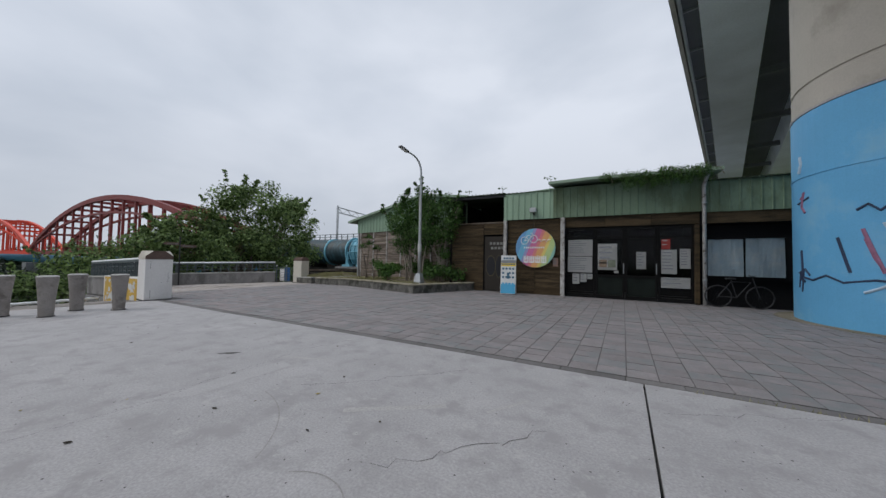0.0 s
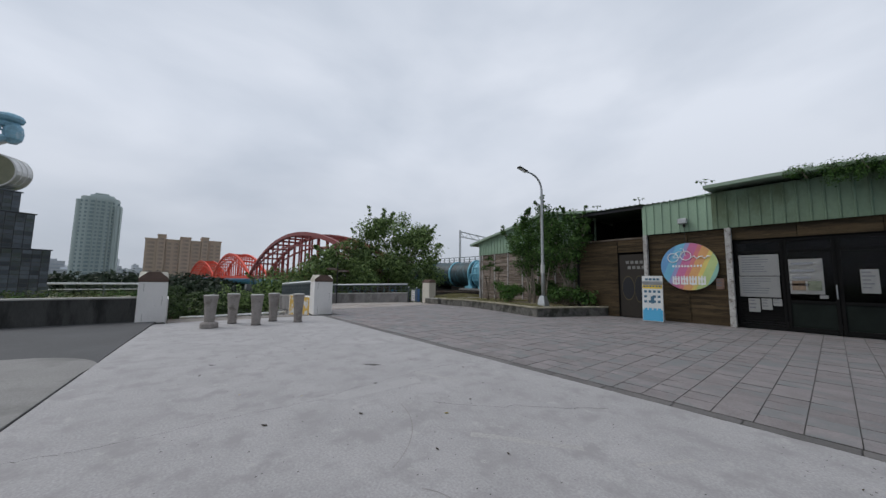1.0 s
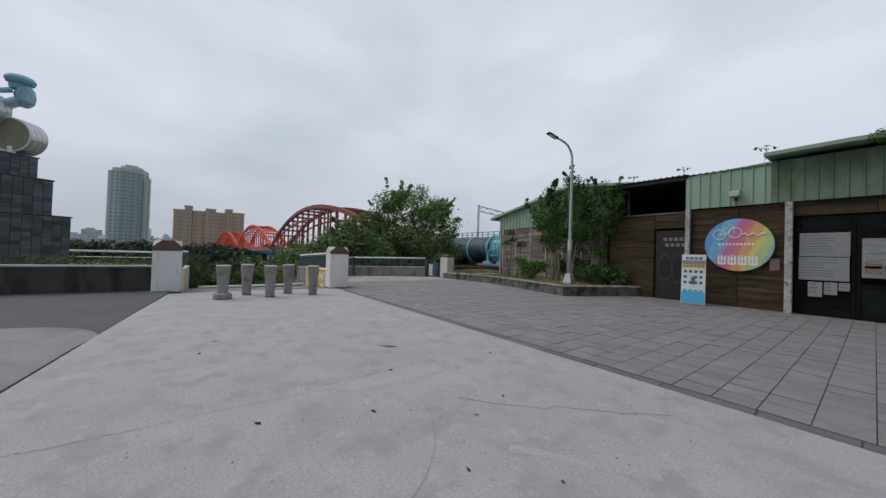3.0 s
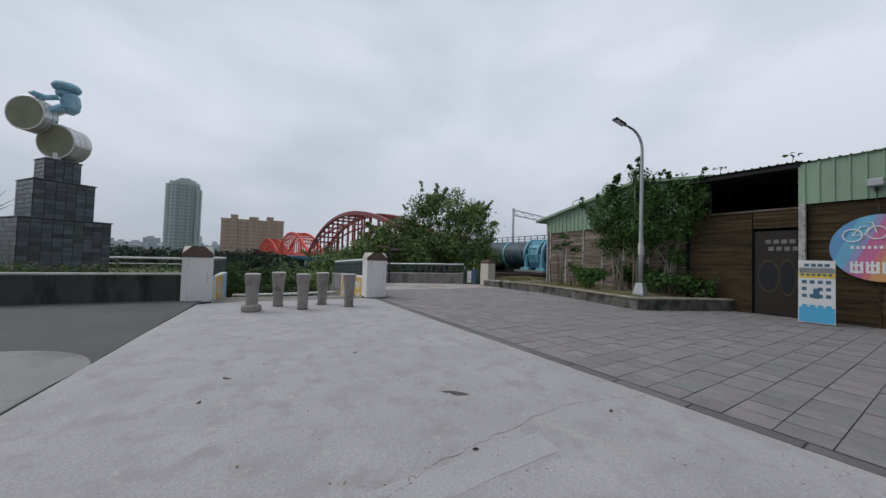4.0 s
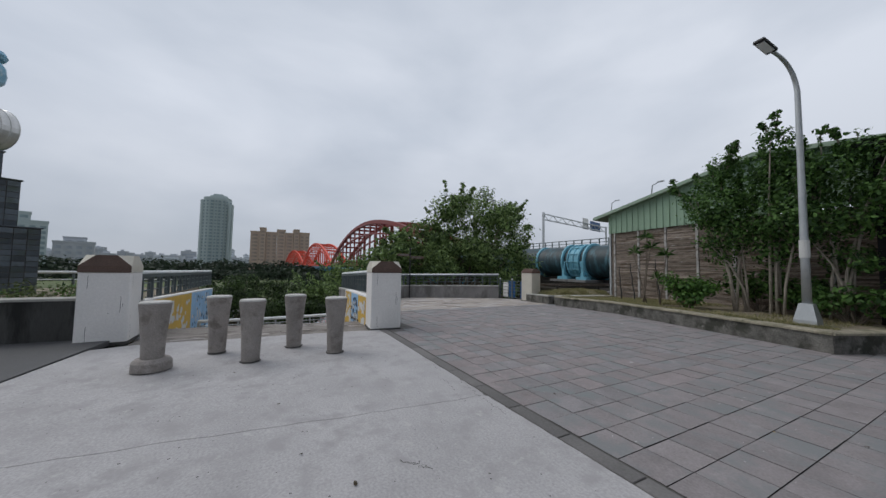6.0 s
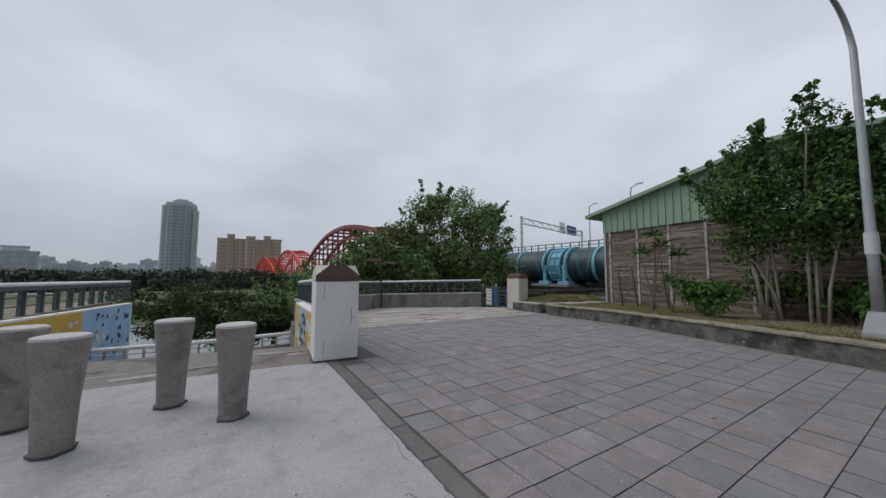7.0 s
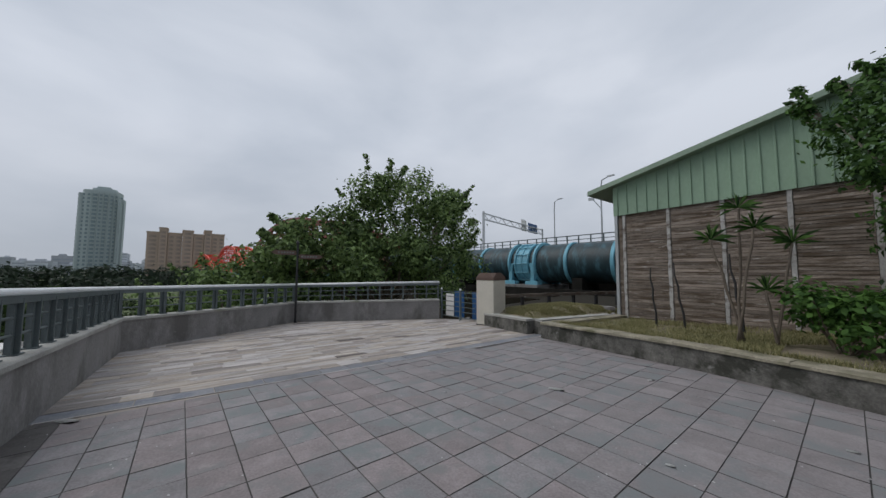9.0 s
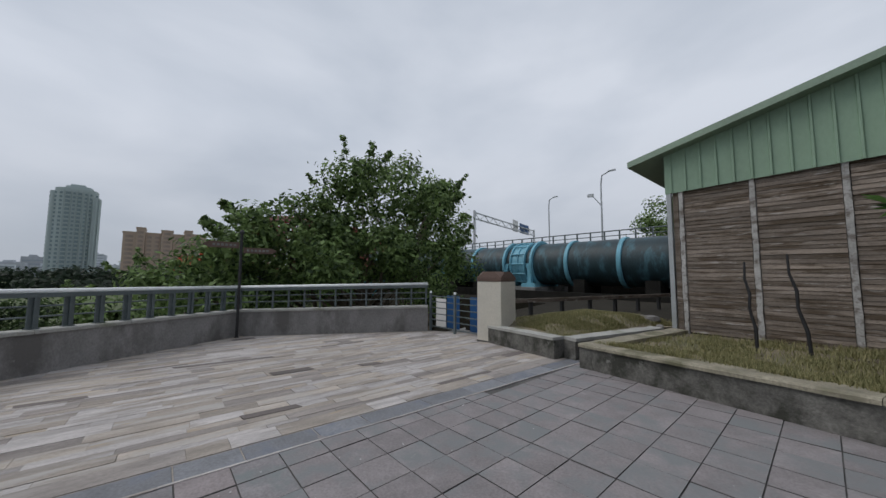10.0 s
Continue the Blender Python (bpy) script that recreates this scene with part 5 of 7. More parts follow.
for i, (x, y, z, s) in enumerate(((-33, 8.3, 0.5, 2.2), (-36, 5.6, -1.2, 2.0), (-31, 10.3, 1.1, 2.1), (-40, 8.6, -0.8, 2.3), (-34, 24.5, 0.0, 2.6), (-38, 1.5, -2.6, 2.0))):
    rnd = random.Random(20 + i)
    tree((x, y, -5.6), clumps(rnd, (x, y, z), (s, s * 1.1, s * 0.9), 13, 0.7, 1.15), z + 5.6 + s, 0.22, 120, 0.28, "dark green tree on the river bank", 30 + i, sprigs=14, twig=0.8)
# spreading flat-topped trees near the water
for i, (x, y, z, s) in enumerate(((-35.5, -0.2, -1.3, 4.0), (-37.5, -13.5, -2.6, 3.0), (-34.5, 4.4, -2.3, 2.2), (-36, -20.5, -2.4, 3.0), (-38.5, -27, -2.0, 3.4))):
    rnd = random.Random(40 + i)
    bl = clumps(rnd, (x, y, z), (s, s * 1.15, s * 0.42), 62, 0.6, 1.05, 0.5, 0.2)
    tree((x, y, -5.7), bl, z + 5.7, 0.2, 300, 0.22, "spreading flat-topped green tree beside the river", 50 + i, material=M_LEAF_RIVER, forks=2, sprigs=16, twig=0.5)

# ---- planters ----
PL = [(-5.80, 13.36), (-7.08, 10.42), (-9.6, 11.03), (-12.05, 11.62), (-14.74, 12.20), (-14.25, 14.86)]


def kerb_wall(name, line, top, width, material, label, coping):
    """Low walls along a line, each with a paler coping of separate stones."""
    for i, (a, b) in enumerate(zip(line, line[1:])):
        m, n = run(a, b)
        za, zb = ground_z(a[0]), ground_z(b[0])
        bm = bmesh.new()
        cuts = max(2, round(n / 0.14))
        jr = random.Random(i + 3)
        rings(bm, [[(u, jr.uniform(-0.004, 0.012), z - 0.06), (u, width, z - 0.06), (u, width, z + top - 0.055), (u, jr.uniform(0.0, 0.014), z + top - 0.055), (u, jr.uniform(-0.006, 0.016), z + top * 0.62), (u, jr.uniform(-0.006, 0.016), z + top * 0.3)] for u, z in ((n * c / cuts, za + (zb - za) * c / cuts) for c in range(cuts + 1))])
        ob = structure("%s_%d" % (name, i + 1), bm, material, label, "planter wall")
        ob.matrix_basis = m
        steps = max(1, round(n / 1.2))
        for s in range(steps):
            u0, u1 = n * s / steps + 0.003, n * (s + 1) / steps - 0.003
            bm = bmesh.new()
            jit = random.Random(s * 7 + i).uniform(-0.006, 0.006)
            loops = []
            for c in range(11):
                u = u0 + (u1 - u0) * c / 10
                z = za + (zb - za) * u / n + top - 0.052
                e, g = jit + jr.uniform(-0.007, 0.007), jr.uniform(-0.006, 0.004)
                loops.append([(u, -0.025 + e, z), (u, width + 0.02, z), (u, width + 0.02, z + 0.05), (u, -0.002 + e, z + 0.052 + g), (u, -0.025 + e, z + 0.036 + g)])
            rings(bm, loops)
            part("coping_stone", bm, coping, ob)


kerb_wall("wall_planter", PL[::-1], 0.36, 0.26, M_MOSSY, "low mossy concrete planter wall with a worn coping", M_COPING_MOSS)
PL2 = [(-17.02, 13.02), (-15.22, 12.62), (-14.62, 14.9)]
kerb_wall("wall_planter_low", PL2[::-1], 0.36, 0.24, M_MOSSY, "low grey concrete planter wall beside the pillar", M_COPING)
bm = bmesh.new()
prism(bm, [(-5.95, 13.38), (-7.1, 10.62), (-9.6, 11.2), (-12.05, 11.8), (-14.5, 12.35), (-14.1, 14.86), (-5.95, 14.86)], -0.05, lambda x, y: 0.29 + ground_z(x))
structure("ground_planter_soil", bm, M_SOIL, "dry bare soil of the planter", "soil")
MOUND = [(-17.2, 13.2), (-15.4, 12.84), (-14.86, 14.9), (-14.25, 16.4), (-16.9, 16.6)]
MC = Vector((sum(p[0] for p in MOUND) / 5, sum(p[1] for p in MOUND) / 5))


def mound_z(x, y):
    """Height of the domed soil inside its outline."""
    f = 0.0
    for p, q in zip(MOUND, MOUND[1:] + MOUND[:1]):
        n = Vector((q[1] - p[1], p[0] - q[0]))
        f = max(f, n.dot(Vector((x, y)) - MC) / n.dot(Vector(p) - MC))
    return 0.155 + 0.24 * (1 - min(1.0, f) ** 2) + 0.02 * noise.noise((x * 2, y * 2, 0))


bm = bmesh.new()
outline = [Vector(p) + (Vector(q) - Vector(p)) * (k / 5) for p, q in zip(MOUND, MOUND[1:] + MOUND[:1]) for k in range(5)]
rings(bm, [[(v.x, v.y, -0.4) for v in outline]] + [[(w.x, w.y, mound_z(w.x, w.y)) for w in (MC + (v - MC) * f for v in outline)] for f in (0.999, 0.85, 0.65, 0.45, 0.25, 0.08)])
structure("ground_planter_mound", bm, M_SOIL, "low grassy mound beside the pillar", "soil")
bm = bmesh.new()
prism(bm, [(-19.2, 14.2), (-17.45, 14.2), (-17.0, 16.41), (-14.3, 16.41), (-14.3, 25.9), (-21.8, 25.9)], -0.5, lambda x, y: -0.06)
structure("ground_planter_soil_low", bm, M_EARTH, "soil and dry grass beside the pillar", "soil")


def grass(name, areas, count, h, material, label, seed):
    """Blades of grass over plan triangles."""
    rng = np.random.default_rng(seed)
    vs, fs = [], []
    for (ax, ay), (bx, by), (cx, cy), z, n in areas:
        for _ in range(int(count * n)):
            u, v = rng.random(2)
            if u + v > 1:
                u, v = 1 - u, 1 - v
            x, y = ax + u * (bx - ax) + v * (cx - ax), ay + u * (by - ay) + v * (cy - ay)
            if noise.noise((x * 1.7, y * 1.7, seed)) < -0.08 and rng.random() < 0.8:
                continue
            a, hh = rng.random() * 6.28, h * (0.4 + rng.random())
            dx, dy = math.cos(a), math.sin(a)
            zz = z(x, y) if callable(z) else z + ground_z(x)
            lean = hh * (0.3 + 0.7 * rng.random())
            i = len(vs)
            vs += [(x - dy * 0.005, y + dx * 0.005, zz - 0.01), (x + dy * 0.005, y - dx * 0.005, zz - 0.01), (x + dx * lean, y + dy * lean, zz + hh)]
            fs.append((i, i + 1, i + 2))
    me = bpy.data.meshes.new(name)
    me.from_pydata(vs, [], fs)
    me.materials.append(material)
    tagged(new(name, me), label, "grass", kind="stuff")


grass("planter_grass", [((-14.4, 12.5), (-11.0, 13.0), (-14.1, 14.7), 0.29, 1.0), ((-11.0, 13.0), (-14.1, 14.7), (-9.6, 14.7), 0.29, 1.0), ((-14.4, 12.5), (-11.0, 11.95), (-11.0, 13.2), 0.29, 0.9),
                        ((-11.0, 12.0), (-7.4, 11.1), (-7.0, 14.0), 0.29, 0.35), ((-17.1, 13.3), (-15.4, 12.95), (-14.9, 15.0), mound_z, 1.8), ((-17.1, 13.3), (-14.9, 15.0), (-16.8, 16.4), mound_z, 2.6), ((-14.9, 15.0), (-16.8, 16.4), (-14.4, 16.3), mound_z, 1.6),
                        ((-14.6, 12.36), (-14.5, 12.5), (-7.1, 10.78), 0.355, 0.35), ((-14.5, 12.5), (-7.1, 10.78), (-7.1, 10.95), 0.34, 0.5)],
      12000, 0.055, M_BLADE, "short dry grass in the planters", 4)


def shrub(x, y, z, r, h, per, leaf, label, seed, material=M_LEAF_BRIGHT):
    rnd = random.Random(seed)
    t = thing("bush", pose(x, y, z), label, "bush", "planter bushes")
    bl = [(rnd.uniform(-r, r) * 0.75, rnd.uniform(-r, r) * 0.5, h * rnd.uniform(0.3, 0.8), rnd.uniform(0.32, 0.5) * r, 0.75) for _ in range(14)]
    bm = bmesh.new()
    for p in bl:
        limb(bm, (p[0] * 0.15, p[1] * 0.15, -0.03), p[:3], 0.016, 0.006, rnd, 0.1, 5, 4)
    part("stem", bm, M_BARK, t)
    foliage("leaves", bl, per, leaf, material, t, seed, up=0.8, aspect=0.62, inner=0.2)


# Two added bushes that stand in for the deep shade along the shed.
shrub(-9.25, 14.2, 0.28, 0.75, 1.35, 520, 0.13, "added dark bush standing in for shade by the boarded shed", 8, M_LEAF_BUSH)
shrub(-8.3, 14.25, 0.28, 0.7, 1.25, 520, 0.13, "added dark bush standing in for shade by the boarded shed", 9, M_LEAF_BUSH)
shrub(-10.45, 13.0, 0.26, 0.80, 1.0, 1300, 0.10, "dense bright green leafy bush in the planter", 3)
shrub(-7.35, 13.0, 0.29, 0.75, 0.85, 500, 0.12, "low dark green leafy bush behind the lamp post", 4, M_LEAF_BUSH)
shrub(-6.55, 13.1, 0.29, 0.55, 0.75, 500, 0.12, "low dark green leafy bush beside the boarded wall", 5, M_LEAF_BUSH)
shrub(-8.1, 13.5, 0.29, 0.55, 0.6, 500, 0.12, "low dark green leafy bush behind the lamp post", 6, M_LEAF_BUSH)
# small many-stemmed trees in the planter
for i, (x, y, pts) in enumerate(((-9.35, 13.3, ((-10.0, 2.9, 0.42), (-10.3, 3.35, 0.34), (-9.6, 3.1, 0.7), (-9.9, 3.75, 0.5), (-9.3, 2.4, 0.6), (-9.45, 4.2, 0.42), (-9.0, 3.5, 0.66), (-9.7, 1.9, 0.45))),
                                 (-8.6, 13.25, ((-8.5, 2.6, 0.62), (-8.25, 3.3, 0.62), (-8.7, 4.0, 0.55), (-8.4, 4.55, 0.38), (-8.0, 2.6, 0.6), (-8.6, 1.9, 0.5), (-8.1, 3.9, 0.4))),
                                 (-7.6, 13.4, ((-7.4, 3.2, 0.58), (-7.6, 3.7, 0.45), (-7.0, 3.3, 0.42), (-7.7, 2.5, 0.55), (-7.1, 2.5, 0.45), (-7.5, 1.7, 0.45), (-6.85, 3.8, 0.42), (-7.25, 4.05, 0.32), (-6.75, 3.0, 0.40))))):
    rnd = random.Random(60 + i)
    bl = [(px, y + rnd.uniform(-0.45, 0.35), pz, pr, 0.8) for px, pz, pr in pts]
    bl = [(a, b, c, r * 1.15, f) for a, b, c, r, f in bl]
    bl += [(px + rnd.uniform(-0.4, 0.4), y + rnd.uniform(-0.6, 0.4), pz + rnd.uniform(-0.4, 0.3), pr * 0.6, 0.8) for px, pz, pr in pts]
    tree((x, y, 0.28), bl, 3.6, 0.030, 1900, 0.10, "small many-stemmed leafy tree against the boarded shed", 80 + i, material=M_LEAF_BUSH, bark=M_BARK_PALE, sprigs=34, forks=5, twig=0.45)


def dracaena(x, y, heads, seed):
    """Thin bare stems, each with a spiky tuft."""
    rnd = random.Random(seed)
    t = thing("dracaena", pose(x, y, 0.27), "thin pale-stemmed dracaena with spiky leaf tufts", "plant", "dracaenas")
    for hx, hz in heads:
        bm = bmesh.new()
        limb(bm, (rnd.uniform(-0.05, 0.05), rnd.uniform(-0.05, 0.05), -0.03), (hx - x, rnd.uniform(-0.1, 0.1), hz - 0.27), 0.022, 0.016, rnd, 0.02, 7)
        st = part("stem", bm, M_BARK, t, smooth=True)
        bm = bmesh.new()
        for k in range(30):
            a, e = rnd.uniform(0, 6.28), rnd.uniform(-0.1, 1.5)
            n = rnd.uniform(0.24, 0.40)
            d = Vector((math.cos(a) * math.cos(e), math.sin(a) * math.cos(e), math.sin(e)))
            s = d.cross(Vector((0, 0, 1))).normalized() * 0.012
            c = Vector((hx - x, 0, hz - 0.27))
            mid, tip = c + d * n * 0.55, c + d * n - Vector((0, 0, n * 0.22))
            v = [bm.verts.new(p) for p in (c - s * 0.6, c + s * 0.6, mid + s, tip, mid - s)]
            bm.faces.new(v)
        part("tuft", bm, M_LEAF_BUSH, st)


dracaena(-11.45, 12.62, ((-11.75, 1.90), (-11.40, 2.38), (-11.22, 2.05)), 2)
dracaena(-11.05, 12.75, ((-10.85, 1.80), (-11.15, 1.1)), 3)
for x, y, h, lean in ((-12.95, 13.7, 1.2, -4), (-12.45, 13.7, 1.3, -7), (-11.58, 13.7, 1.45, -6)):
    bm = bmesh.new()
    tube(bm, [(0, 0, -0.05), (0.02, 0, h * 0.22), (-0.012, 0.005, h * 0.45), (0.016, 0, h * 0.62), (-0.014, 0, h * 0.8), (0.012, 0, h)], [0.022, 0.021, 0.018, 0.019, 0.015, 0.012], 7)
    ob = tagged(part("stake", bm, M_DARKMETAL), "thin dark bare stake stuck in the planter soil", "stake", "stakes")
    ob.matrix_basis = pose(x, y, 0.27, 0, lean, 0)

# vines over the canopy edge and weeds on the roofs
rnd = random.Random(9)
vine = thing("vine", pose(0.9, 12.9, 4.3), "green creeper hanging over the canopy edge", "plant")
bl = [(rnd.uniform(-1.5, 1.6), rnd.uniform(-0.25, 0.6), rnd.uniform(-0.05, 0.16), rnd.uniform(0.14, 0.26), 0.7) for _ in range(70)]
bl += [(rnd.uniform(-0.9, 1.6), -0.22, rnd.uniform(-0.34, 0.0), rnd.uniform(0.10, 0.2), 1.1) for _ in range(52)]
foliage("leaves", bl, 1900, 0.055, M_LEAF_BUSH, vine, 91)
bm = bmesh.new()
for k in range(7):
    tube(bm, [(-1.5 + 0.5 * k, -0.1, 0.06), (-1.3 + 0.5 * k, -0.2, 0.04), (-1.2 + 0.5 * k, -0.21, -0.2)], 0.01, 5)
part("stem", bm, M_BARK, vine)
for x, y, z, s in ((-4.6, 13.5, 4.22, 0.25), (-2.55, 13.3, 4.35, 0.3), (-7.3, 13.6, 4.25, 0.25), (-6.2, 13.5, 4.28, 0.18)):
    w = thing("roof_weed", pose(x, y, z), "small weed growing from the roof edge", "plant", "roof weeds")
    bm = bmesh.new()
    tube(bm, [(0, 0, -0.05), (0.03, 0, s * 0.6), (0.0, 0, s)], 0.008, 5)
    part("stem", bm, M_BARK, w)
    foliage("leaves", [(0, 0, s, s * 0.5, 0.5), (s * 0.7, 0, s * 0.9, s * 0.35, 0.4), (-s * 0.6, 0, s * 1.1, s * 0.3, 0.4)], 700, 0.09, M_LEAF_BUSH, w, 95)

# ---- street lamp on the planter ----
lamp = thing("street_lamp", pose(-7.71, 11.80, 0.29), "slender grey steel street lamp with a curved arm, unlit", "street lamp")
bm = bmesh.new()
rings(bm, [[(sx * w, sy * w, z) for sx, sy in ((-1, -1), (1, -1), (1, 1), (-1, 1))] for w, z in ((0.17, -0.05), (0.165, 0.10), (0.125, 0.30), (0.10, 0.42), (0.08, 0.43))])
part("base", bm, M_STEEL, lamp, "square galvanised base shoe")
bm = bmesh.new()
path = [(0, 0, 0.4), (0, 0, 1.5), (0, 0, 3.2), (0, 0, 4.85)]
for k in range(1, 13):
    f = k / 12
    path.append((-0.096 * f, -0.963 * f * f, 4.85 * (1 - f) ** 2 + 2 * 5.52 * f * (1 - f) + 5.48 * f * f))
tube(bm, path, [0.075, 0.066, 0.056, 0.046] + [0.044 - 0.001 * k for k in range(12)], 14)
part("pole", bm, M_STEEL, lamp, smooth=True)
bm = boxed(-0.095, 0.095, -0.44, 0.06, -0.035, 0.035, bevel=0.02)
bmesh.ops.transform(bm, matrix=pose(-0.10, -0.95, 5.49, -12, 0, -6), verts=list(bm.verts))
part("lamp_head", bm, M_DARKMETAL, lamp, "flat dark lamp head")
bm = boxed(-0.07, 0.07, -0.38, -0.02, -0.042, -0.034)
bmesh.ops.transform(bm, matrix=pose(-0.10, -0.95, 5.49, -12, 0, -6), verts=list(bm.verts))
part("lens", bm, M_HANDRAIL, lamp)
bm = bmesh.new()
lathe(bm, [(0.082, 1.35), (0.083, 1.36), (0.081, 1.70), (0.080, 1.71)], 14)
part("sticker_band", bm, M_PAPER, lamp)

# ---- finger post at the railing corner ----
post = thing("finger_post", pose(-22.05, 8.88, ground_z(-22.05)), "dark brown finger post with two slim direction arms", "signpost")
bm = bmesh.new()
lathe(bm, [(0.06, 0.0), (0.06, 0.02), (0.034, 0.03), (0.034, 2.62), (0.05, 2.64), (0.05, 2.70), (0.02, 2.75)], 12)
part("pole", bm, M_DARKMETAL, post)
for s, z, rz in ((-1, 2.34, 96), (1, 2.22, 84)):
    bm = bmesh.new()
    rings(bm, [[(u, -0.012, z - h), (u, 0.012, z - h), (u, 0.012, z + h), (u, -0.012, z + h)] for u, h in ((0.05, 0.075), (0.70, 0.075), (0.82, 0.01))])
    bmesh.ops.transform(bm, matrix=pose(0, 0, 0, 0, 0, rz if s > 0 else rz + 180), verts=list(bm.verts))
    arm = part("arm", bm, M_CAP, post, "brown direction arm")
    bm = bmesh.new()
    for k in range(6):
        box(bm, 0.12 + k * 0.09, 0.18 + k * 0.09, -0.017, -0.0125, z - 0.03, z + 0.03)
        box(bm, 0.12 + k * 0.09, 0.18 + k * 0.09, 0.0125, 0.017, z - 0.03, z + 0.03)
    bmesh.ops.transform(bm, matrix=pose(0, 0, 0, 0, 0, rz if s > 0 else rz + 180), verts=list(bm.verts))
    part("writing", bm, M_PALE, arm)

# ---- low gate between parapet and pillar ----
m, n = run((-19.42, 13.04), (-17.46, 13.10))
gate = thing("metal_gate", m @ pose(0, 0, -0.26), "low blue-grey barred steel gate, shut", "gate")
for u in (0.03, n * 0.5, n - 0.03):
    part("upright", boxed(u - 0.03, u + 0.03, -0.03, 0.03, 0.0, 0.98 + 0.02, bevel=0.005), M_RAIL, gate)
    bm = bmesh.new()
    lathe(bm, [(0.0, 0.99), (0.035, 1.01), (0.035, 1.05), (0.0, 1.07)], 10, u, 0)
    part("knob", bm, M_HANDRAIL, gate)
for z in (0.12, 0.30, 0.46, 0.62, 0.78, 0.93):
    part("bar", boxed(0.062, n * 0.5 - 0.032, -0.010, 0.010, z - 0.011, z + 0.011), M_RAIL, gate)
    part("bar", boxed(n * 0.5 + 0.032, n - 0.062, -0.010, 0.010, z - 0.011, z + 0.011), M_RAIL, gate)
M_BLUEPANEL = mat("blue_panel", (0.014, 0.075, 0.21), 0.5, 0.15, 2, 30, 0.05, 0.05)
bm = boxed(0, 0.42, 0, 0.02, 0.0, 0.8, bevel=0.004)
ob = tagged(part("white_panel", bm, M_WHITE), "plain white panel standing behind the gate", "panel")
ob.matrix_basis = m @ pose(-0.32, 0.5, -0.24)
bm = boxed(0, 0.50, 0, 0.02, 0.0, 0.9, bevel=0.004)
ob = tagged(part("blue_panel", bm, M_BLUEPANEL), "plain blue panel standing behind the gate", "panel")
ob.matrix_basis = m @ pose(0.12, 0.52, -0.24)
bm = boxed(0, 0.40, 0, 0.02, 0.0, 0.9, bevel=0.004)
ob = tagged(part("blue_panel", bm, M_BLUEPANEL), "plain blue panel standing behind the gate", "panel")
ob.matrix_basis = m @ pose(1.02, 0.52, -0.24)

# dark timber rail behind the low planter
# added low wall, near black in place of the pipe's shadow
bm = bmesh.new()
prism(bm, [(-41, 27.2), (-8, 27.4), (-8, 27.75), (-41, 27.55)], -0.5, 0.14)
structure("wall_trench", bm, M_PIPE_SHADE, "added near-black wall standing in for shadow below the pipe", "wall")
fence = thing("timber_rail", pose(-18.5, 14.6, -0.1), "low dark timber rail on short posts beyond the planter", "fence")
fm, fl = run((0, 0), (2.4, 9.6))
bm = bmesh.new()
box(bm, -0.2, fl, -0.04, 0.04, 0.52, 0.64, m=fm)
part("beam", bm, M_TIMBER_GREY, fence)
for k in range(8):
    part("post", boxed(-0.05, 0.05, -0.05, 0.05, -0.2, 0.53, m=fm @ pose(0.1 + k * 1.3, 0, 0)), M_DARKMETAL, fence)


# ---- planted bed and the drum statue behind the west wall ----
bm = bmesh.new()
prism(bm, [(-13.36, -0.9), (-13.66, -24), (-21.2, -24), (-21.2, -0.4), (-14.2, -0.4)], -0.1, lambda x, y: 0.52 if x > -20 else 0.40)
structure("ground_bed", bm, M_SOIL, "raised planted bed behind the low wall", "soil")
rnd = random.Random(3)
for k in range(34):
    x, y = -14.0 - rnd.random() * 1.6, -1.1 - k * 0.5
    t = thing("ground_cover", pose(x, y, 0.52), "low olive green ground-cover shrub", "bush", "ground cover shrubs")
    bl = [(rnd.uniform(-0.5, 0.5), rnd.uniform(-0.6, 0.6), rnd.uniform(0.05, 0.26), rnd.uniform(0.16, 0.28), 0.7) for _ in range(9)]
    foliage("leaves", bl, 620, 0.075, M_LEAF_OLIVE if k % 3 else M_LEAF_BUSH, t, 200 + k, up=0.8)
grass("bed_grass", [((-13.5, -1.0), (-20, -1.0), (-13.6, -20), 0.52, 1.0), ((-20, -1.0), (-20, -20), (-13.6, -20), 0.52, 1.0)], 7000, 0.16, M_BLADE, "rough grass in the planted bed", 8)
m, n = run((-21.0, -22), (-21.0, -0.5))
t = thing("railing", m, "pale handrail at the far side of the planted bed", "railing", "terrace railings")
for z in (0.95, 0.70):
    bm = bmesh.new()
    tube(bm, [(0, 0, z), (n, 0, z)], 0.045 if z > 0.9 else 0.02, 10)
    part("handrail" if z > 0.9 else "bar", bm, M_HANDRAIL, t, smooth=True)
for k in range(14):
    u = 0.1 + (n - 0.2) * k / 13
    part("post", boxed(u - 0.03, u + 0.03, -0.03, 0.03, 0.38, 0.93), M_RAIL, t)

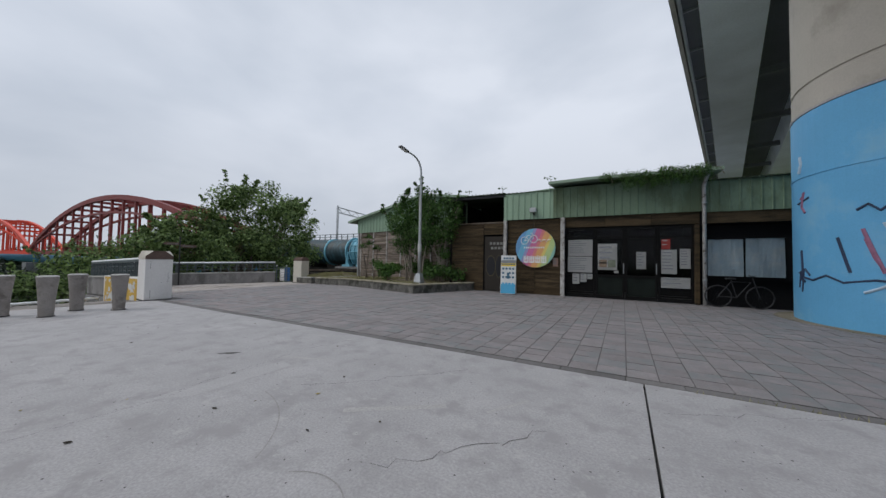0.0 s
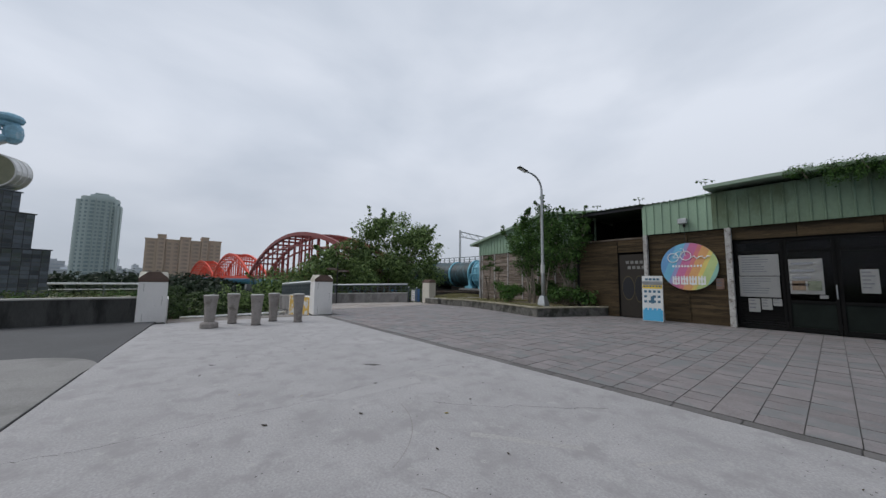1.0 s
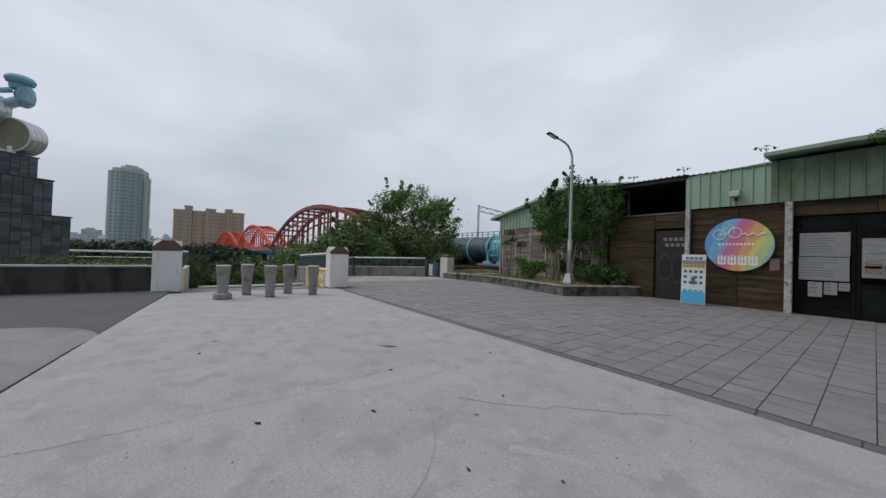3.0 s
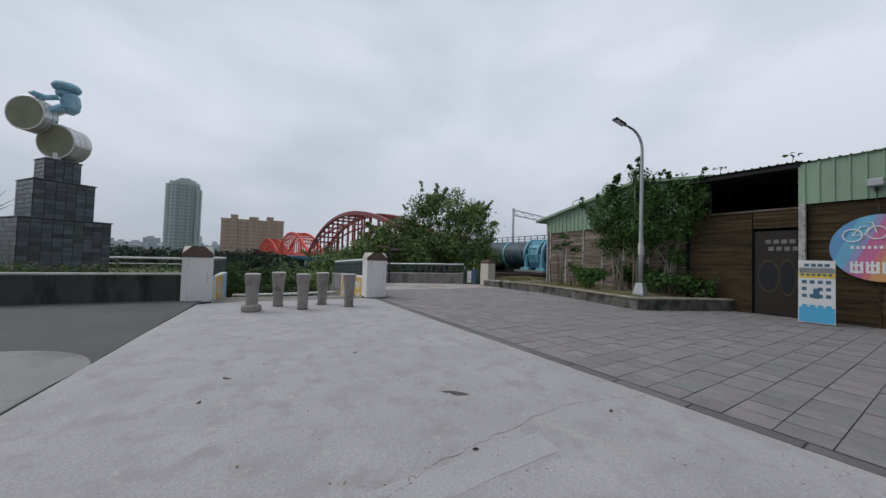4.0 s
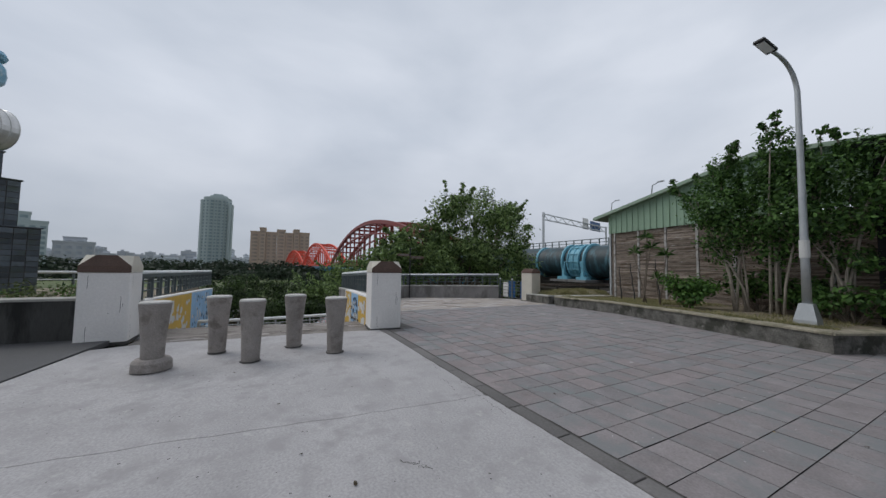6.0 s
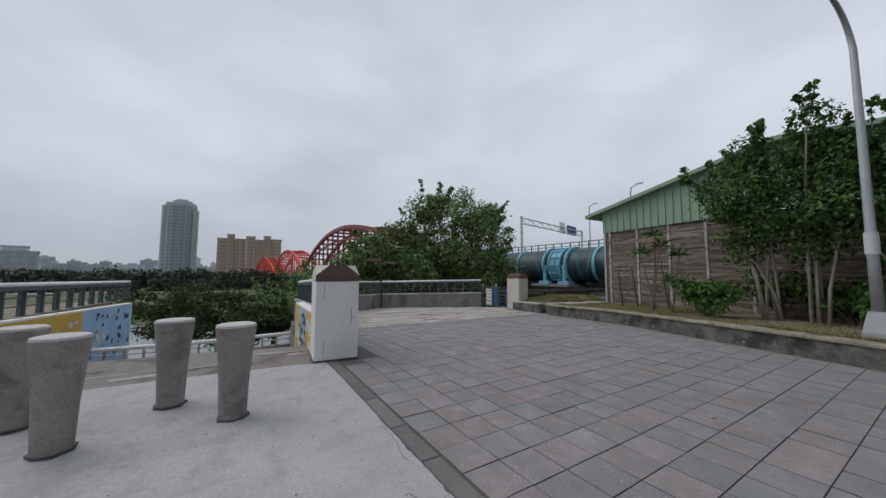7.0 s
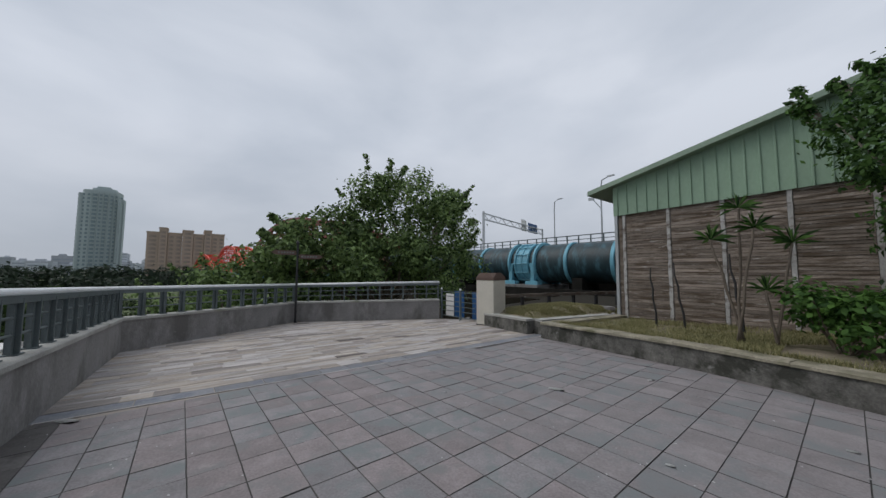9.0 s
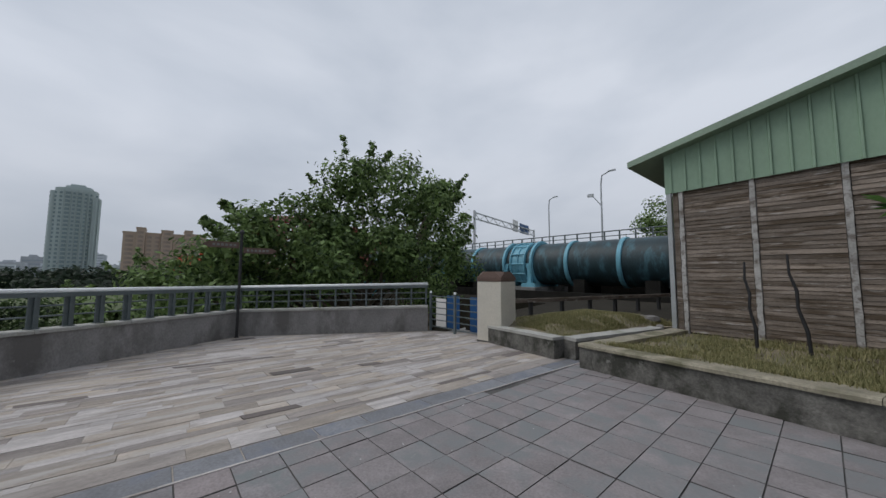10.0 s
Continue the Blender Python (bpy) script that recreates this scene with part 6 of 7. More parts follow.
ped = thing("pedestal", pose(-17.97, -4.71, 0.45, 0, 0, 35), "three-tiered plinth faced with dark glazed tiles", "pedestal")
tile_mesh = {}
for w, z0, z1 in ((1.02, 0.0, 1.74), (0.68, 1.74, 2.97), (0.405, 2.97, 3.70)):
    tier = part("tier", boxed(-w, w, -w, w, z0, z1 - 0.04), M_JOINT, ped)
    part("ledge", boxed(-w - 0.035, w + 0.035, -w - 0.035, w + 0.035, z1 - 0.038, z1, bevel=0.008), M_GLAZED, tier)
    cols, rows_n = round(2 * w / 0.22), round((z1 - z0) / 0.15)
    tw, th = 2 * w / cols, (z1 - z0 - 0.06) / rows_n
    for face in range(2):
        for c in range(cols):
            for r in range(rows_n):
                key = (round(tw, 3), round(th, 3))
                if key not in tile_mesh:
                    tile_mesh[key] = mesh_of("tile", boxed(-tw / 2 + 0.008, tw / 2 - 0.008, -0.018, 0.0, -th / 2 + 0.008, th / 2 - 0.008, bevel=0.003), M_GLAZED)
                ob = new("tile", tile_mesh[key])
                ob.parent = tier
                a = 90 if face == 0 else 0
                ob.matrix_basis = pose(0, 0, 0, 0, 0, a) @ pose(-w + tw * (c + 0.5), -w, z0 + 0.01 + th * (r + 0.5))

# the statue: drums for wheels and a plain simplified figure, one mesh
bm = bmesh.new()


def add_drum(bm, centre, axis, r, length):
    a = Vector(axis).normalized()
    c = Vector(centre)
    first = len(bm.faces)
    prof = [(-0.5, 0.94), (-0.5, 1.0), (-0.47, 1.03), (-0.44, 1.0), (-0.18, 1.0), (-0.16, 1.03), (-0.14, 1.0), (0.14, 1.0), (0.16, 1.03), (0.18, 1.0), (0.44, 1.0), (0.47, 1.03), (0.5, 1.0), (0.5, 0.94)]
    ref = a.orthogonal().normalized()
    s = a.cross(ref)
    loops = [[c + a * (q * length) + (ref * math.cos(b) + s * math.sin(b)) * r * k for b in (2 * math.pi * j / 28 for j in range(28))] for q, k in prof]
    rings(bm, loops)
    bm.faces.ensure_lookup_table()
    for f in bm.faces[-2:]:
        f.material_index = 1


def add_lump(bm, centre, size, m, rz=0):
    mm = pose(*centre, 0, 0, rz)
    rings(bm, [[mm @ Vector((size[0] * k * math.cos(b), size[1] * k * math.sin(b), size[2] * q)) for b in (2 * math.pi * j / 12 for j in range(12))] for q, k in ((-1, 0.45), (-0.6, 0.88), (0, 1.0), (0.6, 0.86), (1, 0.45))])
    bm.faces.ensure_lookup_table()
    for f in bm.faces[-(12 * 4 + 2):]:
        f.material_index = m


# local: x towards the walkway, y along the wall
AX = (0.92, -0.40, -0.03)
add_drum(bm, (-0.12, 0.08, 0.64), AX, 0.56, 0.62)
add_drum(bm, (0.05, -0.62, 1.40), AX, 0.54, 0.45)
tube(bm, [(0.1, 0.0, -0.02), (0.1, 0.0, 0.25)], 0.10, 12)
tube(bm, [(0.0, 0.02, 0.95), (0.0, -0.35, 1.25), (0.05, -0.75, 1.36)], 0.09, 8)
tube(bm, [(0.0, -0.35, 1.20), (0.0, -0.15, 1.55), (0.0, 0.10, 1.75)], 0.08, 8)
tube(bm, [(0.05, -0.80, 1.36), (0.0, -0.62, 1.75), (0.0, -0.55, 2.05)], 0.05, 8)
tube(bm, [(0.25, -0.62, 2.06), (-0.25, -0.52, 2.04)], 0.05, 8)
add_lump(bm, (0.0, 0.20, 2.02), (0.27, 0.25, 0.36), 2)
add_lump(bm, (0.0, 0.08, 2.52), (0.36, 0.36, 0.17), 2)
add_lump(bm, (0.0, 0.06, 2.30), (0.24, 0.24, 0.14), 2)
tube(bm, [(0.12, -0.05, 2.12), (0.2, -0.3, 2.0), (0.2, -0.58, 2.08)], 0.09, 8)
bm.faces.ensure_lookup_table()
for f in bm.faces[-30:]:
    f.material_index = 2
tube(bm, [(0.1, 0.05, 1.8), (0.2, -0.22, 1.6), (0.15, -0.15, 1.25)], [0.14, 0.11, 0.09], 8)
bm.faces.ensure_lookup_table()
for f in bm.faces[-18:]:
    f.material_index = 2
ob = part("drum_statue", bm, M_DRUM)
ob.data.materials.append(M_DRUM_LID)
ob.data.materials.append(M_STATUE)
ob.matrix_basis = pose(-17.95, -4.72, 4.15)
tagged(ob, "statue of steel drums and a pale blue simplified figure", "statue")

yucca = thing("yucca", pose(-20.3, -7.45, 0.42), "spiky dark green yucca behind the plinth", "plant")
bm = bmesh.new()
rnd = random.Random(12)
for k in range(46):
    a, e = rnd.uniform(0, 6.28), rnd.uniform(0.2, 1.4)
    nn = rnd.uniform(1.0, 1.6)
    d = Vector((math.cos(a) * math.cos(e), math.sin(a) * math.cos(e), math.sin(e)))
    s = d.cross(Vector((0, 0, 1))).normalized() * 0.04
    c = Vector((0, 0, 1.75))
    bm.faces.new([bm.verts.new(p) for p in (c - s * 0.6, c + s * 0.6, c + d * nn * 0.5 + s, c + d * nn, c + d * nn * 0.5 - s)])
part("tuft", bm, M_LEAF_BUSH, yucca)
bm = bmesh.new()
tube(bm, [(0, 0, -0.05), (0.04, 0, 0.9), (0, 0, 1.8)], 0.09, 9)
part("stem", bm, M_BARK, yucca, smooth=True)

# ---- the big water pipe, its bank, and the road viaduct behind ----
bm = bmesh.new()
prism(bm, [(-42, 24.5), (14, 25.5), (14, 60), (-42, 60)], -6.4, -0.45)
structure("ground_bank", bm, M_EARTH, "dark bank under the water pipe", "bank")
# the shade behind the pipe is put into this wall's colour
bm = bmesh.new()
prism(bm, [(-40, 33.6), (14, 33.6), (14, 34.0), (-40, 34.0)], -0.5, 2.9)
structure("wall_road", bm, M_PIPE_SHADE, "retaining wall behind the water pipe, coloured near black for shade", "wall")
PIPE = [(-4.0, 31.8), (-14.0, 31.2), (-24.0, 30.8), (-33.5, 30.6), (-40.0, 29.2), (-47.0, 26.5)]


def pipe_at(x):
    for (xa, ya), (xb, yb) in zip(PIPE, PIPE[1:]):
        if xb <= x <= xa:
            f = (x - xa) / (xb - xa)
            return Vector((x, ya + (yb - ya) * f, 2.12)), Vector((xb - xa, yb - ya, 0)).normalized()
    return Vector((PIPE[-1][0], PIPE[-1][1], 2.12)), Vector((-1, -0.2, 0))


main = thing("water_pipe", pose(-26, 30.7, -0.45), "huge weathered teal water pipe with light blue joint rings", "pipe")
o = Vector((-26, 30.7, -0.45))
bm = bmesh.new()
tube(bm, [Vector((x, y, 2.12)) - o for x, y in PIPE], 1.60, 48)
part("barrel", bm, M_PIPE, main, smooth=True)


def pipe_ring(x, width, r, material, name="joint_ring"):
    p, d = pipe_at(x)
    bm = bmesh.new()
    tube(bm, [p - o - d * width / 2, p - o - d * (width / 2 - 0.03), p - o + d * (width / 2 - 0.03), p - o + d * width / 2], [r - 0.04, r, r, r - 0.04], 48)
    return part(name, bm, material, main)


for x in (-12.2, -16.6, -20.8, -24.3, -33.4, -37.0):
    pipe_ring(x, 0.28, 1.72, M_PIPE_RING)
for x, w, r in ((-27.1, 0.22, 1.86), (-29.7, 0.22, 1.86), (-28.4, 0.12, 1.74), (-27.75, 0.16, 1.80), (-29.05, 0.16, 1.80)):
    pipe_ring(x, w, r, M_PIPE_RING, "coupling")
pipe_ring(-28.4, 1.3, 1.67, M_PIPE_RING, "sleeve")
for k in range(14):
    a = 2 * math.pi * k / 14
    p, d = pipe_at(-28.4)
    s = Vector((-d.y, d.x, 0))
    off = s * math.cos(a) * 1.78 + Vector((0, 0, math.sin(a) * 1.78))
    bm = bmesh.new()
    tube(bm, [p - o + off - d * 0.75, p - o + off + d * 0.75], 0.05, 8)
    part("tie_bolt", bm, M_PIPE_RING, main)
for dx in (-1.15, 1.15):
    p, d = pipe_at(-28.4 + dx)
    q = p - o
    for sy in (-1.55, 1.2):
        bm = bmesh.new()
        rings(bm, [[(q.x - w, q.y + sy - 0.14, z), (q.x + w, q.y + sy - 0.14, z), (q.x + w, q.y + sy + 0.14, z), (q.x - w, q.y + sy + 0.14, z)] for z, w in ((0.85, 0.42), (1.15, 0.16), (2.0, 0.16), (2.6, 0.34))])
        box(bm, q.x - 0.62, q.x + 0.62, q.y + sy - 0.3, q.y + sy + 0.3, 0.77, 1.06)
        part("support_leg", bm, M_PIPE_RING, main)
bm = bmesh.new()
prism(bm, [(-30.6, 28.2), (-26.2, 28.2), (-26.2, 33.0), (-30.6, 33.0)], -0.5, 0.32)
tagged(part("pipe_plinth", bm, M_CONC_DARK), "dark concrete plinth under the pipe coupling", "plinth")
for x in (-10, -19, -23.5, -36):
    p, d = pipe_at(x)
    bm = boxed(p.x - 0.4, p.x + 0.4, p.y - 1.3, p.y + 1.3, -0.5, 0.95)
    tagged(part("pipe_saddle", bm, M_PIPE_SHADE), "dark concrete saddle carrying the pipe", "saddle", "pipe saddles")

road = thing("road_viaduct", pose(-60, 40, 3.0), "grey elevated road with a steel railing behind the pipe", "viaduct")
bm = boxed(-140, 74, -4.5, 10, 0.0, 0.9)
part("deck", bm, M_ROADGREY, road)
for z, r in ((1.95, 0.05), (1.55, 0.035), (1.2, 0.035)):
    bm = bmesh.new()
    tube(bm, [(-140, -4.4, z), (74, -4.4, z)], r, 8)
    part("rail", bm, M_RAIL, road)
post_mesh = mesh_of("rail_post", boxed(-0.05, 0.05, -4.45, -4.35, 0.9, 1.95), M_RAIL)
for k in range(150):
    ob = new("rail_post", post_mesh)
    ob.parent = road
    ob.matrix_basis = pose(-139 + 2.0 * k if k < 40 else -59 + 1.2 * (k - 40), 0, 0)
for k in range(7):
    part("pier", boxed(-130 + k * 25, -128 + k * 25, -1, 6, -9, 0.0), M_ROADGREY, road)


def road_lamp(x, y, h, twin):
    t = thing("road_lamp", pose(x, y, 3.9), "tall slim grey road lamp beyond the pipe", "street lamp", "road lamps")
    bm = bmesh.new()
    tube(bm, [(0, 0, 0), (0, 0, h * 0.85), (0.15, -0.1, h * 0.97), (0.9, -0.3, h)], [0.09, 0.07, 0.06, 0.05], 8)
    part("pole", bm, M_STEEL, t)
    if twin:
        bm = bmesh.new()
        tube(bm, [(0, 0, h * 0.55), (-0.7, -0.2, h * 0.70)], 0.045, 8)
        part("arm", bm, M_STEEL, t)
        part("lamp_head", boxed(-1.1, -0.6, -0.32, -0.1, h * 0.69, h * 0.73), M_STEEL, t)
    part("lamp_head", boxed(0.8, 1.4, -0.42, -0.2, h - 0.05, h + 0.05), M_STEEL, t)


road_lamp(-24.8, 36.6, 6.4, True)
road_lamp(-34.5, 44.0, 7.0, False)
road_lamp(-75.0, 44.0, 8.0, False)
g = thing("sign_gantry", pose(-47.9, 44.4, 3.9), "steel lattice gantry with white and blue road signs", "gantry")
gm, gl = run((0, 0), (-6.5, 26))
for u in (0, gl):
    part("leg", boxed(-0.15, 0.15, -0.15, 0.15, -2.0, 7.5, m=gm @ pose(u, 0, 0)), M_STEEL, g)
for z in (6.2, 7.2):
    part("chord", boxed(0, gl, -0.09, 0.09, z - 0.09, z + 0.09, m=gm), M_STEEL, g)
for k in range(16):
    bm = bmesh.new()
    u = gl * k / 16
    tube(bm, [gm @ Vector((u, 0, 6.2 if k % 2 else 7.2)), gm @ Vector((u + gl / 16, 0, 7.2 if k % 2 else 6.2))], 0.06, 6)
    part("lattice_bar", bm, M_STEEL, g)
for u0, u1, z0, z1, mt in ((15.5, 18.0, 6.0, 8.3, M_WHITE), (19.0, 24.0, 6.0, 8.0, M_BLUEPANEL)):
    part("road_sign", boxed(u0, u1, 0.15, 0.22, z0, z1, m=gm), mt, g)
rnd = random.Random(77)
tree((-19.5, 43, -0.5), clumps(rnd, (-20.3, 43, 6.2), (3.6, 3.2, 3.6), 20, 0.9, 1.5), 8, 0.25, 110, 0.32, "green tree beside the road beyond the pipe", 78, sprigs=20, twig=0.9)
rnd = random.Random(79)
shr = clumps(rnd, (-15.6, 26.4, 0.3), (1.0, 0.8, 0.4), 7, 0.3, 0.5)
tree((-15.6, 26.4, -0.5), shr, 1.5, 0.06, 200, 0.18, "low green scrub by the pipe bank", 80, sprigs=6, twig=0.3)

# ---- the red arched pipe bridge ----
spans = (((-44, 27.3), (-139, 25.4), M_BRIDGE_SHADED), ((-139, 25.4), (-241, 22.8), M_BRIDGE_RED), ((-241, 22.8), (-341, 15.0), M_BRIDGE_RED))
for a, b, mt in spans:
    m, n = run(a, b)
    br = thing("arch_bridge_span", m @ pose(0, 0, 0), "red steel tied-arch span carrying a blue water pipe" if mt is M_BRIDGE_RED else "red steel tied-arch span in shade-darkened red, with a blue pipe", "bridge", "arch bridge spans")

    def az(u):
        f = u / n
        return 2.2 + 10.2 * 4 * f * (1 - f)
    for side in (-3.0, 3.0):
        bm = bmesh.new()
        rings(bm, [[(n * k / 28, side - 0.35, az(n * k / 28) - 0.45), (n * k / 28, side + 0.35, az(n * k / 28) - 0.45), (n * k / 28, side + 0.35, az(n * k / 28) + 0.45), (n * k / 28, side - 0.35, az(n * k / 28) + 0.45)] for k in range(29)])
        part("arch_rib", bm, mt, br)
        bm = bmesh.new()
        rings(bm, [[(n * k / 28, side - 0.2, 1.9 + (az(n * k / 28) - 2.2) * 0.72), (n * k / 28, side + 0.2, 1.9 + (az(n * k / 28) - 2.2) * 0.72), (n * k / 28, side + 0.2, 2.3 + (az(n * k / 28) - 2.2) * 0.72), (n * k / 28, side - 0.2, 2.3 + (az(n * k / 28) - 2.2) * 0.72)] for k in range(29)])
        part("lower_chord", bm, mt, br)
        for k in range(1, 18):
            u = n * k / 18
            part("hanger", boxed(u - 0.22, u + 0.22, side - 0.18, side + 0.18, 1.2, az(u)), mt, br)
        part("tie_beam", boxed(0, n, side - 0.3, side + 0.3, 0.9, 1.9), mt, br)
    for k in range(2, 17):
        u = n * k / 18
        part("cross_brace", boxed(u - 0.2, u + 0.2, -2.7, 2.7, az(u) - 0.3, az(u) + 0.2), mt, br)
    bm = bmesh.new()
    tube(bm, [(0, 0, 0.0), (n, 0, 0.0)], 1.35, 20)
    part("pipe", bm, M_BRIDGE_BLUE, br, "blue painted water pipe", smooth=True)
    bm = bmesh.new()
    prism(bm, [(n - 2.5, -4), (n + 1.5, -4), (n + 1.5, 4), (n - 2.5, 4)], -9.5, -1.2)
    part("pier", bm, M_ROADGREY, br, "grey concrete bridge pier")

# ---- far woods and the city ----
# Distance haze is mixed into these wall and window colours as a lighter tone.
M_TOWER = mat("hazy_green_tower_cladding", (0.36, 0.42, 0.425), 0.6, 0.06, 0.05, 0.5, 0.05, 0.0)
M_TOWER_GLASS = mat("hazy_tower_window", (0.19, 0.25, 0.265), 0.35, 0.2, 0.1, 0.6, 0.1, 0.0)
M_APT = mat("hazy_tan_apartment_tile", (0.40, 0.315, 0.25), 0.8, 0.08, 0.05, 0.6, 0.06, 0.0)
M_APT_DARK = mat("hazy_apartment_window", (0.27, 0.22, 0.19), 0.5, 0.2, 0.1, 0.6, 0.1, 0.0)
M_CITY = mat("hazy_city_wall", (0.44, 0.465, 0.50), 0.8, 0.15, 0.03, 0.3, 0.1, 0.0, rand=0.3)
M_CITY_WIN = mat("hazy_city_window", (0.29, 0.32, 0.36), 0.6, 0.2, 0.03, 0.3, 0.1, 0.0)


def tower_block(name, x, y, rz, blocks, floors_h, wall, glassy, label):
    """A far high building: stacked volumes with floor bands and rows of separate windows on the side that is seen."""
    t = thing(name, pose(x, y, -6.0, 0, 0, rz), label, "building")
    for a, b, d0, d1, h in blocks:
        body = part("wall", boxed(d0, d1, a, b, 0, h), wall, t)
        part("parapet", boxed(d0 - 0.3, d1 + 0.3, a - 0.3, b + 0.3, h, h + 1.2), wall, body)
        nf = int(h / floors_h)
        cols = max(1, round((b - a) / 5.0))
        w = (b - a) / cols
        data = mesh_of("window", boxed(0, 0.35, -w * 0.30, w * 0.30, -floors_h * 0.27, floors_h * 0.27), glassy)
        for f in range(1, nf):
            for c in range(cols):
                ob = new("window", data)
                ob.parent = body
                ob.matrix_basis = pose(d1 - 0.05, a + w * (c + 0.5), f * floors_h + floors_h * 0.5)
    return t


def rounded_plan(ay, bx, n=48, power=0.62):
    out = []
    for k in range(n):
        c, q = math.cos(2 * math.pi * k / n), math.sin(2 * math.pi * k / n)
        out.append((bx * math.copysign(abs(c) ** power, c), ay * math.copysign(abs(q) ** power, q)))
    return out


def rounded_tower(x, y, rz):
    """A tall tower with a bowed front, vertical fins, and a stepped crown."""
    t = thing("residential_tower", pose(x, y, -6.0, 0, 0, rz), "tall pale grey-green residential tower with a rounded front", "building")
    for y0, ay, bx, h in ((0.5, 13.2, 14.0, 82.0), (-11.5, 4.0, 9.0, 79.0), (11.6, 4.2, 10.0, 76.0), (1.5, 8.5, 9.0, 85.0)):
        bm = bmesh.new()
        prism(bm, [(px - 12.0, py + y0) for px, py in rounded_plan(ay, bx)], 0.0, h)
        body = part("wall", bm, M_TOWER, t)
        if h == 82.0:
            main_wall = body
    window = mesh_of("window", boxed(-0.5, 0.35, -0.85, 0.85, -0.95, 0.95), M_TOWER_GLASS)
    wide = mesh_of("window", boxed(-0.5, 0.4, -1.5, 1.5, -1.15, 1.15), M_TOWER_GLASS)
    for py, kind in ((-14.4, 0), (-10.6, 0), (-7.4, 0), (-3.2, 1), (0.6, 0), (3.6, 1), (7.6, 0), (10.4, 0), (13.6, 0)):
        off = abs(py - 0.5)
        px = 14.0 * (1 - (off / 13.2) ** (2 / 0.62)) ** 0.31 - 12.0 if off < 13 else -6.0 if py < 0 else -4.5
        for f in range(2, 22):
            ob = new("window", wide if kind else window)
            ob.parent = main_wall
            ob.matrix_basis = pose(px, py, f * 3.6 + 1.6)
        part("fin", boxed(px - 1.0, px + 0.9, py + 1.75, py + 2.15, 0.0, 80.0 if abs(py) < 9 else 74.0), M_TOWER, t)
    part("parapet", boxed(-14.0, -5.0, -3.5, 6.0, 85.0, 87.0, bevel=0.6), M_TOWER, t)
    return t


rounded_tower(-446, -58, 0)
tower_block("apartment_block", -340, 8, 0, ((-25, -18, -18, -1, 36), (-17.9, -13, -18, 0, 39.5), (-12.8, -4, -18, -1.5, 36), (-3.8, 3, -18, 0, 38.5), (3.2, 10, -18, -1.2, 36), (10.2, 15, -18, 0, 39.5), (15.2, 24, -18, -1.5, 37)), 3.2, M_APT, M_APT_DARK, "tan brick apartment block of stepped towers in the distance")
tower_block("office_block", -300, -112, 18, ((-9, 9, -16, 0, 19), (-5, 5, -12, -4, 22)), 3.6, M_CITY, M_CITY_WIN, "pale broad office block in the distance")
tower_block("office_block", -332, -153, 24, ((-14, 14, -18, 0, 34), (-6, 6, -14, -3, 40)), 3.6, M_TOWER, M_TOWER_GLASS, "grey-green office block in the distance")
rnd = random.Random(31)
for k in range(170):
    d = rnd.uniform(650, 1500)
    a = radians(rnd.uniform(-135, -84))
    h = rnd.choice((rnd.uniform(14, 24), rnd.uniform(16, 32), rnd.uniform(30, 52) if rnd.random() < 0.35 else 20)) * d / 1000 * 0.8 + 6
    w = rnd.uniform(10, 30)
    t = thing("city_building", pose(math.sin(a) * d, math.cos(a) * d, -6, 0, 0, 90 - math.degrees(a) + 180 + rnd.uniform(-20, 20)), "small pale city building far beyond the river", "building", "far city buildings")
    part("wall", boxed(-8, 8, -w / 2, w / 2, 0, h), M_CITY, t)
    part("roof_house", boxed(-3, 3, -w * 0.2, w * 0.15, h, h + 3), M_CITY, t)
    for f in range(int(h / 5)):
        part("window_band", boxed(8.0, 8.3, -w * 0.44, w * 0.44, 2 + f * 5, 3.8 + f * 5), M_CITY_WIN, t)


def far_wood(name, rows, label, seed, leaf, per, material):
    """A belt of far trees as many uneven clumps."""
    rnd = random.Random(seed)
    bl = []
    for xa, ya, xb, yb, n, top, r in rows:
        for k in range(n):
            f = (k + rnd.random()) / n
            rr = r * rnd.uniform(0.7, 1.35)
            tz = top + rnd.uniform(-1.6, 1.2)
            bl.append((xa + (xb - xa) * f + rnd.uniform(-r, r), ya + (yb - ya) * f, tz - rr * 0.75, rr, 0.75))
            bl.append((xa + (xb - xa) * f + rnd.uniform(-r, r) + r * 0.4, ya + (yb - ya) * f + rnd.uniform(-r, r), tz - rr * 2.0, rr * 1.15, 0.9))
    ob = foliage(name, bl, per, leaf, material, None, seed, inner=0.7)
    tagged(ob, label, "woods", kind="stuff")


far_wood("far_woods", [(-235, -420, -210, 130, 130, 3.0, 6.0), (-260, 60, -120, 160, 40, 2.0, 5.0), (-190, -330, -175, 90, 90, -0.6, 4.5), (-420, -600, -420, 200, 70, 3.6, 8.0), (-130, 10, -120, 70, 30, -1.8, 4.0)],
         "dark belt of woods along the far bank", 6, 1.9, 6.0, M_LEAF_FAR)
far_wood("bank_scrub", [(-41, -70, -39, 60, 40, -5.6, 1.2), (-82, -90, -84, 70, 60, -4.0, 2.0), (-95, 5, -100, 60, 24, -2.2, 3.2)], "green scrub along the river banks", 8, 0.55, 16, M_LEAF_FAR)


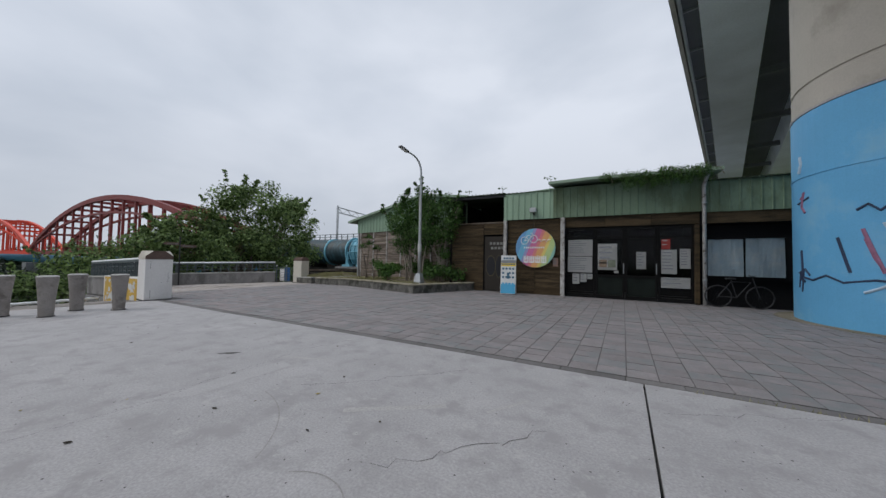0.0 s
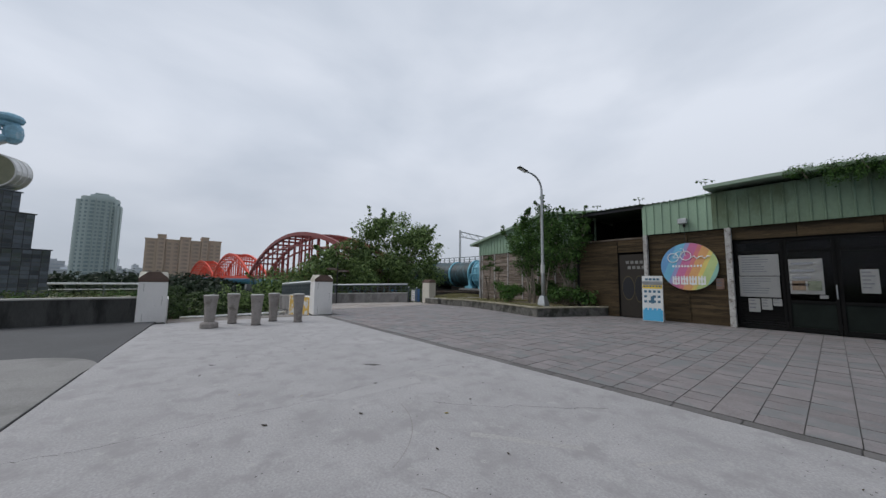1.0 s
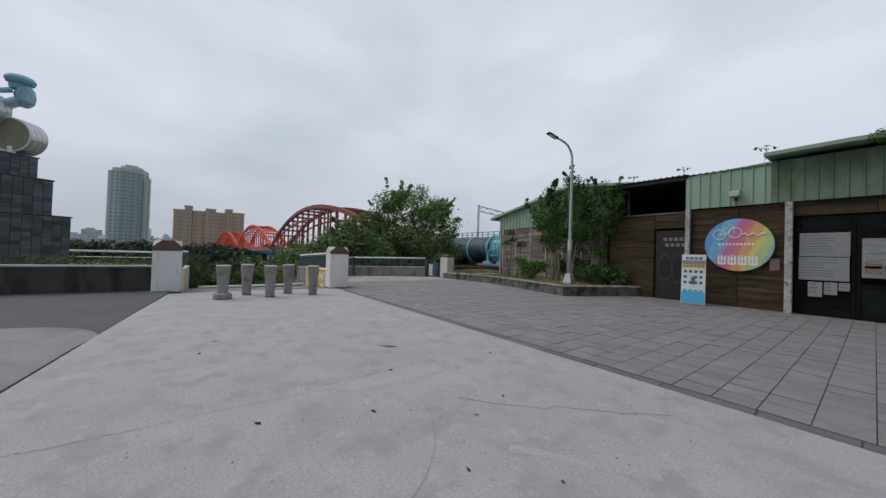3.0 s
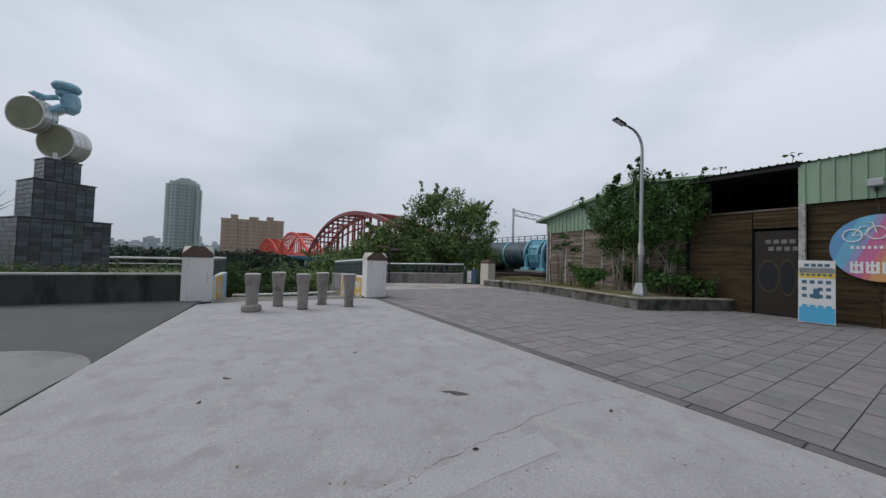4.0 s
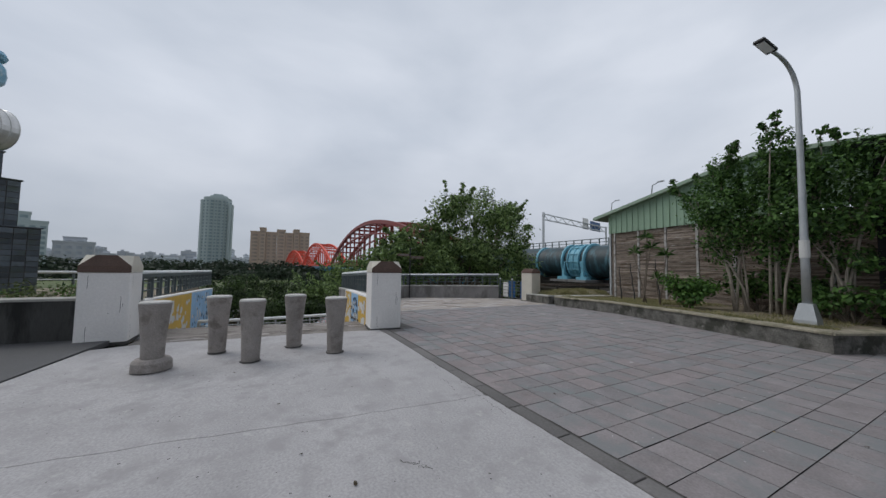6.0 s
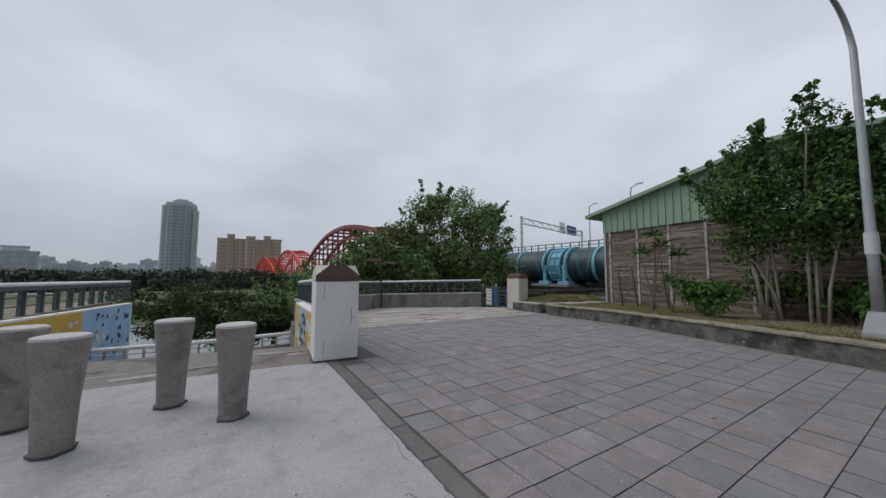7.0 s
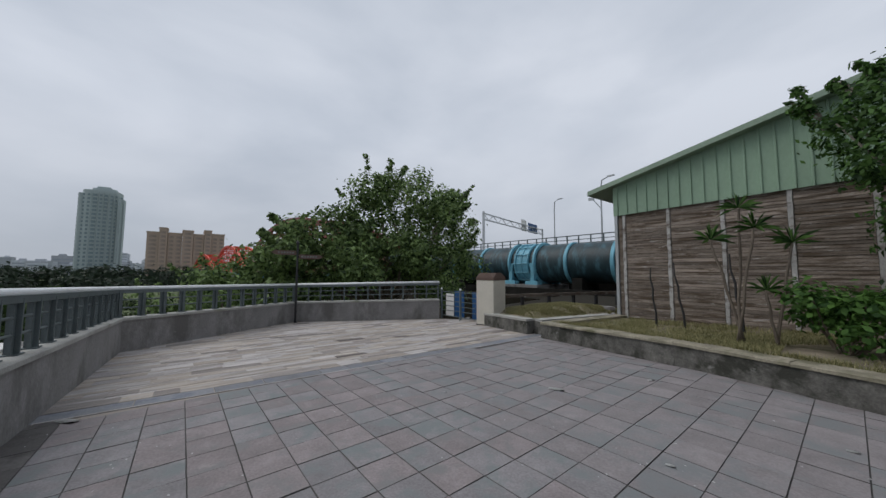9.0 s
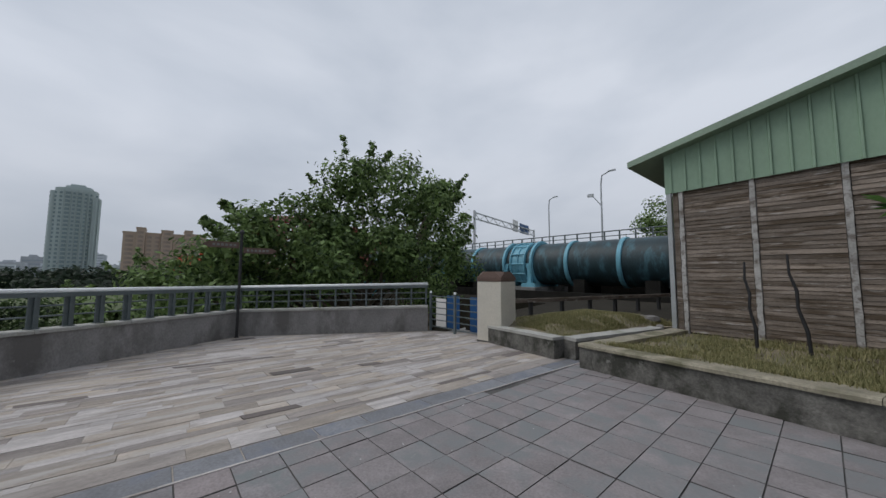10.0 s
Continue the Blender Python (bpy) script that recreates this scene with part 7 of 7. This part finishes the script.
# ---- paving pieces ----
# slate pavers between the roadway and the shop
PITCH, ROW = 0.324, 0.314
tiles = thing("pavement_pavers", pose(0, 0, 0), "square slate pavers in grey and dull red with dark joints", "pavement", kind="structure")
rnd = random.Random(14)
variants = []
for k in range(8):
    bm = bmesh.new()
    a, b = PITCH / 2 - 0.0018, ROW / 2 - 0.0014
    lo = [bm.verts.new((sx * a, sy * b, -0.05)) for sx, sy in ((-1, -1), (1, -1), (1, 1), (-1, 1))]
    mid = [bm.verts.new((sx * a, sy * b, -0.006)) for sx, sy in ((-1, -1), (1, -1), (1, 1), (-1, 1))]
    hi = [bm.verts.new((sx * (a - 0.0022 - rnd.uniform(0, 0.002)), sy * (b - 0.0022 - rnd.uniform(0, 0.002)), rnd.uniform(-0.0015, 0.0015))) for sx, sy in ((-1, -1), (1, -1), (1, 1), (-1, 1))]
    for p, q in ((lo, mid), (mid, hi)):
        for i in range(4):
            bm.faces.new((p[i], p[(i + 1) % 4], q[(i + 1) % 4], q[i])).material_index = 1
    bm.faces.new(hi)
    variants.append(mesh_of("paver", bm, M_TILE if k % 2 else M_TILE_PINK))
for me in variants:
    me.materials.append(M_JOINT)
dirty = [me.copy() for me in variants]
for me in dirty:
    me.materials[0] = M_TILE_DIRTY


def inside_planter(x, y):
    if x > -5.6 or y < 10.3:
        return False
    if x > -7.08:
        return y > 10.42 + (x + 7.08) * (13.36 - 10.42) / (7.08 - 5.80) + 0.25
    if x > -14.74:
        return y > 10.42 + (-7.08 - x) * (12.20 - 10.42) / (14.74 - 7.08) + 0.25
    return y > 12.75


rest_v, rest_f = [], []
nx, ny = 91, 31
for i in range(-1, nx):
    x = -15.19 + PITCH * (i + 0.5)
    for j in range(ny):
        y = 4.382 + ROW * (j + 0.5)
        if x < -15.20 + 0.06 * (y - 7.6):
            continue
        if inside_planter(x, y) or (x - PX) ** 2 + (y - PY) ** 2 < (PR - 0.2) ** 2 or (y > FY + 0.1 and x > -7) or y > 13.9:
            continue
        if x < -11.95 and j == 0 or y > 12.9 and x < -14.9 or x > 14:
            continue
        z = ground_z(x) + rnd.uniform(-0.0025, 0.002)
        if -15.5 < x < -7.3 and 4.4 < y < 8.2:
            ob = new("paver", (dirty if j == 1 and x < -11.9 or x < -11.5 and j == 0 else variants)[rnd.randrange(8)])
            ob.parent = tiles
            ob.matrix_basis = pose(x, y, z, rnd.uniform(-0.25, 0.25), (2.0 if x < -11.5 else 0.0) * -1 + rnd.uniform(-0.25, 0.25), rnd.uniform(-0.3, 0.3))
        else:
            a, b = PITCH / 2 - 0.0018, ROW / 2 - 0.0014
            k = len(rest_v)
            t = [rnd.uniform(-0.0018, 0.0018) for _ in range(4)]
            for q, (sx, sy) in enumerate(((-1, -1), (1, -1), (1, 1), (-1, 1))):
                rest_v.append((x + sx * a, y + sy * b, ground_z(x + sx * a) - 0.05))
            for q, (sx, sy) in enumerate(((-1, -1), (1, -1), (1, 1), (-1, 1))):
                rest_v.append((x + sx * (a - 0.0024), y + sy * (b - 0.0024), ground_z(x + sx * a) + t[q] + z - ground_z(x)))
            rest_f += [(k, k + 1, k + 5, k + 4), (k + 1, k + 2, k + 6, k + 5), (k + 2, k + 3, k + 7, k + 6), (k + 3, k, k + 4, k + 7), (k + 4, k + 5, k + 6, k + 7)]
me = bpy.data.meshes.new("pavers_further")
me.from_pydata(rest_v, [], rest_f)
me.materials.append(M_TILE_J)
me.materials.append(M_JOINT)
me.polygons.foreach_set("material_index", np.array([0 if k % 5 == 4 else 1 for k in range(len(rest_f))], dtype=np.int32))
ob = new("pavers_further", me)
ob.parent = tiles
tagged(ob, kind="stuff")
# dirt bed that shows in the joints
bm = bmesh.new()
prism(bm, [(-11.5, 4.14), (14, 4.14), (14, 13.38), (-11.5, 13.38)], -0.045, -0.008)
prism(bm, [(-15.4, 4.65), (-14.9, 4.222), (-11.5, 4.222), (-11.5, 13.38), (-15.0, 13.38)], lambda x, y: ground_z(x) - 0.058, lambda x, y: ground_z(x) - 0.008)
structure("pavement_bed", bm, M_JOINT, "dark dirt in the joints between the pavers", "pavement")
# long dark border stones along the roadway
edge = thing("pavement_border", pose(0, 0, 0), "dark border stones along the roadway edge", "kerb", kind="structure")
x = -12.03
stone = None
while x < 13:
    w = rnd.uniform(0.55, 0.75)
    bm = boxed(x + 0.005, x + w - 0.005, 4.222, 4.360, -0.05, 0.002, bevel=0.005)
    for v in bm.verts:
        v.co.z += ground_z(v.co.x)
    part("border_stone", bm, M_BORDER, edge)
    x += w

# tan stone strips at the end of the terrace, their border a little askew to the pavers
SKEW = 0.06


def askew(bm):
    for v in bm.verts:
        v.co.x += SKEW * (v.co.y - 7.6)
        v.co.z += ground_z(v.co.x)
    return bm


strips = thing("pavement_strips", pose(0, 0, 0), "irregular tan and pale grey stone strips", "pavement", kind="structure")
OUT = [(-15.45, 4.75), (-19.55, 5.05), (-22.25, 8.95), (-19.40, 12.95), (-17.45, 13.6), (-15.45, 13.0)]


def span_at(x):
    ys = []
    for (xa, ya), (xb, yb) in zip(OUT, OUT[1:] + OUT[:1]):
        if (xa - x) * (xb - x) <= 0 and xa != xb:
            ys.append(ya + (yb - ya) * (x - xa) / (xb - xa))
    return (min(ys), max(ys)) if len(ys) > 1 else None


x = -15.46
while x > -22.2:
    w = rnd.choice((0.09, 0.12, 0.15, 0.19, 0.24))
    s = span_at(x - w / 2)
    if s:
        y = s[0] - 0.1
        while y < s[1]:
            n = rnd.uniform(0.22, 0.95)
            h = rnd.uniform(-0.002, 0.004)
            y1 = min(y + n, s[1] + 0.05)
            if y1 - y > 0.1:
                c = rnd.random()
                bm = bmesh.new()
                prism(bm, [(x - w + 0.001, y + 0.001 + rnd.uniform(0, 0.006)), (x - 0.001, y + 0.001), (x - 0.001, y1 - 0.001 - rnd.uniform(0, 0.006)), (x - w + 0.001, y1 - 0.001)], -0.05, h)
                part("stone_strip", askew(bm), M_TAN_DARK if c < 0.015 else M_TAN_BROWN if c < 0.16 else M_TAN_GREY if c < 0.58 else M_TAN, strips)
            y = y1
    x -= w
# a few darker slabs among them
for xa, ya, xb, yb, w in ((-19.19, 7.58, -18.90, 9.01, 0.10), (-17.64, 8.66, -17.57, 9.25, 0.20), (-17.20, 9.85, -17.12, 10.2, 0.15), (-16.1, 8.05, -16.05, 8.6, 0.12), (-18.2, 6.2, -18.12, 6.8, 0.12)):
    bm = bmesh.new()
    prism(bm, [(xa - w / 2, ya), (xa + w / 2, ya + 0.02), (xb + w / 2, yb), (xb - w / 2, yb - 0.03)], lambda x, y: ground_z(x) - 0.03, lambda x, y: ground_z(x) + 0.0065)
    part("stone_strip", bm, M_TAN_DARK, strips, "dark brown-grey slab")
line = thing("pavement_blue_line", pose(0, 0, 0), "row of bluish border stones between pavers and strips", "kerb", kind="structure")
y = 4.75
while y < 12.8:
    n = rnd.uniform(0.4, 0.8)
    bm = boxed(-15.44, -15.17, y + 0.005, min(y + n, 12.85) - 0.005, -0.05, 0.003, bevel=0.004)
    part("border_stone", askew(bm), M_BLUE_STONE, line)
    y += n
bm = bmesh.new()
prism(bm, [(-15.15, 4.62), (-19.5, 4.95), (-22.4, 8.95), (-19.4, 13.05), (-17.0, 14.0), (-15.15, 13.4)], lambda x, y: ground_z(x) - 0.08, lambda x, y: ground_z(x) - 0.004)
structure("pavement_strip_bed", bm, M_TANBED, "dirt bed under the stone strips", "pavement")
# pale mortar line along the bluish stones
y = 4.8
while y < 12.8:
    n = rnd.uniform(0.25, 0.6)
    bm = boxed(-15.172 + rnd.uniform(-0.006, 0.004), -15.150 + rnd.uniform(-0.004, 0.006), y, min(y + n, 12.84) - 0.002, -0.03, 0.0065)
    part("mortar", askew(bm), M_TAN_GREY, line, "pale worn mortar")
    y += n

# hairline cracks in the concrete, and fallen leaves
cracks = thing("pavement_cracks", pose(0, 0, 0), "fine dark cracks in the concrete slabs", "crack", kind="structure")
for k, (xa, ya, xb, yb) in enumerate(((-2.9, 2.2, -1.6, 3.6), (0.3, 3.5, 1.8, 4.2), (-1.4, 1.6, -0.5, 2.6), (-8.62, 4.18, -8.1, 4.13), (-8.1, 4.13, -7.65, 4.10), (-9.6, 4.19, -9.0, 4.12), (-2.0, 0.4, -1.1, 1.2), (-3.82, -0.86, -3.72, -0.40), (-3.72, -0.40, -3.74, 0.60), (-3.74, 0.60, -3.68, 1.41), (-3.68, 1.41, -3.80, 1.70), (-3.80, 1.70, -3.88, 2.29), (-3.88, 2.29, -3.99, 3.23), (-3.99, 3.23, -3.87, 3.73), (-3.87, 3.73, -3.72, 4.15), (-8.75, 4.02, -8.1, 3.92), (-7.0, 2.2, -6.85, 2.5), (-7.4, 3.0, -7.25, 3.15))):
    n, wob = 14, 0.05 if k < 3 else 0.02
    pts = [(xa + (xb - xa) * i / n + rnd.uniform(-wob, wob), ya + (yb - ya) * i / n + rnd.uniform(-wob, wob)) for i in range(n + 1)]
    bm = bmesh.new()
    prev = None
    for i, (px, py) in enumerate(pts):
        w = 0.0018 * (0.4 + rnd.random())
        cur = (bm.verts.new((px - w, py + w, 0.0022)), bm.verts.new((px + w, py - w, 0.0022)))
        if prev:
            bm.faces.new((prev[0], prev[1], cur[1], cur[0]))
        prev = cur
    part("crack", bm, M_JOINT, cracks)
M_DEADLEAF = mat("dead_leaf", (0.09, 0.07, 0.045), 0.9, 0.3, 4, 40, 0.2, 0.1, rand=0.4)
M_YELLOWLEAF = mat("yellow_leaf", (0.48, 0.38, 0.10), 0.8, 0.2, 4, 40, 0.1, 0.1)
for k in range(46):
    if k < 28:
        x, y = rnd.uniform(-11.5, 1.0), rnd.uniform(0.2, 4.2)
    else:
        x, y = rnd.uniform(-14.5, -2.0), rnd.uniform(4.8, 10.0)
    if abs(x + 10.9) < 0.9 and 0.6 < y < 3.4:
        continue
    s = rnd.uniform(0.010, 0.026)
    bm = bmesh.new()
    bm.faces.new([bm.verts.new((s * a, s * b * 0.6, c)) for a, b, c in ((-1.2, 0, 0.002), (-0.4, -0.8, 0.008), (0.5, -0.7, 0.003), (1.3, 0, 0.010), (0.4, 0.8, 0.003), (-0.5, 0.7, 0.006))])
    bmesh.ops.solidify(bm, geom=list(bm.faces), thickness=0.001)
    ob = tagged(part("fallen_leaf", bm, M_YELLOWLEAF if k % 9 == 0 else M_DEADLEAF), "small dry fallen leaf on the paving", "leaf", "fallen leaves")
    ob.matrix_basis = pose(x, y, ground_z(x) + 0.003, 0, 0, rnd.uniform(0, 360))
for x, y, s in ((-6.05, 0.58, 0.055), (-4.645, 2.50, 0.10), (-4.72, 2.42, 0.045)):
    bm = bmesh.new()
    bm.faces.new([bm.verts.new((s * math.cos(a) * (1 + 0.4 * math.sin(3 * a)), s * 0.45 * math.sin(a), 0.0015)) for a in (2 * math.pi * j / 14 for j in range(14))])
    ob = part("oil_stain", bm, M_JOINT, cracks)
    ob.matrix_basis = pose(x, y, 0.001, 0, 0, 40)

# a mended rectangle in the concrete, and grit
pr = random.Random(8)
bm = bmesh.new()
ring = [(-3.52, 1.55 + 0.07 * k) for k in range(16)] + [(-3.77, 2.66 - 0.09 * k) for k in range(16)]
bm.faces.new([bm.verts.new((px + pr.uniform(-0.008, 0.008), py + pr.uniform(-0.01, 0.01), 0.0014)) for px, py in ring])
part("mended_patch", bm, mat("pale_mended_concrete", (0.405, 0.396, 0.40), 0.9, 0.10, 2.0, 50, 0.15, 0.25), cracks)
bm = bmesh.new()
for k in range(700):
    px, py, q = pr.uniform(-11.0, 1.2), pr.uniform(0.0, 4.1), pr.uniform(0.003, 0.009)
    a0 = pr.uniform(0, 6.28)
    bm.faces.new([bm.verts.new((px + q * pr.uniform(0.5, 1.4) * math.cos(a0 + b), py + q * math.sin(a0 + b), 0.0018)) for b in (0, 1.3, 2.5, 3.8, 5.0)])
tagged(part("grit", bm, M_JOINT, cracks, "scattered dark grit and pits"), kind="stuff")
# pale scrapes and tyre arcs on the concrete
M_SCRAPE = mat("pale_scraped_concrete", (0.40, 0.388, 0.383), 0.9, 0.12, 1.5, 40, 0.2, 0.4)
for x, y, n, w, rz in ((-1.75, 2.35, 0.9, 0.10, 36), (-0.9, 2.9, 0.5, 0.05, 60), (-3.6, 2.9, 0.7, 0.06, 20)):
    bm = bmesh.new()
    k = 16
    top = [(n * (i / k - 0.5), w * 0.5 * (0.6 + 0.4 * rnd.random()), 0.0012) for i in range(k + 1)]
    bot = [(n * (i / k - 0.5), -w * 0.5 * (0.6 + 0.4 * rnd.random()), 0.0012) for i in range(k + 1)]
    bm.faces.new([bm.verts.new(p) for p in top + bot[::-1]])
    ob = part("scrape", bm, M_SCRAPE, cracks)
    ob.matrix_basis = pose(x, y, ground_z(x), 0, 0, rz)
M_TYRE = mat("faint_tyre_mark", (0.30, 0.29, 0.285), 0.9, 0.15, 2.0, 40, 0.2, 0.2)
for cx, cy, r, a0, a1 in ((-1.15, 0.85, 0.42, 20, 200), (-1.55, 1.05, 0.36, -60, 130), (-0.6, 0.7, 0.9, 80, 170), (-3.3, 0.6, 1.4, 30, 80)):
    bm = bmesh.new()
    prev = None
    for i in range(25):
        a = radians(a0 + (a1 - a0) * i / 24)
        w = 0.004 + 0.003 * rnd.random()
        cur = [bm.verts.new((cx + (r + s) * math.cos(a), cy + (r + s) * math.sin(a), 0.0016)) for s in (-w, w)]
        if prev:
            bm.faces.new((prev[0], prev[1], cur[1], cur[0]))
        prev = cur
    part("tyre_mark", bm, M_TYRE, cracks)
# grit and bleached specks on the pavers
bm = bmesh.new()
for k in range(420):
    px, py, q = pr.uniform(-15.0, -2.0), pr.uniform(4.5, 10.2), pr.uniform(0.003, 0.009)
    bm.faces.new([bm.verts.new((px + q * pr.uniform(0.5, 1.5) * math.cos(b), py + q * pr.uniform(0.5, 1.5) * math.sin(b), ground_z(px) + 0.0045)) for b in (0, 1.3, 2.5, 3.8, 5.0)])
tagged(part("speck", bm, M_PAPER, tiles, "tiny pale specks"), kind="stuff")
# scraps of white paper on the pavers
for x, y, n, rz in ((-12.6, 9.4, 0.09, 20), (-12.0, 10.6, 0.05, 70), (-11.2, 8.6, 0.03, 10), (-15.2, 5.05, 0.11, 40), (-10.4, 9.9, 0.035, 0), (-13.4, 8.35, 0.02, 50), (-11.0, 6.6, 0.02, 0), (-8.2, 6.8, 0.025, 30)):
    bm = bmesh.new()
    vs = [[bm.verts.new((n * (i - 1), n * 0.35 * (j - 0.5) * 2, 0.003 + 0.008 * ((i * j) % 2))) for i in range(3)] for j in range(2)]
    for i in range(2):
        bm.faces.new((vs[0][i], vs[0][i + 1], vs[1][i + 1], vs[1][i]))
    bmesh.ops.solidify(bm, geom=list(bm.faces), thickness=0.0015)
    ob = tagged(part("paper_scrap", bm, M_PAPER), "small white paper scrap on the pavers", "litter", "paper scraps")
    ob.matrix_basis = pose(x, y, ground_z(x) + 0.003, 0, 0, rz)
# broken lumps of concrete on the grassy mound
for px, py, q, rz in ((-14.85, 15.75, 0.17, 20), (-15.15, 16.0, 0.12, 70), (-14.62, 15.5, 0.10, 130)):
    bm = bmesh.new()
    lr = random.Random(int(q * 1000))
    rings(bm, [[(q * w * math.cos(b) * lr.uniform(0.8, 1.25), q * 0.7 * w * math.sin(b) * lr.uniform(0.8, 1.25), q * z) for b in (2 * math.pi * j / 9 for j in range(9))] for z, w in ((-0.2, 0.9), (0.15, 1.0), (0.5, 0.75), (0.62, 0.3))])
    ob = tagged(part("concrete_lump", bm, M_PARAPET), "broken grey concrete lump lying in the grass", "rubble", "rubble")
    ob.matrix_basis = pose(px, py, mound_z(px, py), 0, 0, rz)
# weeds along the roadway joint
grass("joint_weeds", [((0.25, 4.20), (3.6, 4.20), (3.6, 4.25), 0.0, 0.05), ((3.6, 9.0), (5.2, 8.7), (5.0, 8.85), 0.0, 0.06)], 7000, 0.035, M_BLADE, "tiny weeds growing in the joint", 19)
